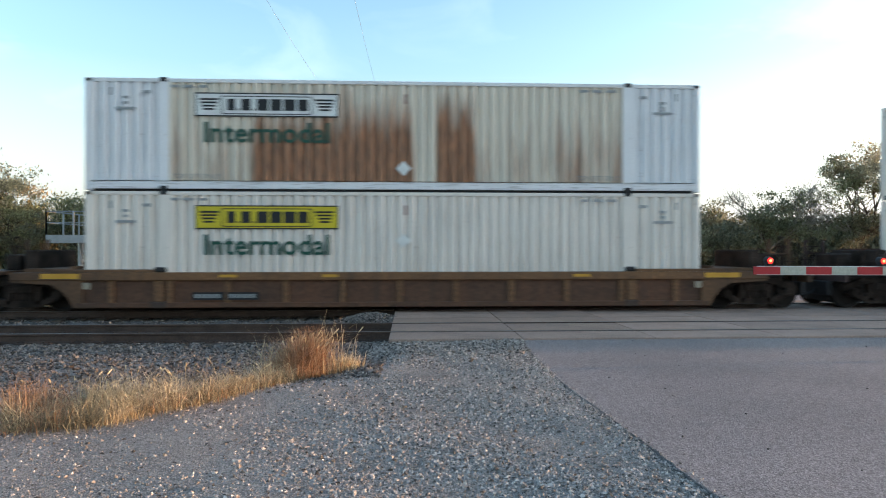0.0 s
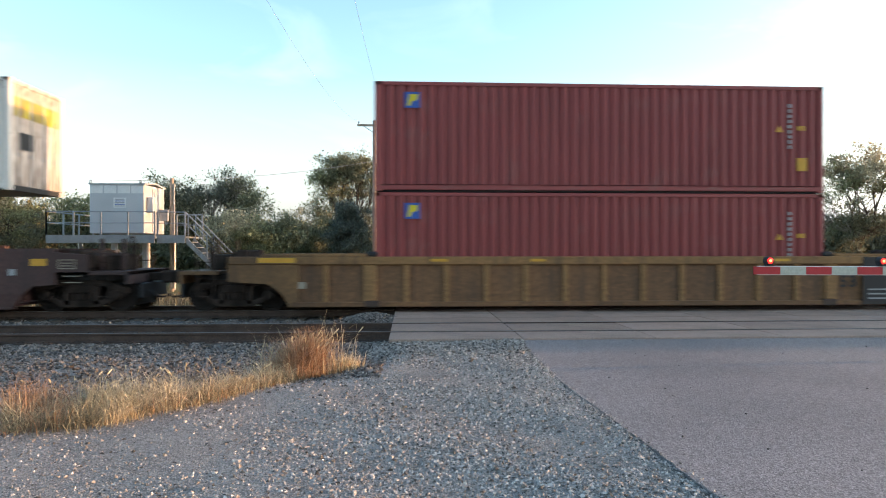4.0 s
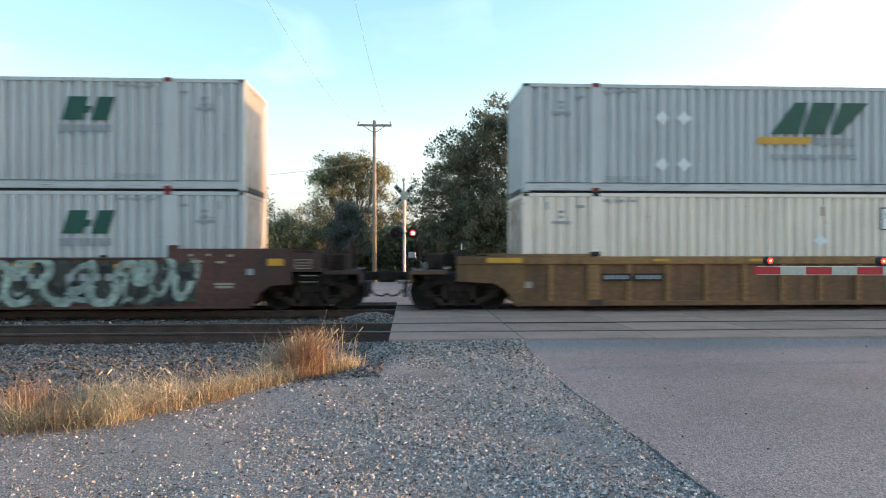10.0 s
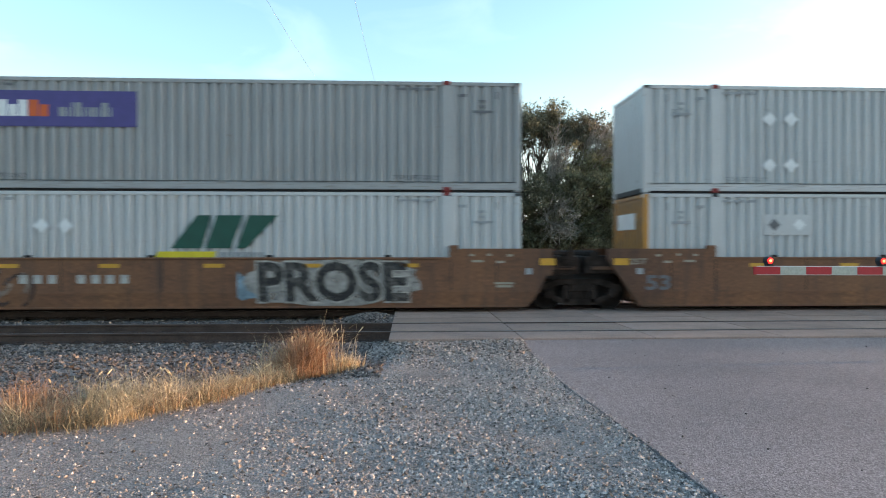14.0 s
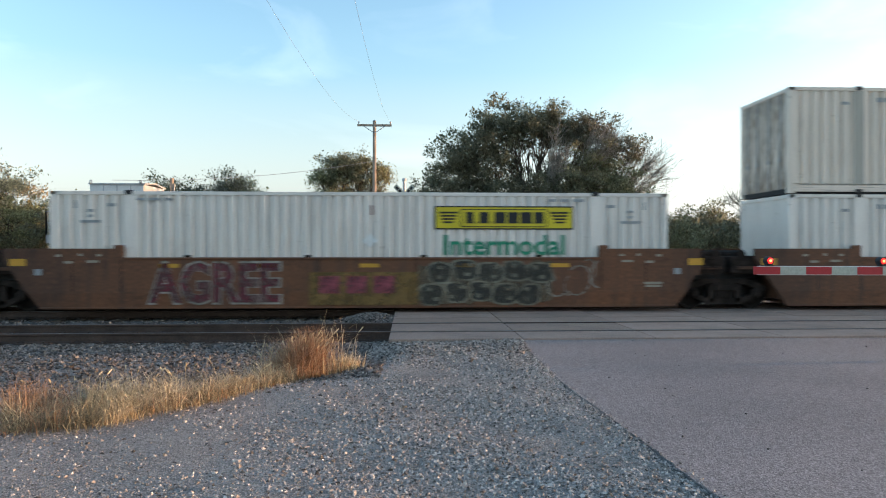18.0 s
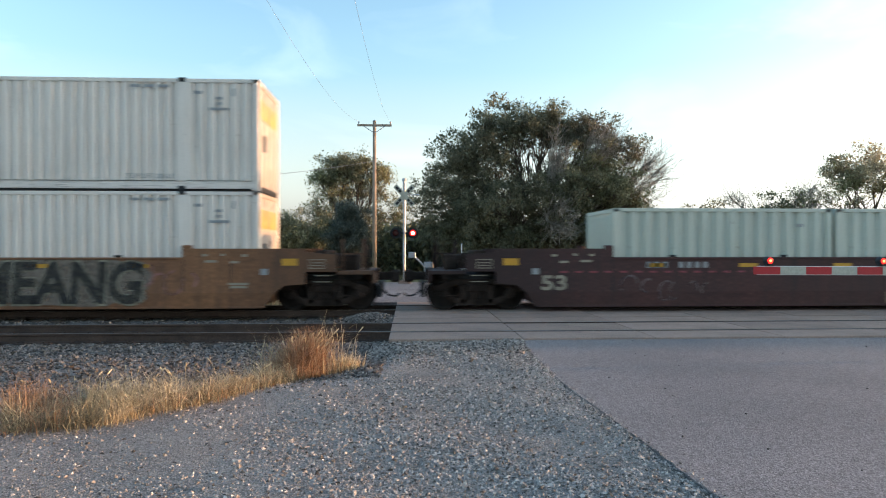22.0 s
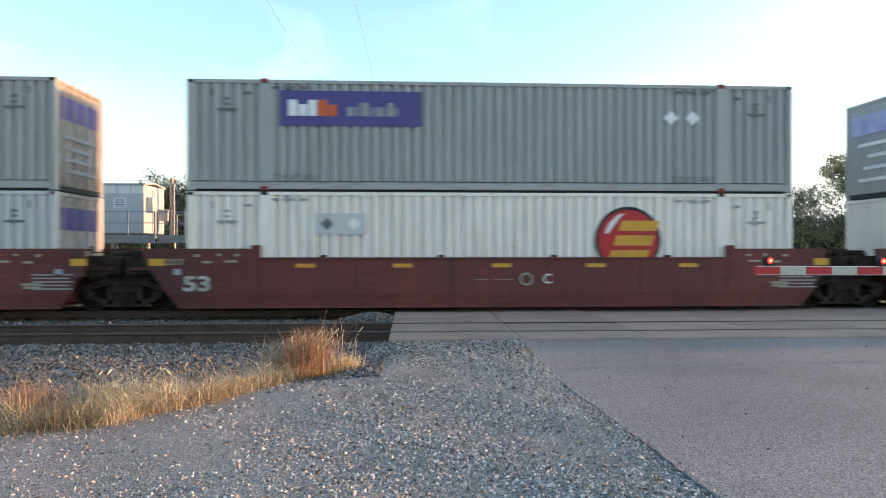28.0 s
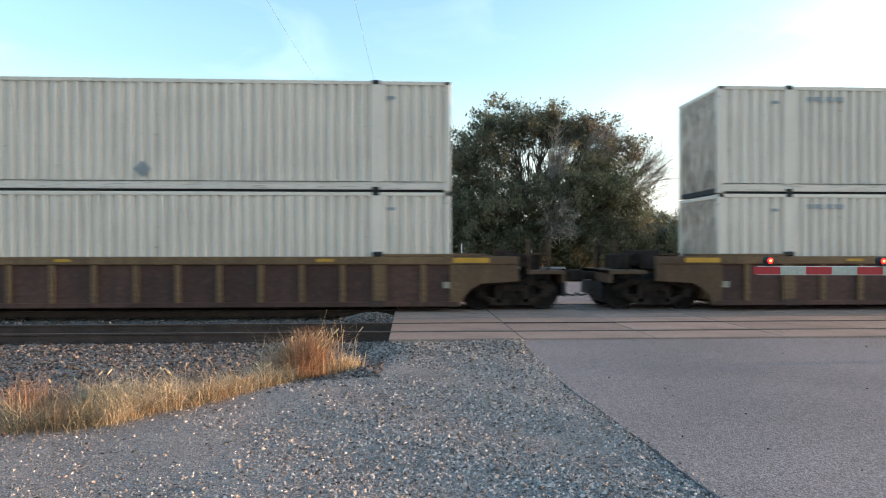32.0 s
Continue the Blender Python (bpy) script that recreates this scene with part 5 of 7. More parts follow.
def grimy(base):
    """The same paint, run down with rust and soot, for container ends."""
    if base not in GRIMY:
        m = base.copy()
        m.name = "grimy_end_paint"
        n, l = m.node_tree.nodes, m.node_tree.links
        p = n["Principled BSDF"]
        old = p.inputs["Base Color"].links[0].from_socket
        co = n.new("ShaderNodeTexCoord")
        for sc, lo, hi, amount, c in (((1.0, 5.0, 0.7), 0.40, 0.60, 0.86, (0.20, 0.115, 0.06)), ((0.8, 0.9, 0.6), 0.45, 0.66, 0.72, (0.12, 0.08, 0.052))):
            mp = n.new("ShaderNodeMapping")
            mp.inputs["Scale"].default_value = sc
            l.new(co.outputs["Object"], mp.inputs[0])
            nz = n.new("ShaderNodeTexNoise")
            nz.inputs["Scale"].default_value, nz.inputs["Detail"].default_value, nz.inputs["Roughness"].default_value = 2.2, 8, 0.65
            l.new(mp.outputs[0], nz.inputs[0])
            mr = n.new("ShaderNodeMapRange")
            mr.inputs[1].default_value, mr.inputs[2].default_value, mr.inputs[4].default_value = lo, hi, amount
            l.new(nz.outputs[0], mr.inputs[0])
            mx = n.new("ShaderNodeMix")
            mx.data_type = "RGBA"
            mx.inputs[7].default_value = (*c, 1)
            l.new(mr.outputs[0], mx.inputs[0])
            l.new(old, mx.inputs[6])
            old = mx.outputs[2]
        l.new(old, p.inputs["Base Color"])
        GRIMY[base] = m
    return GRIMY[base]


# paints
P_WHITE, P_CREAM, P_OFF = paint((0.76, 0.735, 0.68)), paint((0.78, 0.665, 0.55), 0.13), paint((0.775, 0.705, 0.63), 0.2)
P_COOL = paint((0.775, 0.77, 0.775), 0.08)
P_GREY, P_LGREY, P_DGREY = paint((0.335, 0.335, 0.325), 0.12), paint((0.50, 0.50, 0.485), 0.1), paint((0.25, 0.27, 0.29), 0.1)
P_MAROON = paint((0.26, 0.052, 0.048), 0.08)
P_SAGE, P_BOX20 = paint((0.40, 0.43, 0.37), 0.15), paint((0.53, 0.555, 0.47), 0.12)
P_ORANGE = paint((0.46, 0.205, 0.03), 0.1)
P_GRIME = paint((0.40, 0.37, 0.31), 0.7, streak_col=(0.09, 0.08, 0.07))
P_RUSTY = paint((0.72, 0.67, 0.60), 0.3, streak_col=(0.25, 0.13, 0.06))
M_CAST_R = mat("red_casting", (0.22, 0.03, 0.025), 0.7, 0, 0.1, 3, 30, 0.0)


def stained(col, stain, stops, zfade=(0.2, 2.6), rough=0.6):
    """Paint with stains that follow the corrugations. stops: (x, amount) along the middle panel."""
    m = mat("stained_paint", col, rough, 0, 0.05, 0.6, 25, 0.05, 0.004, streak=0.12)
    n, l = m.node_tree.nodes, m.node_tree.links
    p = n["Principled BSDF"]
    old = p.inputs["Base Color"].links[0].from_socket
    co = n.new("ShaderNodeTexCoord")
    sp = n.new("ShaderNodeSeparateXYZ")
    l.new(co.outputs["Object"], sp.inputs[0])
    mr = n.new("ShaderNodeMapRange")
    mr.inputs[1].default_value, mr.inputs[2].default_value = -6.0, 6.0
    l.new(sp.outputs[0], mr.inputs[0])
    rp = n.new("ShaderNodeValToRGB")
    e = rp.color_ramp.elements
    while len(e) > 1:
        e.remove(e[-1])
    for i, (x, a) in enumerate(stops):
        q = e[0] if i == 0 else e.new((x + 6) / 12)
        q.position = (x + 6) / 12
        q.color = (a, a, a, 1)
    l.new(mr.outputs[0], rp.inputs[0])
    zr = n.new("ShaderNodeMapRange")
    zr.inputs[1].default_value, zr.inputs[2].default_value, zr.inputs[3].default_value, zr.inputs[4].default_value = zfade[0], zfade[1], 1.0, 0.25
    l.new(sp.outputs[2], zr.inputs[0])
    mp = n.new("ShaderNodeMapping")
    mp.inputs["Scale"].default_value = (3.0, 3.0, 0.5)
    l.new(co.outputs["Object"], mp.inputs[0])
    nz = n.new("ShaderNodeTexNoise")
    nz.inputs["Scale"].default_value, nz.inputs["Detail"].default_value = 1.3, 8
    l.new(mp.outputs[0], nz.inputs[0])
    m1 = n.new("ShaderNodeMath")
    m1.operation = "MULTIPLY"
    l.new(rp.outputs[0], m1.inputs[0])
    l.new(zr.outputs[0], m1.inputs[1])
    m2 = n.new("ShaderNodeMath")
    m2.operation = "ADD"
    l.new(m1.outputs[0], m2.inputs[0])
    l.new(nz.outputs[0], m2.inputs[1])
    m3 = n.new("ShaderNodeMapRange")
    m3.inputs[1].default_value, m3.inputs[2].default_value, m3.inputs[4].default_value = 0.78, 1.3, 0.92
    l.new(m2.outputs[0], m3.inputs[0])
    mx = n.new("ShaderNodeMix")
    mx.data_type = "RGBA"
    tone = n.new("ShaderNodeValToRGB")
    tone.color_ramp.elements[0].position, tone.color_ramp.elements[1].position = 0.35, 0.65
    tone.color_ramp.elements[0].color = (*[min(c * 1.9, 1) for c in stain], 1)
    tone.color_ramp.elements[1].color = (*[c * 0.6 for c in stain], 1)
    fn = n.new("ShaderNodeTexNoise")
    fn.inputs["Scale"].default_value, fn.inputs["Detail"].default_value = 4.5, 8
    l.new(mp.outputs[0], fn.inputs[0])
    l.new(fn.outputs[0], tone.inputs[0])
    l.new(tone.outputs[0], mx.inputs[7])
    l.new(m3.outputs[0], mx.inputs[0])
    l.new(old, mx.inputs[6])
    l.new(mx.outputs[2], p.inputs["Base Color"])
    return m


def rust_patch(t, x0, x1, z0, z1, seed):
    g = np.random.default_rng(seed)
    for k in range(8):
        cx, cz = g.uniform(x0, x1), g.uniform(z0 - 0.1, z1 - 0.2)
        rx, rz = (x1 - x0) * g.uniform(0.05, 0.16), (z1 - z0) * g.uniform(0.1, 0.3)
        pts = [(cx + rx * g.uniform(0.5, 1.2) * math.cos(a), cz + rz * g.uniform(0.5, 1.2) * math.sin(a)) for a in np.linspace(0, 6.283, 17, endpoint=False)]
        part("rust_patch", prism(pts, FACE - 0.002 - 0.0006 * k, FACE + 0.001), M_RUST, t, "brown rust patch")


P_STAINA = stained((0.73, 0.65, 0.535), (0.22, 0.092, 0.04), [(-6, 0.35), (-3.9, 0.4), (-3.7, 0.95), (0.3, 1.1), (0.4, 0.05), (0.95, 0.05), (1.0, 1.25), (1.95, 1.2), (2.05, 0.3), (4.0, 0.38), (4.2, 0.52), (6, 0.5)], (0.9, 2.7))
P_STAINE = stained((0.72, 0.61, 0.50), (0.13, 0.115, 0.095), [(-6, 0.72), (-4.5, 0.7), (-4.0, 0.45), (-1.0, 0.5), (1.6, 0.42), (1.8, 0.62), (2.2, 0.35), (6, 0.3)], (2.9, 0.0))


def jbh(x, style="yellow", old=False, p=None, green=None, rust=(), mid=None, cards=(0.64, 1.62), doors="right"):
    def f():
        t = container("white 53-foot container with a long logo panel" if style != "faded" else "off-white 53-foot container with a faded logo panel", p or P_OFF, mid_m=mid, doors=doors)
        d = 1 if doors == "right" else -1
        small_print(t)
        freight_panel(t, x, style, green, old)
        for z in cards:
            diamond(t, 0.1, z, 0.2, M_PALE)
        plate(0.12, 0.18, 2.3, 2.55, FACE, spray((0.4, 0.2, 0.16)), t, "label_strip", "faded red strip")
        end_mark(t, d, -1.05, 1.05, 1.95, 2.45, grimy(M_YELLOW if style != "outline" else M_WHITE), "dirty yellow panel across the doors")
        end_mark(t, d, -0.8, -0.2, 1.1, 1.55, M_BLACK, "dark placard on the door")
        if style == "faded":
            end_bars(t, -1, M_CREAM, (0.6, 0.95, 1.3, 1.65, 2.0, 2.35))
        for i, (a, b, z0, z1) in enumerate(rust):
            rust_patch(t, a, b, z0, z1, 60 + i)
        return t
    return f


def parcel(x, faded=False, p=None, dia=None, z=1.62, doors="right"):
    def f():
        t = container("grey 53-foot container with a violet logo panel", p or P_GREY, casting_m=M_CAST_R, doors=doors)
        small_print(t, M_SOFTINK)
        parcel_panel(t, x, faded, z)
        end_mark(t, 1, -1.0, 1.0, 1.9, 2.5, M_PURPLE, "violet panel across the doors")
        end_bars(t, 1, M_GREYT, (0.5, 0.8, 1.1, 1.4), y1=0.9)
        end_mark(t, -1, -1.0, 1.0, 1.9, 2.5, M_PFADE, "faded violet panel on the end wall")
        end_bars(t, -1, M_WHITE, (0.5, 0.85, 1.2, 1.55))
        for d in dia or ():
            diamond(t, *d)
        return t
    return f


def rl(x, dia=()):
    def f():
        t = container("light grey 53-foot container with a green logo", P_LGREY, casting_m=M_CAST_R)
        small_print(t, M_GREYT)
        slant_letters(t, x, 1.8, M_GREEN, 0.6)
        for d in dia:
            diamond(t, *d)
        for e in (-7.1, 7.1):
            word("53'", e - 0.2, 2.05, 0.4, 0.2, FACE - 0.002, M_GREYT, t)
        return t
    return f


def abf(x, z=1.7, p=None, bar=None):
    def f():
        t = container("light grey 53-foot container with a large slanted green logo", p or P_LGREY, casting_m=M_CAST_R)
        small_print(t, M_GREYT)
        wide_letters(t, x, z, M_GREEN, bar or M_YSAFE)
        for d in ((-4.3, 2.0), (-3.7, 2.0), (-4.3, 0.75), (-3.7, 0.75)):
            diamond(t, *d)
        return t
    return f


def emp(x, p=None, ends=True, z=1.55):
    def f():
        t = container("pale 53-foot container with a round red and yellow logo", p or P_LGREY, end_m=grimy(P_ORANGE) if ends else None, doors="right")
        small_print(t, M_GREYT)
        round_logo(t, x, z)
        panel = plate(-4.75, -3.45, 1.78, 2.34, FACE - 0.001, P_LGREY, t, "placard_panel", "flat pale placard panel")
        for k, pm in ((0.28, M_SOFTINK), (0.98, M_PALE)):
            part("placard", lambda: prism([(0, -0.17), (0.17, 0), (0, 0.17), (-0.17, 0)], -0.005, 0), pm, panel, "diamond placard", at=pose(k, -0.0065, 0.28), key="smalldia")
        if ends:
            for k in range(12):
                plate(-7.7 + 1.35 * k, -7.5 + 1.35 * k, 0.12, 0.16, -CW / 2 - 0.012, M_RED, t, "reflector_dash", d=0.003)
        if ends:
            end_mark(t, -1, -0.6, 0.85, 1.95, 2.4, M_WHITE, "white plate on the end wall")
            end_mark(t, -1, -0.3, 0.1, 0.95, 1.15, M_WHITE, "small white plate on the end wall")
            part("painted_panel", lambda: corrugated(1.76, pitch=0.272, z0=0.262, z1=2.79), P_ORANGE, t, "orange painted end panel", at=pose(7.1, FACE + 0.0, 0), key="opanel")
            plate(-8.07, -7.95, 0.02, 2.88, FACE, P_ORANGE, t, "painted_edge", "orange painted edge")
        return t
    return f


def plain(p, label, casting=None, mid=None, post=None, doors="right"):
    def f():
        t = container(label, p, casting_m=casting, mid_m=mid, post_m=post, doors=doors)
        bars(t, -5.6, -4.5, 2.5, 0.12, M_GREYT, 4)
        plate(-6.6, -6.4, 2.42, 2.5, FACE, M_GREYT, t, "print_bar")
        plate(6.4, 6.6, 2.42, 2.5, FACE, M_GREYT, t, "print_bar")
        diamond(t, 0.1, 0.55, 0.22, M_GREYT)
        return t
    return f


def box40(p, label, sign=True):
    def f():
        t = container(label, p, 12.192)
        if sign:
            q = plate(-5.3, -4.9, 2.2, 2.62, FACE, M_BLUE, t, "sign_plate", "small blue and yellow emblem")
            part("emblem", prism([(0.06, 0.05), (0.14, 0.05), (0.2, 0.18), (0.32, 0.2), (0.34, 0.36), (0.12, 0.36)], -0.01, -0.0065), M_YELLOW, q)
            for k in range(9):
                plate(5.1, 5.18, 1.2 + 0.14 * k, 1.29 + 0.14 * k, FACE, M_GREYT, t, "print_bar")
            plate(5.35, 5.62, 0.6, 0.95, FACE, M_YSAFE, t, "label_plate", "yellow label")
            part("warning_label", prism([(4.75, 1.65), (4.95, 1.65), (4.85, 1.83)], FACE - 0.006, FACE), M_YSAFE, t)
            bars(t, 5.35, 5.6, 1.7, 0.12, M_YSAFE, 2)
        return t
    return f


def ocl(p, label):
    def f():
        t = container(label, p, 12.192)
        for x in (-4.95, -4.53, -4.11, -3.69):
            part("logo_block", lambda: prism([(0.18 * math.copysign(abs(math.cos(a)) ** 0.5, math.cos(a)), 0.2 * math.copysign(abs(math.sin(a)) ** 0.5, math.sin(a))) for a in np.linspace(0, 6.283, 16, endpoint=False)], -0.006, 0), M_RED, t, "red rounded logo block", at=pose(x, FACE, 2.12), key="redlobe")
        bars(t, 4.7, 5.6, 2.4, 0.12, M_GREYT, 4)
        return t
    return f


def box20(p, x, label):
    def f():
        t = container(label, p, 6.058, pitch=0.4, CH=2.5)
        bars(t, 2.05, 2.25, 2.0, 0.09, M_GREYT, 2)
        plate(2.2, 2.3, 0.95, 1.1, FACE, M_GREYT, t, "label_plate")
        return t
    return f


def reefer(label, prime=False, size_mark=False):
    def f():
        t = container(label, P_COOL, smooth=True, rail_m=P_COOL)
        small_print(t, ends=False)
        u = part("cooling_unit", soft_box(-8.05, -7.45, -CW / 2 - 0.006, CW / 2 + 0.006, 0.25, 2.75, 0.03), M_WHITE, t, "cooling unit in the end wall")
        part("grille", box(-8.062, -8.05, -0.9, 0.9, 1.3, 2.6), M_BLACK, u)
        for z0, z1 in ((1.75, 2.55), (1.2, 1.6), (0.4, 0.95)):
            plate(-7.95, -7.72, z0, z1, -CW / 2 - 0.007, M_BLACK, u, "opening")
        if not prime:
            word("53'", -6.75, 0.6, 0.42, 0.24, FACE - 0.003, M_GREYT, t)
        part("unit_frame", lambda: fuse(*[tube(p, 0.045, 6) for p in ([(-8.14, -1.24, 0.3), (-8.14, -1.24, 2.78), (-8.14, 1.24, 2.78), (-8.14, 1.24, 0.3), (-8.14, -1.24, 0.3)], [(-8.14, -1.24, 1.2), (-8.14, 1.24, 1.2)], [(-8.14, -1.24, 2.78), (-7.5, -1.27, 2.78)], [(-8.14, -1.24, 0.3), (-7.5, -1.27, 0.3)])]), M_BLACK, t, "black guard frame round the cooling unit", key="unitframe")
        if size_mark:
            word("53FT", -7.4, 1.95, 0.64, 0.26, FACE - 0.003, M_SOFTINK, t, "lettering", 0.02)
            word("XHC", -7.38, 1.58, 0.6, 0.26, FACE - 0.003, M_SOFTINK, t, "lettering", 0.02)
        if prime:
            part("logo_shadow", prism([(-1.78, 1.76), (-1.66, 1.6), (0.8, 1.6), (2.02, 1.6), (2.1, 1.78), (1.75, 2.12), (0.95, 2.2), (0.86, 2.36), (0.6, 2.52), (-1.78, 2.52)], FACE - 0.004, FACE), M_BLACK, t, "black slab shadow of the logo")
            x0 = -1.58
            for wd, hh in ((0.4, 0.58), (0.42, 0.58), (0.2, 0.58), (0.5, 0.58), (0.38, 0.58), (0.16, 0.44), (0.36, 0.36), (0.34, 0.36)):
                part("logo_block", prism([(x0 - 0.02, 1.66), (x0 + wd - 0.02, 1.66), (x0 + wd + 0.02, 1.66 + hh), (x0 + 0.02, 1.66 + hh)], FACE - 0.008, FACE - 0.0045), M_WHITE, t, "white logo block")
                x0 += wd + (0.06 if hh > 0.5 else 0.09)
            word("INTERMODAL", -2.45, 1.02, 5.3, 0.37, FACE - 0.003, M_PURPLE, t, "lettering")
            part("eco_badge", prism([(-5.5 + 0.62 * (1 + math.cos(a)), 1.02 + 0.15 * math.sin(a) + 0.05 * math.cos(a)) for a in np.linspace(0, 6.283, 20, endpoint=False)], FACE - 0.005, FACE), mat("lime_vinyl", (0.30, 0.42, 0.04), 0.5), t, "lime green oval badge")
            part("badge_mark", prism([(-5.3, 0.95), (-4.75, 0.93), (-4.45, 1.08), (-4.8, 1.02), (-5.1, 1.1)], FACE - 0.008, FACE - 0.0055), M_SOFTINK, t, "dark swoosh on the badge")
            for e in (-1, 1):
                part("post_cover", lambda: prism([(-0.34, 0.25), (0.34, 0.25), (0.2, 0.5), (0.17, 0.8), (0.17, 2.3), (0.3, 2.78), (-0.3, 2.78), (-0.17, 2.3), (-0.17, 0.8), (-0.2, 0.5)], -0.008, 0), M_ALU, t, "bright metal post cover", at=pose(e * 5.95, FACE, 0), key="postcover")
        return t
    return f


def cofc():
    t = container("blue-grey 53-foot container with lime green posts", P_DGREY, casting_m=M_CAST_R, post_m=mat("lime_green_post", (0.10, 0.40, 0.07), 0.6))
    small_print(t, M_BLACK)
    part("logo_block", prism([(-4.5 + 0.35 * math.cos(a), 2.0 + 0.35 * math.sin(a)) for a in np.linspace(-1.4, 1.4, 12)] + [(-4.5 + 0.22 * math.cos(a), 2.0 + 0.22 * math.sin(a)) for a in np.linspace(1.4, -1.4, 12)], FACE - 0.006, FACE), mat("green_emblem", (0.08, 0.35, 0.06), 0.6), t, "green crescent emblem")
    bars(t, -4.0, -3.05, 1.88, 0.32, M_BLUE, 4, "logo_block", 0.2)
    diamond(t, 4.6, 1.8, 0.24)
    return t


# ---- well cars ----
def truck(parent, x, m=None):
    """A two-axle truck under the car."""
    def frames():
        top = [(-1.16, 0.48), (-1.16, 0.64), (-0.62, 0.83), (0.62, 0.83), (1.16, 0.64), (1.16, 0.48), (0.98, 0.5), (0.58, 0.68), (-0.58, 0.68), (-0.98, 0.5)]
        foot = [(-0.98, 0.5), (-0.44, 0.3), (0.44, 0.3), (0.98, 0.5), (1.1, 0.44), (0.46, 0.14), (-0.46, 0.14), (-1.1, 0.44)]
        g = []
        for s in (-1, 1):
            y0, y1 = s * 1.0 - 0.07, s * 1.0 + 0.07
            g += [prism(top, y0, y1), prism(foot, y0, y1), box(-0.44, -0.3, y0, y1, 0.2, 0.72), box(0.3, 0.44, y0, y1, 0.2, 0.72)]
            for k in (-0.17, 0.0, 0.17):
                g.append(rod((k, s * 1.02, 0.3), (k, s * 1.02, 0.5), 0.075, 0.075, 8))
            for k in (-1, 1):
                g.append(moved(lathe([(0, -0.1), (0.08, -0.1), (0.13, -0.07), (0.13, 0.08), (0, 0.08)], 12), Matrix.Translation((k * 0.88, s * 1.08, 0.45))))
        g += [soft_box(-0.28, 0.28, -1.12, 1.12, 0.5, 0.7, 0.02)]
        return fuse(*g)
    t = part("truck", frames, M_TRUCK, parent, "grimy two-axle truck", at=pose(x, 0, 0), key="truck")
    part("brake_rigging", lambda: fuse(soft_box(-1.25, 1.25, -0.62, 0.62, 0.14, 0.66, 0.04), soft_box(-1.0, 1.0, -0.8, 0.8, 0.66, 1.0, 0.03), soft_box(-1.5, -1.38, -0.9, 0.9, 0.35, 0.75, 0.02), soft_box(1.38, 1.5, -0.9, 0.9, 0.35, 0.75, 0.02)), M_BLACK, t, key="rigging")
    for k in (-1, 1):
        for s in (-1, 1):
            part("wheel", lambda: lathe([(0.0, -0.06), (0.1, -0.07), (0.12, -0.03), (0.33, -0.03), (0.36, -0.065), (0.42, -0.065), (0.425, 0.03), (0.45, 0.04), (0.45, 0.065), (0.0, 0.065)], 26), M_WHEEL, t, at=pose(k * 0.88, s * GAUGE, 0.425, 0, 0, 0 if s < 0 else 180), key="wheel", smooth=False)
        part("axle", lambda: rod((0, -0.75, 0), (0, 0.75, 0), 0.08, 0.08, 8), M_TRUCK, t, at=pose(k * 0.88, 0, 0.425), key="axle")
    return t


def coupler(t, s, m):
    part("coupler", lambda: fuse(soft_box(0, 1.0, -0.12, 0.12, 0.78, 1.0, 0.02), soft_box(0.85, 1.14, -0.2, 0.2, 0.72, 1.06, 0.05)), M_TRUCK, t, "grimy knuckle coupler", at=pose(s * 10.6, 0, 0, 0, 0, 0 if s > 0 else 180), key="coupler")
    part("air_hose", lambda: tube([(0, 0, 0.75), (0.12, -0.02, 0.55), (0.3, -0.03, 0.38), (0.5, -0.02, 0.34), (0.62, 0, 0.42)], 0.028), M_DARK, t, "hanging black air hose", at=pose(s * 11.1, -0.35, 0, 0, 0, 0 if s > 0 else 180), key="hose")


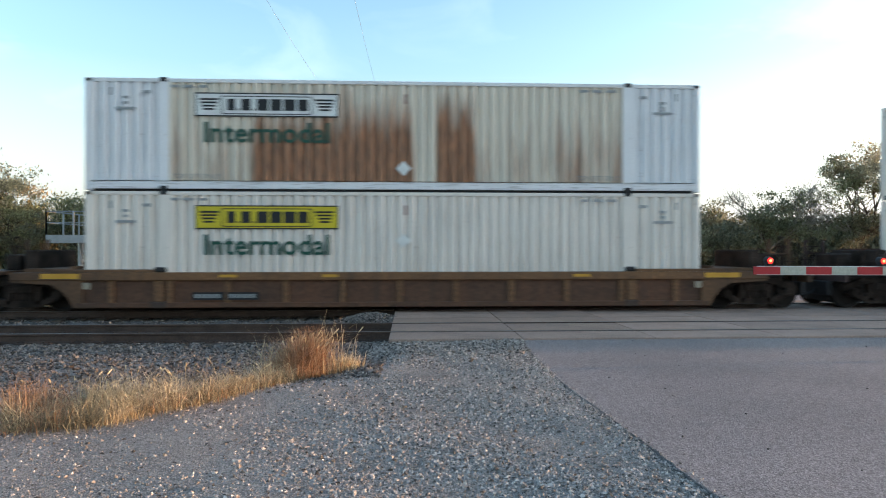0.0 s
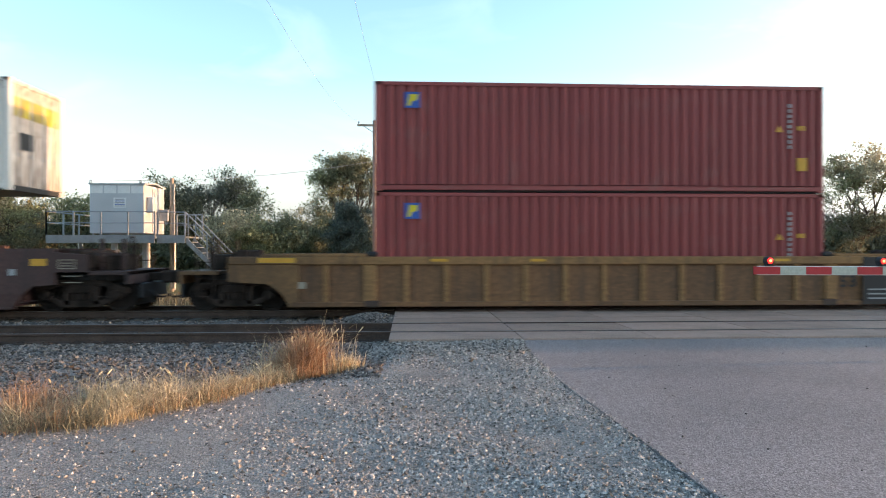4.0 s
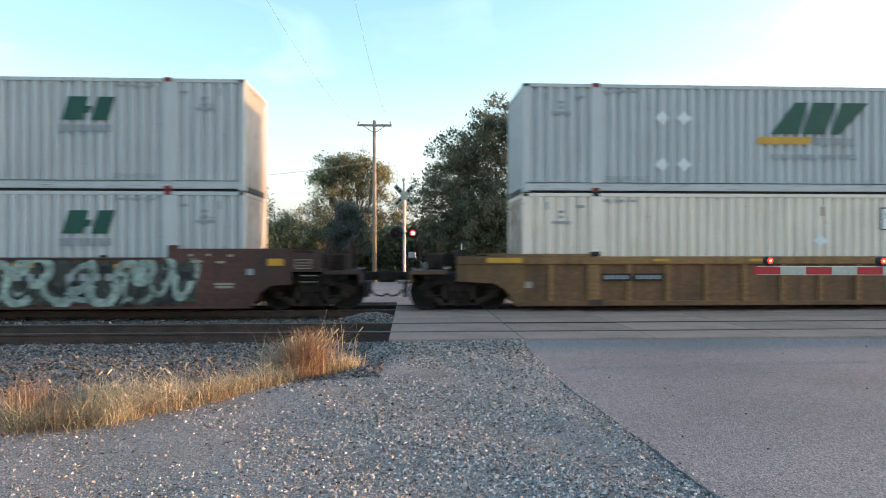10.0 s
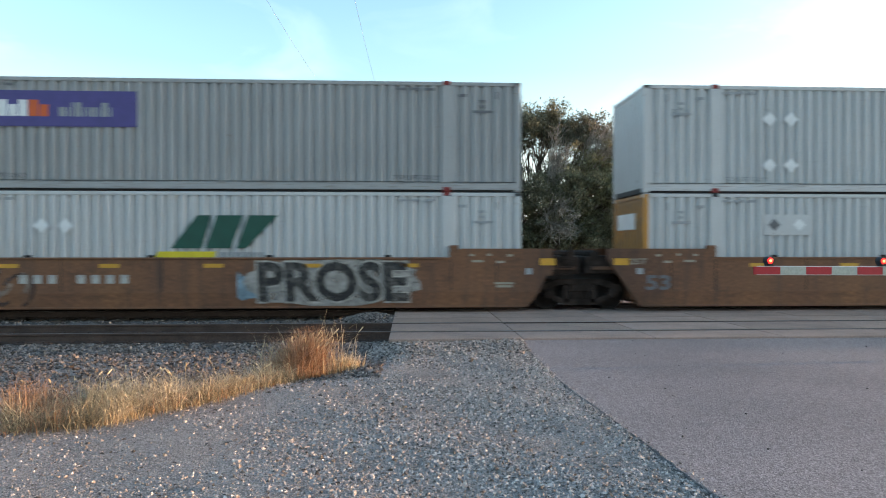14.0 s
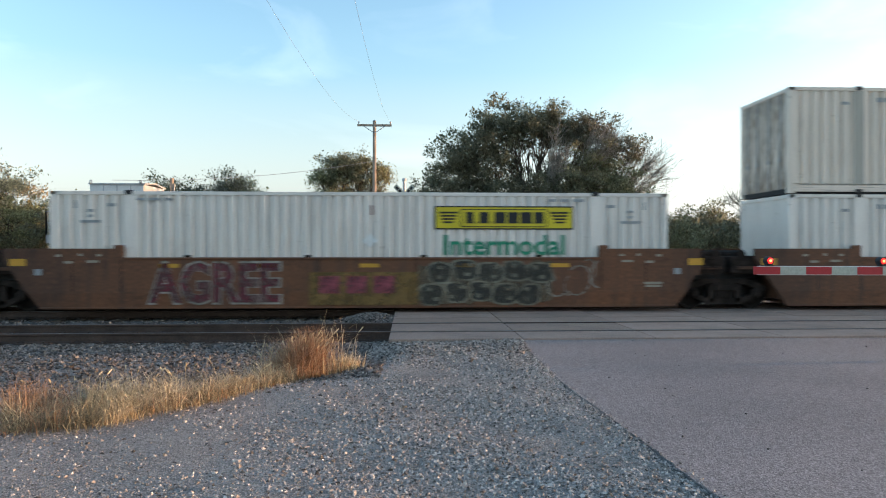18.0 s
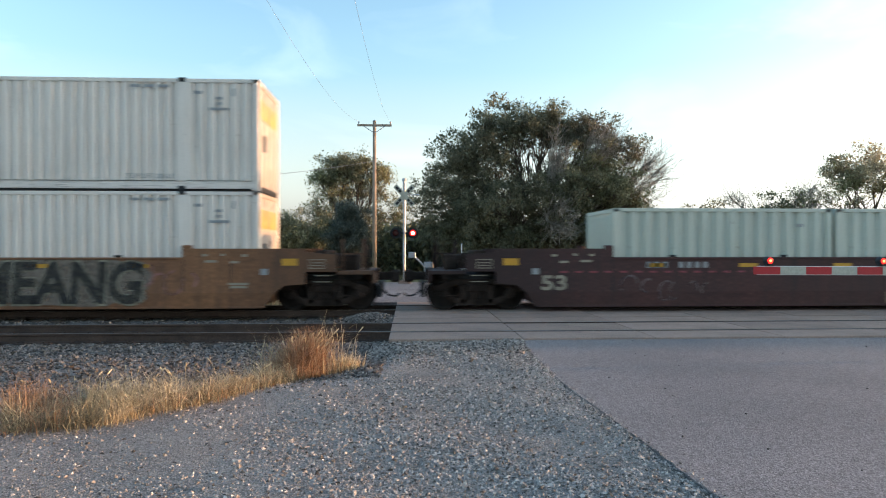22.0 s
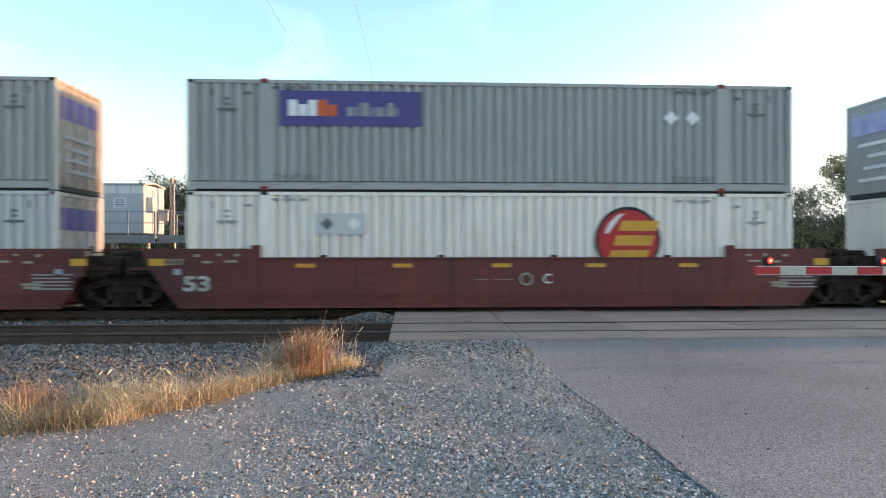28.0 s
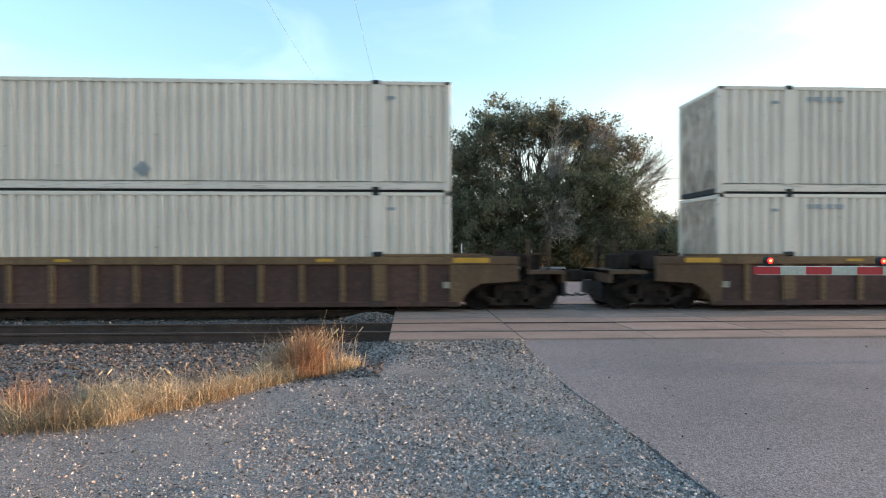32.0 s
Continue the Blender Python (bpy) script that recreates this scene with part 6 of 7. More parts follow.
def end_gear(t, s, m, tall):
    """Platform, grab irons and brake gear over the truck at a coupled end."""
    part("end_platform", lambda: fuse(soft_box(9.4, 11.0, -0.5, 0.5, 0.72, 1.02, 0.02), soft_box(10.1, 11.1, -1.45, 1.45, 0.98, 1.08, 0.01), box(11.02, 11.1, -1.45, 1.45, 0.75, 1.08)), m, t, "end platform over the truck", at=pose(0, 0, 0, 0, 0, 0 if s > 0 else 180), key="endplat")
    for y in (-1.42, 1.42):
        part("end_ladder", lambda: fuse(box(-0.22, -0.185, -0.02, 0.02, 0.4, 1.82), box(0.185, 0.22, -0.02, 0.02, 0.4, 1.62), *[box(-0.19, 0.19, -0.012, 0.012, z, z + 0.022) for z in (0.42, 0.74, 1.3)]), M_TRUCK, t, at=pose(s * 10.42, y, 0), key="ladder")
    part("end_posts", lambda: fuse(box(10.16, 10.24, -0.95, -0.87, 1.08, 1.92), box(10.72, 10.8, -0.95, -0.87, 1.08, 1.92), box(10.24, 10.72, -0.93, -0.9, 1.5, 1.54)), m, t, "upright posts on the end platform", at=pose(0, 0, 0, 0, 0, 0 if s > 0 else 180), key="endposts")
    part("brake_gear", lambda: fuse(rod((10.0, -1.1, 1.35), (10.0, 0.2, 1.35), 0.19, 0.19, 10), soft_box(10.2, 10.6, -0.7, 0.4, 1.08, 1.5, 0.03), soft_box(9.5, 9.8, -1.2, 0.9, 1.08, 1.62, 0.03), rod((10.85, -0.5, 1.05), (10.85, -0.5, 1.75), 0.05, 0.05, 8), tube([(10.8, -0.5 + 0.27 * math.cos(a), 1.72 + 0.27 * math.sin(a)) for a in np.linspace(0, 6.283, 17)], 0.022, 5), box(10.79, 10.81, -0.76, -0.24, 1.705, 1.735), box(10.79, 10.81, -0.515, -0.485, 1.46, 1.98)), M_TRUCK, t, "brake cylinder, reservoir and hand wheel", at=pose(0, 0, 0, 0, 0, 0 if s > 0 else 180), key="brakegear")


def plate_car(ends, m, label, top=1.43, group="well cars", number=None):
    """A well car with smooth side plates. ends: 'c' coupled or 'a' articulated, for the -x and +x end."""
    t = thing("well_car", label, "rail car", group)
    rise = 1.66

    def half(e, right):
        """The lower edge of the plate at one end, from the middle outwards; the joint's two ends differ."""
        if e == "c":
            return [(8.52, 0.52), (8.75, 0.7), (9.3, 0.74), (9.3, 1.06), (10.1, 1.06), (10.1, 1.5), (9.3, 1.56), (9.3, rise)]
        return [(8.52, 0.52), (8.72, 0.95), (8.88, 0.95), (8.88, rise)] if right else [(8.52, 0.52), (9.12, 1.38), (9.12, rise)]

    def upper(el, er):
        pts = half(er, True) + [(6.45, rise), (6.15, top), (-6.15, top), (-6.45, rise)] + [(-x, z) for x, z in half(el, False)[::-1]]
        return prism(pts, -1.5, -1.38)

    def lower():
        lo = [(-8.25, 0.16), (8.25, 0.16), (8.52, 0.52), (-8.52, 0.52)]
        v = [(x, -1.5 if z > 0.4 else -1.455, z) for x, z in lo] + [(x, -1.38 if z > 0.4 else -1.335, z) for x, z in lo]
        return v, [(0, 1, 2, 3), (7, 6, 5, 4), (0, 4, 5, 1), (1, 5, 6, 2), (3, 7, 4, 0)]
    for s in (-1, 1):
        el, er = ends if s < 0 else ends[::-1]
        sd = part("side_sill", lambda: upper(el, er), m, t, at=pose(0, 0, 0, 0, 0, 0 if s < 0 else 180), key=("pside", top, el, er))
        part("lower_plate", lower, m, sd, key="plower")
        part("sill_lip", lambda: soft_box(-6.1, 6.1, -1.53, -1.36, top - 0.05, top + 0.003, 0.01), m, sd, key=("plip", top))
        part("toe_angle", lambda: box(-8.24, 8.24, -1.48, -1.3, 0.12, 0.165), m, sd, key="ptoe")
    part("well_floor", lambda: fuse(box(-8.2, 8.2, -1.3, 1.3, 0.17, 0.24), *[box(x - 0.12, x + 0.12, -1.33, 1.33, 0.13, 0.17) for x in np.linspace(-7.5, 7.5, 9)]), m, t, key="wfloor")
    for s in (-1, 1):
        part("bulkhead", lambda: fuse(box(8.35, 8.43, -1.36, 1.36, 0.3, 1.2), box(8.43, 9.5, -1.36, 1.36, 1.1, 1.18)), m, t, at=pose(0, 0, 0, 0, 0, 0 if s > 0 else 180), key="bulk")
        part("guide_ledge", lambda: fuse(box(6.5, 9.0, -1.36, -1.2, 1.6, 1.64), box(6.5, 9.0, 1.2, 1.36, 1.6, 1.64)), m, t, at=pose(0, 0, 0, 0, 0, 0 if s > 0 else 180), key="ledge")
        for y in (-1.41, 1.41):
            part("container_guide", lambda: fuse(soft_box(-0.12, 0.12, -0.06, 0.06, 1.42, 1.75, 0.02)), m, t, at=pose(s * 6.28, y, 0), key="cguide")
    finish_car(t, ends, m)
    side_marks(t, ends, M_DULL if number is None else number)
    return t


def finish_car(t, ends, m):
    truck(t, -9.75)
    if ends[1] == "c":
        truck(t, 9.75)
    for e, s in zip(ends, (-1, 1)):
        if e == "c":
            coupler(t, s, m)
            end_gear(t, s, m, True)
        else:
            part("articulation", lambda: fuse(soft_box(8.4, 9.72, -0.45, 0.45, 0.72, 1.05, 0.02), soft_box(9.3, 9.73, -0.7, 0.7, 1.05, 1.22, 0.02), soft_box(8.75, 9.66, -1.28, 1.28, 0.98, 1.46, 0.03), rod((9.4, -1.3, 1.5), (9.4, 1.3, 1.5), 0.12, 0.12, 10), box(9.0, 9.04, -1.46, -1.42, 0.85, 1.72), box(9.36, 9.4, -1.46, -1.42, 0.85, 1.72), *[box(9.04, 9.36, -1.455, -1.43, z, z + 0.03) for z in (0.95, 1.15, 1.35, 1.55)]), M_TRUCK, t, "articulated joint and ladder over the shared truck", at=pose(0, 0, 0, 0, 0, 0 if s > 0 else 180), key="artic")


SIDE = -1.502


def side_plate(t, x0, x1, z0, z1, m, name, label="", y=SIDE):
    return plate(x0, x1, z0, z1, y, m, t, name, label, d=0.005)


def side_marks(t, ends, number=True):
    for x in (-5.0, -2.5, 0.1, 2.6, 5.1):
        side_plate(t, x - 0.25, x + 0.25, 1.17, 1.27, M_YSAFE, "reflector_strip", "yellow reflective strip")
    for s, e in zip((-1, 1), ends):
        x = s * (8.9 if e == "c" else 8.75)
        side_plate(t, x - 0.2, x + 0.2, 1.22, 1.4, M_YSAFE, "end_plate", "yellow end plate")
        side_plate(t, s * 8.25 - 0.09, s * 8.25 + 0.09, 0.98, 1.14, M_GREYT, "route_card", "small pale card")
    for x in (-4.55, -1.5, 1.5, 4.55):
        part("sill_lug", lambda: soft_box(-0.09, 0.09, -0.04, 0.04, 0, 0.06, 0.015), t.children[0].material_slots[0].material, t, at=pose(x, -1.44, 1.435), key="lug")
    for s in (-1, 1):
        for x, wd, z in ((6.75, 0.12, 1.46), (7.2, 0.1, 1.47), (7.75, 0.14, 1.45), (6.9, 0.3, 1.3), (7.5, 0.22, 1.28), (7.6, 0.5, 0.72), (7.6, 0.42, 0.64)):
            if s < 0 and z < 1:
                continue
            side_plate(t, s * x - wd / 2, s * x + wd / 2, z, z + 0.06, M_DULL, "stencil_mark")
    for x in (-7.4, -6.2, -3.7, -1.2, 1.3, 3.8, 6.2, 7.4):
        part("weld_seam", lambda: box(-0.012, 0.012, -0.004, 0, 0.56, 1.38), t.children[0].material_slots[0].material, t, at=pose(x, -1.4995, 0), key="seam")
    for s, e in zip((-1, 1), ends):
        if e == "c":
            part("stencil_box", lambda: fuse(*[box(a, b, -0.004, 0, c, d) for a, b, c, d in ((0, 0.42, 0, 0.02), (0, 0.42, 0.22, 0.24), (0, 0.02, 0.02, 0.22), (0.4, 0.42, 0.02, 0.22), (0.06, 0.36, 0.07, 0.09), (0.06, 0.36, 0.14, 0.16))]), M_DULL, t, "pale outlined stencil box", at=pose(s * 9.6 - 0.21, SIDE, 1.14), key="stencilbox")
            for k in range(2):
                part("grab_iron", lambda: tube([(-0.2, 0, 0), (-0.2, -0.06, 0), (0.2, -0.06, 0), (0.2, 0, 0)], 0.012, 5), M_DULL, t, at=pose(s * 9.75, -1.5, 0.84 + 0.12 * k if k else 0.8), key="grab")
    if number:
        word("53", -8.1, 0.56, 0.68, 0.4, SIDE - 0.004, number, t, "lettering", 0.03)


def rib_car(ends, m, label, top=1.45, panel=None, dark_ends=False, group="well cars", chord=None, number_at=None, pitch=15):
    """A well car with ribbed sides between a top and a bottom chord."""
    t = thing("well_car", label, "rail car", group)
    # on the ochre cars the darker panel paint stands for shade between ribs
    pm = panel or m
    reach = {-1: 9.05 if ends[0] == "a" else 9.85, 1: 9.05 if ends[1] == "a" else 9.85}
    cm = chord or m
    for s in (-1, 1):
        turn = pose(0, 0, 0, 0, 0, 0 if s < 0 else 180)
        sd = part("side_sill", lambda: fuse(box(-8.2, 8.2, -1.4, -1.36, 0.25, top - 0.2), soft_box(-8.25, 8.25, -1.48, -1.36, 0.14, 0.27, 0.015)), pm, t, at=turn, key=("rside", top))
        xa, xb = (reach[-1], reach[1]) if s < 0 else (reach[1], reach[-1])
        part("top_chord", lambda: soft_box(-xa, xb, -1.5, -1.3, top - 0.21, top, 0.02), cm, t, at=turn, key=("rchord", top, xa, xb))
        for x in np.linspace(-7.35, 7.35, pitch):
            part("rib", lambda: soft_box(-0.07, 0.07, -1.475, -1.39, 0.26, top - 0.2, 0.012), cm, sd, at=pose(x, 0, 0), key=("rib", top))
        for e in (-1, 1):
            ex = xb if e > 0 else xa
            arch = [(8.05, 0.14), (8.28, 0.14), (8.42, 0.4), (8.6, 0.6), (8.85, 0.74), (ex, 0.8), (ex, top - 0.2), (8.05, top - 0.2)]
            part("end_panel", lambda: prism(arch if e > 0 else [(-a, b) for a, b in arch][::-1], -1.47, -1.35), m, t, at=turn, key=("arch", top, e, ex))
            part("ledge", lambda: soft_box(6.3, 9.0, -1.44, -1.2, top + 0.004, top + 0.07, 0.01) if e > 0 else soft_box(-9.0, -6.3, -1.44, -1.2, top + 0.004, top + 0.07, 0.01), cm, t, at=turn, key=("rledge", top, e))
            part("container_guide", lambda: soft_box(-0.14, 0.14, -0.06, 0.06, top, top + 0.13, 0.03), M_BLACK, t, at=pose(e * 6.15, s * 1.36, 0), key=("rguide", top))
    part("well_floor", lambda: fuse(box(-8.2, 8.2, -1.3, 1.3, 0.17, 0.24), *[box(x - 0.12, x + 0.12, -1.33, 1.33, 0.13, 0.17) for x in np.linspace(-7.5, 7.5, 9)]), m, t, key="wfloor")
    for s in (-1, 1):
        part("bulkhead", lambda: fuse(box(8.35, 8.43, -1.3, 1.3, 0.3, 1.2), box(8.43, 9.6, -1.3, 1.3, 1.06, 1.14)), m, t, at=pose(0, 0, 0, 0, 0, 0 if s > 0 else 180), key="rbulk")
    finish_car(t, ends, m)
    for s, e in zip((-1, 1), ends):
        if dark_ends and e == "a":
            plate(s * 7.55 - 0.5, s * 7.55 + 0.5, 0.16, top - 0.02, -1.508, M_BLACK, t, "stencil_plate", "black stencil plate", d=0.005)
            for k in range(3):
                plate(s * 7.55 - 0.35, s * 7.55 + 0.3, 0.3 + 0.12 * k, 0.34 + 0.12 * k, -1.514, M_GREYT, t, "print_bar", d=0.003)
    for s, e in zip((-1, 1), ends):
        if e == "a":
            part("joint_post", lambda: fuse(soft_box(8.3, 8.72, -1.45, -1.15, top, 1.76, 0.03), soft_box(9.0, 9.34, -1.4, -1.0, 0.92, 1.6, 0.03), soft_box(8.3, 9.3, -1.38, -1.1, 1.3, 1.48, 0.02)), cm, t, "stepped post beside the joint", at=pose(0, 0, 0, 0, 0, 0 if s > 0 else 180) if s > 0 else pose(0, 0, 0) @ Matrix.Scale(-1, 4, (1, 0, 0)), key="jointpost")
    for x, w in ((-8.6, 0.95), (-4.4, 0.45), (-1.8, 0.4), (4.8, 0.45), (8.6, 0.95)):
        plate(x - w / 2, x + w / 2, top - (0.16 if w > 0.5 else 0.13), top - (0.03 if w > 0.5 else 0.06), -1.502, M_YSAFE, t, "reflector_strip", "yellow reflective strip", d=0.005)
    for s in (-1, 1):
        part("end_card", lambda: box(-0.09, 0.09, -0.004, 0, 0, 0.17), M_DULL, t, "small pale card", at=pose(s * 7.95, -1.472, 0.62), key="endcard")
        part("foot_pad", lambda: soft_box(-0.2, 0.2, -1.5, -1.36, 0.13, 0.3, 0.02), M_RAILSIDE, t, "rust-red foot of the post", at=pose(s * 6.15, 0, 0), key="footpad")
        part("wide_post", lambda: soft_box(-0.12, 0.12, -1.485, -1.4, 0.3, top - 0.215, 0.02), cm, t, "wide post under the lifting point", at=pose(s * 6.15, 0, 0), key=("widepost", top))
    if dark_ends:
        word("53", 6.42, 0.62, 0.46, 0.32, -1.482, M_BLACK, t, "lettering", 0.02)
        if ends[0] == "a":
            word("125T", -7.98, 0.36, 0.86, 0.32, -1.516, M_STENC, t, "lettering", 0.01)
    if number_at:
        nx, nz = number_at
        for k in range(2):
            plate(nx + 0.88 * k, nx + 0.8 + 0.88 * k, nz, nz + 0.2, -1.482, M_BLACK, t, "stencil_plate", "dark number panel", d=0.003)
            bars_at(t, nx + 0.06 + 0.88 * k, nx + 0.74 + 0.88 * k, nz + 0.05, 0.1, M_GREYT, -1.486)
    return t


def bars_at(t, x0, x1, z, h, m, y, n=5):
    w = (x1 - x0) / n
    for i in range(n):
        plate(x0 + i * w, x0 + (i + 0.7) * w, z, z + h, y, m, t, "print_bar", d=0.003)


SPRAY = {}


def spray(col):
    if col not in SPRAY:
        m = SPRAY[col] = mat("spray_paint", col, 0.6, 0, 0.2, 1.5, 12, 0.0, col2=tuple(c * 0.6 for c in col))
        n, l = m.node_tree.nodes, m.node_tree.links
        nz = n.new("ShaderNodeTexNoise")
        nz.inputs["Scale"].default_value, nz.inputs["Detail"].default_value, nz.inputs["Roughness"].default_value = 3.2, 8, 0.7
        l.new(n["Texture Coordinate"].outputs["Object"], nz.inputs[0])
        mr = n.new("ShaderNodeMapRange")
        mr.inputs[1].default_value, mr.inputs[2].default_value, mr.inputs[3].default_value, mr.inputs[4].default_value = 0.40, 0.64, 0.04, 0.6
        l.new(nz.outputs[0], mr.inputs[0])
        tr, ms = n.new("ShaderNodeBsdfTransparent"), n.new("ShaderNodeMixShader")
        l.new(mr.outputs[0], ms.inputs[0])
        l.new(n["Principled BSDF"].outputs[0], ms.inputs[1])
        l.new(tr.outputs[0], ms.inputs[2])
        l.new(ms.outputs[0], n["Material Output"].inputs[0])
    return SPRAY[col]


def cloud(t, x0, x1, z0, z1, col, seed):
    """A ragged patch of sprayed paint."""
    g = np.random.default_rng(seed)
    n = max(int((x1 - x0) / 0.22), 6)
    low = [(x0 + (x1 - x0) * i / n, max(z0 + g.uniform(-0.02, 0.12), 0.17)) for i in range(n + 1)]
    high = [(x0 + (x1 - x0) * i / n, min(z1 + g.uniform(-0.16, 0.03), 1.41)) for i in range(n, -1, -1)]
    part("graffiti", prism(low + high, SIDE - 0.0015, SIDE + 0.001), spray(col), t, "patch of sprayed background paint")


def tag(t, text, x0, x1, z0, z1, fill, line=None, bold=0.06, shear=0.0, cloud=None):
    """Sprayed letters with an outline behind them, and a cloud of paint behind both."""
    if cloud:
        g = np.random.default_rng(len(text) * 7 + int(abs(x0) * 10))
        n = 26
        cxm, czm = (x0 + x1) / 2, (z0 + z1) / 2
        pts = [(cxm + (x1 - x0) * (0.54 + g.uniform(-0.05, 0.06)) * math.copysign(abs(math.cos(a)) ** 0.6, math.cos(a)), min(max(czm + (z1 - z0) * (0.54 + g.uniform(-0.08, 0.08)) * math.copysign(abs(math.sin(a)) ** 0.7, math.sin(a)), 0.18), 1.4)) for a in np.linspace(0, 6.283, n, endpoint=False)]
        part("graffiti", prism(pts, SIDE - 0.002, SIDE + 0.001), spray(cloud), t, "sprayed paint cloud")
    if line:
        word(text, x0 - 0.06, z0 - 0.05, x1 - x0 + 0.12, z1 - z0 + 0.1, SIDE - 0.005, spray(line), t, "graffiti", bold + 0.02, shear, "sprayed outline")
    word(text, x0, z0, x1 - x0, z1 - z0, SIDE - 0.009, spray(fill), t, "graffiti", bold, shear, "sprayed block letters")


def number_bars(t, x0, x1, z=0.82, h=0.22, m=None, n=8):
    w = (x1 - x0) / n
    for i in range(n):
        if i != 3:
            side_plate(t, x0 + (i + 0.1) * w, x0 + (i + 0.66) * w, z + 0.02, z + h - 0.02, m or M_STENC, "number_bar")


def car_paint(col, dirt, col2=None):
    """Worn freight-car paint: faded patches, run-down grime, scuffs and rust blooms."""
    m = mat("grimy_car_paint", col, 0.75, 0, 0.25, 0.55, 14, 0.12, 0.004, col2=col2, streak=0.9, streak_col=dirt, per=0.06, mix=0.47)
    n, l = m.node_tree.nodes, m.node_tree.links
    p = n["Principled BSDF"]
    old = p.inputs["Base Color"].links[0].from_socket
    co = n.new("ShaderNodeTexCoord")
    for scale, lo, hi, amount, c in ((2.2, 0.56, 0.74, 0.55, tuple(0.45 * v for v in dirt)), (7.0, 0.6, 0.72, 0.6, (col[0] * 1.5 + 0.03, col[1] * 1.25 + 0.02, col[2] * 1.1 + 0.015))):
        mp = n.new("ShaderNodeMapping")
        mp.inputs["Scale"].default_value = (1.0, 1.0, 1.0) if scale > 5 else (0.55, 1.0, 1.6)
        l.new(co.outputs["Object"], mp.inputs[0])
        nz = n.new("ShaderNodeTexNoise")
        nz.inputs["Scale"].default_value, nz.inputs["Detail"].default_value, nz.inputs["Roughness"].default_value = scale, 9, 0.65
        l.new(mp.outputs[0], nz.inputs[0])
        mr = n.new("ShaderNodeMapRange")
        mr.inputs[1].default_value, mr.inputs[2].default_value, mr.inputs[4].default_value = lo, hi, amount
        l.new(nz.outputs[0], mr.inputs[0])
        mx = n.new("ShaderNodeMix")
        mx.data_type = "RGBA"
        mx.inputs[7].default_value = (*c, 1)
        l.new(mr.outputs[0], mx.inputs[0])
        l.new(old, mx.inputs[6])
        old = mx.outputs[2]
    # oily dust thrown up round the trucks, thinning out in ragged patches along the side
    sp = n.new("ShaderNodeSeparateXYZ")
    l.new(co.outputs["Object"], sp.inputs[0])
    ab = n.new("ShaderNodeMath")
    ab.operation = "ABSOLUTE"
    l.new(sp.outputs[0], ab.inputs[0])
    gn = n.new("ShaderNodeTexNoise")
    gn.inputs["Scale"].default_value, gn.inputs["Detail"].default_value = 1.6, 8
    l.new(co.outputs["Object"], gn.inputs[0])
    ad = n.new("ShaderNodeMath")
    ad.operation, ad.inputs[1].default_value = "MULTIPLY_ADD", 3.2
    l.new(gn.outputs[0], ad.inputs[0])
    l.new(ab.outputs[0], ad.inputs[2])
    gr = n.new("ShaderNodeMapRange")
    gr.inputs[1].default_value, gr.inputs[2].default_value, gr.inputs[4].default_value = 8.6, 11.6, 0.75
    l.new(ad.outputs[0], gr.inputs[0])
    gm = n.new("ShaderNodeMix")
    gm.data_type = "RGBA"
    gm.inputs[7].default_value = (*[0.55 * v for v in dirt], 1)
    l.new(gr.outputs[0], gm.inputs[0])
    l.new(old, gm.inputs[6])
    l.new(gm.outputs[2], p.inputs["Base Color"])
    return m


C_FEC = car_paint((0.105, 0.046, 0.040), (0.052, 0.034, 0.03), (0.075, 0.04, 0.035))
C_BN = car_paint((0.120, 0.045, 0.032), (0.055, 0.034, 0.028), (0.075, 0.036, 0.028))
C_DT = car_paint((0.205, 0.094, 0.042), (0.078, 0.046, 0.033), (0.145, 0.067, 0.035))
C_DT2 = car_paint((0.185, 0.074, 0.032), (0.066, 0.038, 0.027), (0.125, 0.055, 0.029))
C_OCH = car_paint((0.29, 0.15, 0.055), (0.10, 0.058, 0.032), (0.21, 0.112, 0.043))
# panel paint, darkened for shade between the ribs; also one car's own ochre
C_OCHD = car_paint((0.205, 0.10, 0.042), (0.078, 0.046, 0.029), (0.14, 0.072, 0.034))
# panel paint of that car, darkened for the shade between its ribs
C_RUST_SHADE = car_paint((0.115, 0.05, 0.026), (0.06, 0.036, 0.024), (0.085, 0.042, 0.024))
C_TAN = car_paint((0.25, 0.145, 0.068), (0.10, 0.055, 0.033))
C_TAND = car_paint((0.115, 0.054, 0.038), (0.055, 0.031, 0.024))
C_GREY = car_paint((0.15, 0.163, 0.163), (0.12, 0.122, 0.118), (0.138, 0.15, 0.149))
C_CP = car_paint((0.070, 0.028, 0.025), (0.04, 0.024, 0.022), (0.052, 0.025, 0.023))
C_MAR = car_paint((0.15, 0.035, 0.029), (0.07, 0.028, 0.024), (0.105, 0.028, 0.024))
M_STENC = mat("worn_white_stencil", (0.46, 0.44, 0.40), 0.7, 0, 0.2, 3, 30, 0.0)
M_DULL = mat("dull_stencil", (0.33, 0.29, 0.22), 0.7, 0, 0.15, 3, 30, 0.0)

LOWER_Z, UPPER_Z = 0.245, 3.168


def put(t, at, z):
    TRAIN.append((t, at, z))
    t.matrix_basis = pose(at, FAR_TRACK, z)


def load(at, lower=(), upper=None):
    for dx, f in lower:
        put(f(), at + dx, LOWER_Z)
    if upper:
        put(upper(), at, UPPER_Z)


def RUSTY():
    return jbh(-3.45, "outline", mid=P_STAINA, p=P_COOL, cards=(0.6,))()


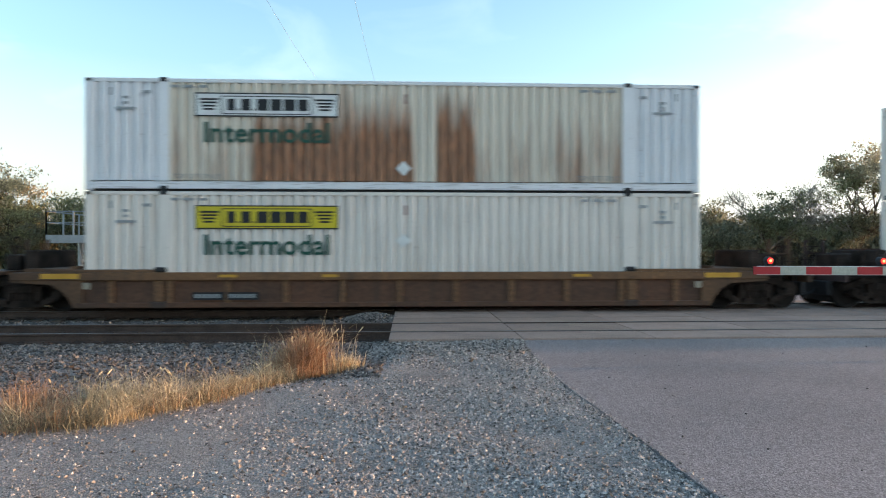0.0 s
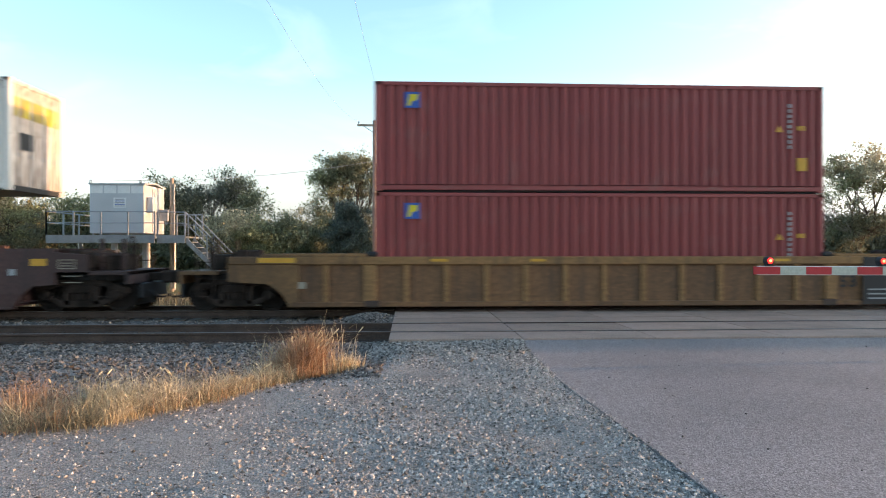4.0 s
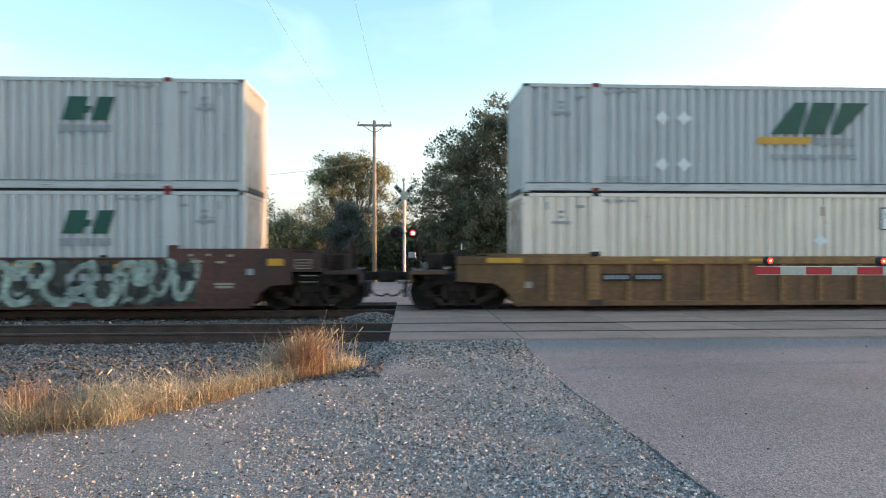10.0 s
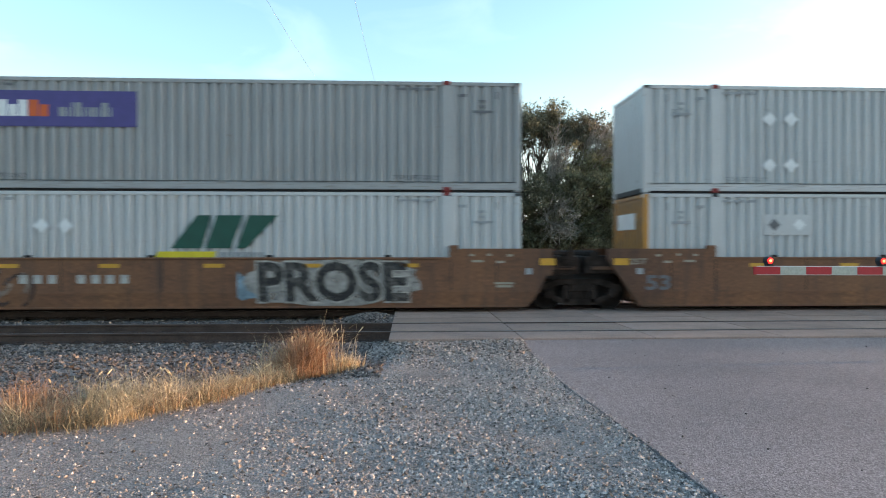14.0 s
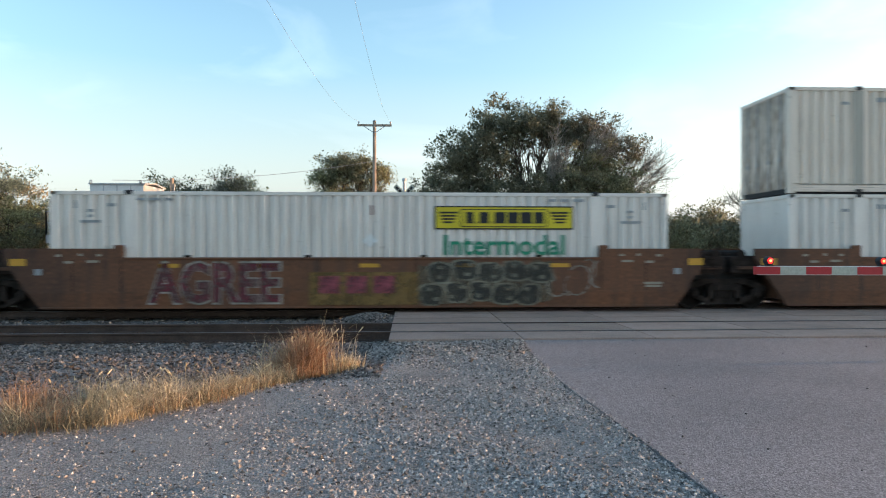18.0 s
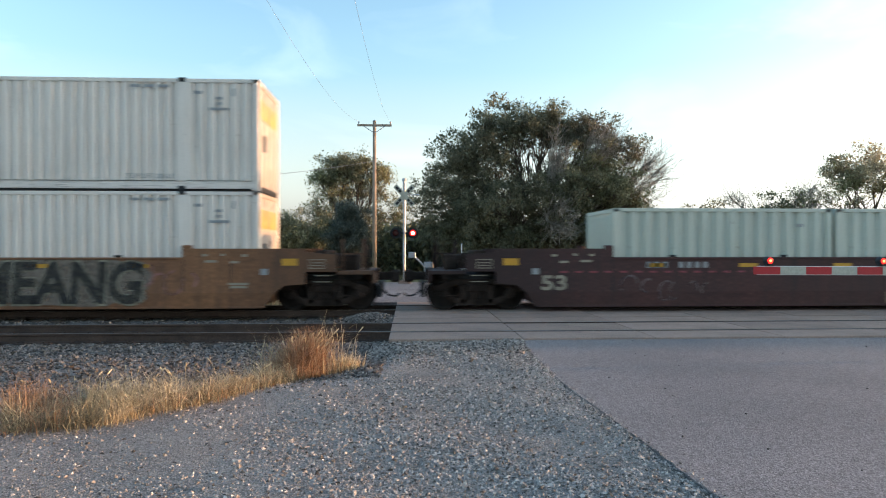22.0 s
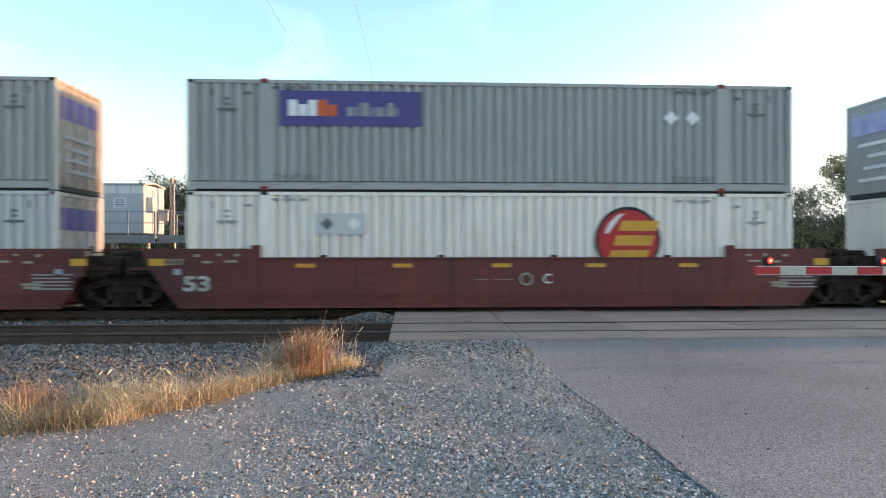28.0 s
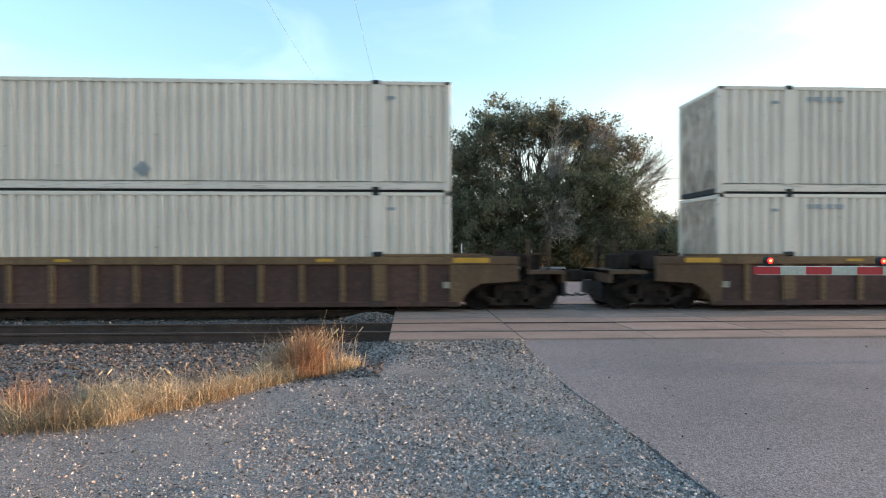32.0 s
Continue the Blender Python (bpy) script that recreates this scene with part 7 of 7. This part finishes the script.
SPOTS = [(-3.5, -2.9, 0.6, 0.9), (-2.6, -2.2, 0.6, 1.2), (-1.65, -0.9, 0.55, 0.95), (0.9, 1.85, 0.55, 0.95), (2.3, 3.3, 0.55, 0.9)]
cars = [
    (-0.25, rib_car("cc", C_OCHD, "low ochre well car with ribbed rusty sides", 1.05, panel=C_RUST_SHADE, number_at=(-5.3, 0.34), pitch=11), [(0, jbh(-3.45))], RUSTY),
    (22.9, plate_car("ca", C_FEC, "dark maroon well car with pale graffiti"), [(0, jbh(-3.5))], jbh(-3.5)),
    (42.3, plate_car("aa", C_FEC, "dark maroon well car with stencilled numbers"), [(0, box40(P_MAROON, "maroon 40-foot container with a small emblem"))], box40(P_MAROON, "maroon 40-foot container with a small emblem")),
    (61.5, plate_car("ac", C_FEC, "dark maroon well car with bright graffiti"), [(0, ocl(P_SAGE, "grey-green 40-foot container with a red logo"))], jbh(-3.6, "faded")),
    (84.95, rib_car("ca", C_OCH, "ochre ribbed well car", dark_ends=True, panel=C_OCHD), [(0, box40(P_MAROON, "maroon 40-foot container with a small emblem"))], box40(P_MAROON, "maroon 40-foot container with a small emblem")),
    (104.5, rib_car("aa", C_OCH, "ochre ribbed well car", dark_ends=True, panel=C_OCHD), [(0, jbh(-3.6, old=True, p=P_COOL))], jbh(-3.6)),
    (124.2, rib_car("ac", C_OCH, "ochre ribbed well car", dark_ends=True, panel=C_OCHD, number_at=(3.3, 0.8)), [(0, jbh(-3.5, old=True, p=P_COOL))], jbh(-3.5)),
    (147.54, plate_car("ca", C_BN, "brown well car with blue and grey graffiti"), [(0, jbh(-3.45, "faded", p=P_WHITE))], parcel(4.05, dia=((-4.15, 2.0), (-3.55, 2.0)), doors="left")),
    (166.97, plate_car("aa", C_BN, "brown well car with white outlined graffiti"), [(0, jbh(3.6))], rl(-3.9, ((3.4, 2.05), (4.0, 2.05), (3.4, 0.75), (4.0, 0.75)))),
    (186.37, plate_car("ac", C_BN, "brown well car with pink and green graffiti"), [(0, rl(4.1, ((-4.6, 2.0), (-4.0, 2.0))))], rl(4.1, ((-4.6, 2.0), (-4.0, 2.0), (-4.6, 0.75), (-4.0, 0.75)))),
    (209.8, rib_car("ca", C_OCH, "ochre ribbed well car", dark_ends=True, panel=C_OCHD, number_at=(-6.0, 0.8)), [(0, jbh(3.65, "outline", p=P_CREAM, green=M_GREENL))], abf(0.0, 1.6)),
    (229.32, rib_car("aa", C_OCH, "ochre ribbed well car", dark_ends=True, panel=C_OCHD), [(0, plain(P_COOL, "plain white 53-foot container"))], jbh(3.6, green=M_GREENL, p=P_CREAM)),
    (248.8, rib_car("ac", C_OCH, "ochre ribbed well car", dark_ends=True, panel=C_OCHD, number_at=(3.2, 0.8)), [(0, cofc)], jbh(3.6, "faded", p=P_RUSTY, rust=SPOTS)),
    (272.3, plate_car("ca", C_DT, "orange-brown well car with black and white graffiti", number=M_SOFTINK), [(0, abf(0.25, 1.42, bar=M_YELLOW))], parcel(-3.75)),
    (291.77, plate_car("aa", C_DT, "orange-brown well car with white graffiti", number=M_SOFTINK), [(0, emp(4.65))], rl(4.05, ((-4.6, 2.0), (-4.0, 2.0), (-4.6, 0.75), (-4.0, 0.75)))),
    (311.3, plate_car("ac", C_DT, "orange-brown well car with pale teal graffiti", number=M_SOFTINK), [(0, jbh(3.1, old=True, p=P_COOL))], parcel(-3.75, dia=((4.2, 2.0), (4.85, 2.0)))),
    (334.88, plate_car("ca", C_DT2, "rust-brown well car with silver graffiti", number=False), [(0, jbh(3.6, p=P_COOL))], plain(P_CREAM, "plain cream 53-foot container")),
    (354.41, plate_car("aa", C_DT2, "rust-brown well car with maroon graffiti", number=False), [(0, jbh(3.65, green=M_GREENL, doors="left"))], None),
    (373.92, plate_car("ac", C_DT2, "rust-brown well car with pale block graffiti", number=False), [(0, plain(P_OFF, "plain off-white 53-foot container"))], plain(P_CREAM, "plain cream 53-foot container with grimy posts", post=P_GRIME, doors="left")),
    (397.53, plate_car("cc", C_GREY, "blue-grey well car with few markings", number=False), [(-3.09, box20(P_BOX20, 0, "pale green 20-foot container")), (3.09, box20(P_BOX20, 0, "pale green 20-foot container"))], None),
    (421.03, plate_car("cc", car_paint((0.27, 0.125, 0.055), (0.10, 0.055, 0.036), (0.19, 0.088, 0.045)), "orange-brown well car with black graffiti", number=False), [(0, jbh(-3.6))], jbh(-3.55)),
    (444.58, plate_car("cc", C_CP, "dark maroon well car with pink graffiti"), [(-3.09, box20(P_BOX20, 0, "pale green 20-foot container")), (3.09, box20(P_BOX20, 0, "pale green 20-foot container"))], None),
    (468.14, plate_car("ca", C_CP, "dark maroon well car with faint grey graffiti"), [(0, parcel(4.05, True))], emp(4.75, paint((0.62, 0.60, 0.555), 0.1))),
    (487.69, plate_car("aa", C_CP, "dark maroon well car with grey and lime graffiti"), [(0, parcel(3.8, dia=((-4.2, 1.9), (-3.55, 1.9))))], reefer("white smooth-sided refrigerated container")),
    (507.18, plate_car("ac", C_CP, "dark maroon well car with faint sprayed scrawls"), [(0, reefer("white refrigerated container with black block logo", True, True))], reefer("white refrigerated container with black block logo", True)),
    (530.7, plate_car("ca", C_MAR, "clean maroon well car", number=M_STENC), [(0, parcel(-4.2, p=P_LGREY, dia=((4.6, 1.9), (5.25, 1.9))))], parcel(3.95, True)),
    (550.15, plate_car("aa", C_MAR, "clean maroon well car", number=M_STENC), [(0, emp(3.53, P_OFF, False, 1.64))], parcel(-3.85, dia=((4.7, 2.0), (5.3, 2.0)), z=1.7)),
    (569.59, plate_car("ac", C_MAR, "clean maroon well car", number=M_STENC), [(0, emp(4.72, P_OFF, False, 1.6))], parcel(-3.75, dia=((4.7, 2.0), (5.3, 2.0)), z=1.36)),
    (592.98, rib_car("cc", C_TAN, "brown ribbed well car with tan ribs", panel=C_TAND), [(0, plain(P_OFF, "plain white 53-foot container"))], plain(P_CREAM, "plain cream 53-foot container with dirty streaks", mid=P_STAINE)),
    (616.33, rib_car("cc", C_TAN, "brown ribbed well car with tan ribs", panel=C_TAND), [(0, plain(P_CREAM, "plain pale cream 53-foot container"))], plain(P_CREAM, "plain cream 53-foot container")),
    (639.72, rib_car("cc", C_TAN, "brown ribbed well car with tan ribs", panel=C_TAND), [(0, plain(P_CREAM, "plain pale cream 53-foot container"))], plain(P_CREAM, "plain cream 53-foot container with rusty streaks")),
]
def strokes(t, x0, x1, z0, z1, cols, seed, n=14, w=0.09):
    """Overlapping sprayed curves, for pieces that cannot be read."""
    g = np.random.default_rng(seed)
    for c_i, col in enumerate(cols):
        V, F = [], []
        for k in range(n):
            cx = x0 + (x1 - x0) * (k + g.uniform(0.2, 0.8)) / n
            cz, r = g.uniform(z0 + 0.25 * (z1 - z0), z1 - 0.25 * (z1 - z0)), (z1 - z0) * g.uniform(0.2, 0.42)
            a0, sweep, asp = g.uniform(0, 6.28), g.uniform(2.0, 5.2), g.uniform(0.5, 1.0)
            prev = len(V)
            for j in range(11):
                a = a0 + sweep * j / 10
                for q in (-0.5, 0.5):
                    rr = r + q * w * (1 + 0.3 * c_i)
                    V.append((cx + rr * asp * math.cos(a) + 0.15 * rr * math.sin(a), SIDE - 0.003 - 0.0011 * c_i - 0.0003 * (k % 3), min(max(cz + rr * math.sin(a), 0.18), 1.41)))
            F += [(prev + 2 * j, prev + 2 * j + 1, prev + 2 * j + 3, prev + 2 * j + 2) for j in range(10)]
        part("graffiti", (V, F), spray(col), t, "sprayed graffiti curves")


def bubbles(t, x0, x1, z0, z1, n, fill, line, seed, slits=2):
    """Sprayed bubble forms with an outline and dark slits."""
    g = np.random.default_rng(seed)
    w = (x1 - x0) / n
    for i in range(n):
        cx, cz, lean, pw = x0 + (i + 0.5) * w, (z0 + z1) / 2 + g.uniform(-0.05, 0.05), g.uniform(-0.25, 0.35), g.uniform(0.5, 0.8)
        rx, rz = w * g.uniform(0.46, 0.6), (z1 - z0) * g.uniform(0.44, 0.52)

        def shape(k, y):
            pts = []
            for a in np.linspace(0, 6.283, 20, endpoint=False):
                px, pz = rx * k * math.copysign(abs(math.cos(a)) ** pw, math.cos(a)) * (1 + 0.12 * math.sin(3 * a + i)), rz * k * math.copysign(abs(math.sin(a)) ** pw, math.sin(a))
                pts.append((cx + px + lean * pz, min(max(cz + pz, 0.17), 1.41)))
            return prism(pts, SIDE - y, SIDE)
        part("graffiti", shape(1.0, 0.004 + 0.0004 * (i % 2)), spray(line), t, "dark sprayed outline")
        part("graffiti", shape(0.84, 0.006 + 0.0004 * (i % 2)), spray(fill), t, "sprayed bubble form")
        for k in range(slits):
            sx, sz = cx + g.uniform(-0.25, 0.25) * w, cz + (0.22 if k else -0.2) * (z1 - z0)
            part("graffiti", prism([(sx - 0.12 * w, sz - 0.02), (sx + 0.1 * w, sz - 0.05), (sx + 0.14 * w, sz + 0.05), (sx - 0.08 * w, sz + 0.06)], SIDE - 0.009, SIDE), spray(line), t, "dark sprayed slit")


PALE, BONE, TEAL, SKYB = (0.50, 0.46, 0.40), (0.42, 0.40, 0.33), (0.16, 0.36, 0.34), (0.13, 0.24, 0.34)
PINK, ROSE, INK, SILVER = (0.42, 0.20, 0.19), (0.30, 0.07, 0.09), (0.025, 0.022, 0.022), (0.38, 0.38, 0.38)
SAGEG, LIME, NAVY, WINE = (0.20, 0.25, 0.17), (0.36, 0.42, 0.16), (0.05, 0.07, 0.16), (0.15, 0.025, 0.035)
C = [c[1] for c in cars]
tag(C[1], "HKAT", -5.2, -2.2, 0.36, 1.34, (0.56, 0.50, 0.43), None, 0.07)
number_bars(C[1], -4.43, -2.6, 0.75, 0.26)
part("graffiti", prism([(3.65, 1.1), (4.2, 1.28), (4.9, 1.15), (5.6, 1.3), (6.0, 0.95), (6.9, 0.55), (6.1, 0.6), (5.2, 0.35), (4.6, 0.42), (4.7, 0.7), (4.0, 0.75)], SIDE - 0.004, SIDE), spray(PALE), C[1], "pale sprayed arrow shape")
strokes(C[1], -8.0, -5.3, 0.5, 1.35, [(0.16, 0.12, 0.11)], 71, 8)
number_bars(C[2], -4.3, -2.55, 0.75, 0.26)
strokes(C[2], 3.4, 5.8, 0.3, 1.35, [SILVER], 72, 7, 0.06)
word("C", -1.0, 0.72, 0.24, 0.26, SIDE - 0.004, M_WHITE, C[2])
cloud(C[3], -5.0, 0.4, 0.2, 1.4, (0.12, 0.14, 0.15), 4)
bubbles(C[3], -4.9, 0.3, 0.22, 1.36, 6, TEAL, NAVY, 31)
strokes(C[3], -4.9, 0.3, 0.25, 1.38, [(0.24, 0.42, 0.36), SKYB, (0.3, 0.1, 0.08)], 73, 10)
number_bars(C[3], -4.36, -2.47, 0.78, 0.24)
tag(C[3], "H K A T", 1.1, 5.1, 0.38, 1.3, (0.56, 0.51, 0.44), None, 0.06)
bubbles(C[7], -5.7, -1.7, 0.76, 1.38, 6, (0.34, 0.32, 0.26), (0.17, 0.15, 0.12), 74)
bubbles(C[7], -5.8, -1.9, 0.2, 0.7, 6, (0.32, 0.30, 0.25), (0.17, 0.15, 0.12), 37)
number_bars(C[7], -5.07, -2.4, 0.72, 0.26)
cloud(C[7], 0.35, 4.2, 0.18, 1.38, (0.17, 0.25, 0.31), 5)
strokes(C[7], 0.4, 4.1, 0.22, 1.38, [(0.20, 0.32, 0.40), (0.10, 0.14, 0.18), (0.38, 0.47, 0.50)], 75, 9, 0.2)
part("graffiti", moved(lathe([(0.0, -0.006), (0.5, -0.006), (0.5, 0)], 24), Matrix.Translation((3.45, SIDE, 0.82))), spray((0.26, 0.15, 0.08)), C[7], "round brown sprayed disc")
tag(C[8], "BEKOR", -6.1, -1.2, 0.28, 1.32, (0.10, 0.045, 0.035), BONE, 0.03, 0.0)
cloud(C[8], 0.3, 3.5, 0.22, 1.3, (0.12, 0.11, 0.09), 6)
strokes(C[8], 0.3, 3.4, 0.28, 1.36, [(0.34, 0.36, 0.3), SAGEG], 76, 12, 0.12)
cloud(C[9], -4.3, -3.2, 0.3, 1.2, (0.16, 0.26, 0.26), 1)
cloud(C[9], -3.4, 1.15, 0.22, 1.38, (0.20, 0.13, 0.14), 2)
cloud(C[9], 1.2, 6.9, 0.2, 1.4, (0.07, 0.075, 0.06), 3)
strokes(C[9], -3.4, 1.0, 0.25, 1.38, [(0.50, 0.33, 0.34), INK, (0.55, 0.40, 0.41), (0.36, 0.44, 0.46)], 77, 12, 0.12)
strokes(C[9], 1.2, 6.8, 0.22, 1.4, [(0.40, 0.47, 0.40), INK, (0.44, 0.52, 0.45)], 78, 11, 0.14)
number_bars(C[9], 2.33, 4.92, 0.82, 0.22, M_GREYT)
strokes(C[13], -8.1, -4.6, 0.3, 1.35, [(0.07, 0.045, 0.04), (0.3, 0.22, 0.17)], 79, 10, 0.1)
number_bars(C[13], -4.77, -1.91, 0.75, 0.26)
cloud(C[13], 0.7, 1.5, 0.3, 1.1, (0.26, 0.36, 0.42), 9)
tag(C[13], "PROSE", 1.2, 5.1, 0.28, 1.32, INK, PALE, 0.035, -0.05, (0.40, 0.37, 0.33))
bubbles(C[14], 2.5, 6.8, 0.24, 1.36, 5, PALE, (0.10, 0.07, 0.05), 33)
for i in range(3):
    side_plate(C[14], 0.6 + 0.62 * i, 1.1 + 0.62 * i, 0.72, 1.15, spray(ROSE), "logo_block", "dull red logo block")
tag(C[15], "ZONE", 4.8, 8.3, 0.3, 1.32, (0.30, 0.47, 0.45), INK, 0.035, 0.25)
side_plate(C[16], -4.95, -1.88, 0.66, 1.0, M_BLACK, "stencil_plate", "black number panel")
for i in range(8):
    plate(-4.82 + 0.36 * i, -4.64 + 0.36 * i, 0.75, 0.91, SIDE - 0.006, M_STENC, C[16], "number_bar", d=0.004)
bubbles(C[16], 1.1, 4.35, 0.24, 1.38, 5, (0.50, 0.50, 0.49), INK, 96, 0)
strokes(C[16], 1.1, 4.3, 0.28, 1.36, [INK], 81, 8, 0.03)
strokes(C[16], -8.0, -6.6, 0.7, 1.36, [(0.42, 0.35, 0.3)], 82, 5, 0.04)
strokes(C[16], 4.8, 8.0, 0.75, 1.36, [(0.40, 0.31, 0.26)], 83, 8, 0.035)
strokes(C[16], -0.2, 0.7, 0.4, 1.2, [(0.40, 0.31, 0.26)], 84, 3, 0.04)
tag(C[17], "AGREE", -5.5, -2.2, 0.26, 1.3, WINE, BONE, 0.03)
side_plate(C[17], -1.45, 1.36, 0.2, 1.05, spray((0.24, 0.14, 0.04)), "painted_panel", "ochre painted block")
for i in range(3):
    plate(-1.2 + 0.7 * i, -0.65 + 0.7 * i, 0.5, 0.95, SIDE - 0.006, spray(ROSE), C[17], "logo_block", "dull red logo block", d=0.004)
cloud(C[17], 1.35, 4.9, 0.2, 1.35, (0.14, 0.10, 0.06), 7)
bubbles(C[17], 1.4, 4.6, 0.2, 0.8, 5, (0.035, 0.032, 0.026), (0.27, 0.24, 0.17), 85)
bubbles(C[17], 1.6, 4.9, 0.76, 1.36, 5, (0.045, 0.04, 0.03), (0.25, 0.23, 0.17), 36)
strokes(C[17], 4.9, 6.3, 0.4, 1.36, [(0.36, 0.32, 0.26)], 86, 5, 0.04)
side_plate(C[18], -4.9, -0.75, 0.18, 0.62, spray(NAVY), "painted_panel", "dark blue sprayed block")
bubbles(C[18], -5.2, -0.7, 0.42, 1.36, 7, (0.33, 0.34, 0.33), (0.14, 0.13, 0.13), 34)
tag(C[18], "KAEF", 5.1, 8.3, 0.25, 1.34, (0.36, 0.35, 0.29), (0.13, 0.11, 0.09), 0.035, 0.0, (0.16, 0.22, 0.17))
number_bars(C[18], 1.95, 4.5, 0.85, 0.24)
number_bars(C[19], -5.55, -3.73, 0.85, 0.22, M_BLACK)
tag(C[20], "SIREN", -4.7, -0.4, 0.25, 1.34, INK, (0.33, 0.30, 0.22), 0.035, 0.1, (0.24, 0.19, 0.15))
strokes(C[20], -0.4, 0.8, 0.4, 1.3, [(0.36, 0.17, 0.15)], 87, 4, 0.06)
tag(C[20], "MEANG", 1.0, 5.2, 0.24, 1.34, INK, (0.33, 0.30, 0.22), 0.035, 0.08, (0.24, 0.19, 0.15))
strokes(C[20], 5.2, 6.4, 0.5, 1.3, [(0.36, 0.17, 0.15)], 88, 4, 0.06)
number_bars(C[20], -6.9, -4.8, 0.85, 0.2, M_GREYT)
number_bars(C[21], -5.3, -3.55, 1.13, 0.2, M_GREYT)
side_plate(C[21], 1.3, 6.7, 0.18, 0.5, spray((0.26, 0.18, 0.12)), "painted_panel", "tan sprayed block")
tag(C[21], "BLOTR", 1.7, 6.2, 0.36, 1.36, (0.44, 0.24, 0.19), (0.06, 0.06, 0.07), 0.035, 0.12, (0.17, 0.22, 0.19))
strokes(C[21], -6.0, -3.3, 0.3, 0.95, [(0.18, 0.13, 0.13)], 89, 6, 0.05)
for i in range(24):
    side_plate(C[21], -7.6 + 0.4 * i, -7.4 + 0.4 * i, 1.02, 1.07, spray(ROSE), "reflector_dash")
cloud(C[22], -6.5, 0.1, 0.18, 1.3, (0.075, 0.065, 0.065), 8)
strokes(C[22], -6.4, 0.0, 0.25, 1.38, [(0.28, 0.27, 0.23), (0.10, 0.11, 0.12)], 90, 14, 0.13)
number_bars(C[22], -4.62, -2.16, 0.78, 0.24, spray(PALE))
strokes(C[22], 0.6, 7.8, 0.3, 1.36, [(0.27, 0.21, 0.12), (0.12, 0.13, 0.16)], 91, 15, 0.05)
tag(C[23], "VALUE", -5.6, 0.2, 0.28, 1.3, (0.36, 0.35, 0.32), INK, 0.035, 0.05, (0.07, 0.07, 0.055))
strokes(C[23], -5.6, 0.3, 0.24, 1.38, [INK], 95, 11, 0.05)
strokes(C[23], -5.8, 0.5, 0.28, 1.36, [(0.30, 0.38, 0.17)], 92, 10, 0.035)
strokes(C[23], 0.6, 6.5, 0.35, 1.36, [(0.22, 0.16, 0.13)], 93, 9, 0.04)
strokes(C[24], -3.0, 4.0, 0.35, 1.36, [(0.19, 0.13, 0.11)], 94, 9, 0.04)
for c in (C[13], C[14], C[15], C[25], C[26], C[27]):
    word("125T", -8.62, 1.24, 0.56, 0.16, SIDE - 0.004, M_DULL, c, "lettering", 0.02)
for c, ch in ((C[25], "A"), (C[26], "C"), (C[27], "B")):
    word(ch, 1.2, 0.74, 0.22, 0.26, SIDE - 0.004, M_WHITE, c)
    number_bars(c, -0.6, 0.4, 0.82, 0.06, M_GREYT)
    part("round_mark", lambda: lathe([(0.13, -0.004), (0.17, -0.004), (0.17, 0), (0.13, 0)], 16), M_GREYT, c, at=pose(0.75, SIDE, 0.86), key="roundmark")
    for k in range(5):
        side_plate(c, 7.6, 8.6 - 0.1 * (k % 2), 0.62 + 0.09 * k, 0.65 + 0.09 * k, M_GREYT, "print_bar")
number_bars(C[27], 3.0, 5.25, 0.72, 0.26)
for i in range(3):
    plate(1.0 + 0.65 * i, 1.5 + 0.65 * i, 0.5, 1.05, -1.405, spray(ROSE), C[11], "logo_block", "dull red logo block", d=0.003)
for c in (C[10], C[11], C[12]):
    plate({0: 1.9, 1: 2.9, 2: -2.7}[[C[10], C[11], C[12]].index(c)], {0: 2.38, 1: 3.38, 2: -2.22}[[C[10], C[11], C[12]].index(c)], 0.6, 1.0, -1.405, M_GREYT, c, "card_plate", "pale square card", d=0.003)
for at, car, lower, upper in cars:
    put(car, at, 0.0)
    load(at, lower, upper)


def motions():
    """The whole train rolls past towards -x, slowing slightly."""
    times = [0, 4, 8, 12, 16, 20, 24, 28, 32]
    for t, at, z in TRAIN:
        walk(t, [(k, pose(at - travelled(k), FAR_TRACK, z)) for k in times])


motions()
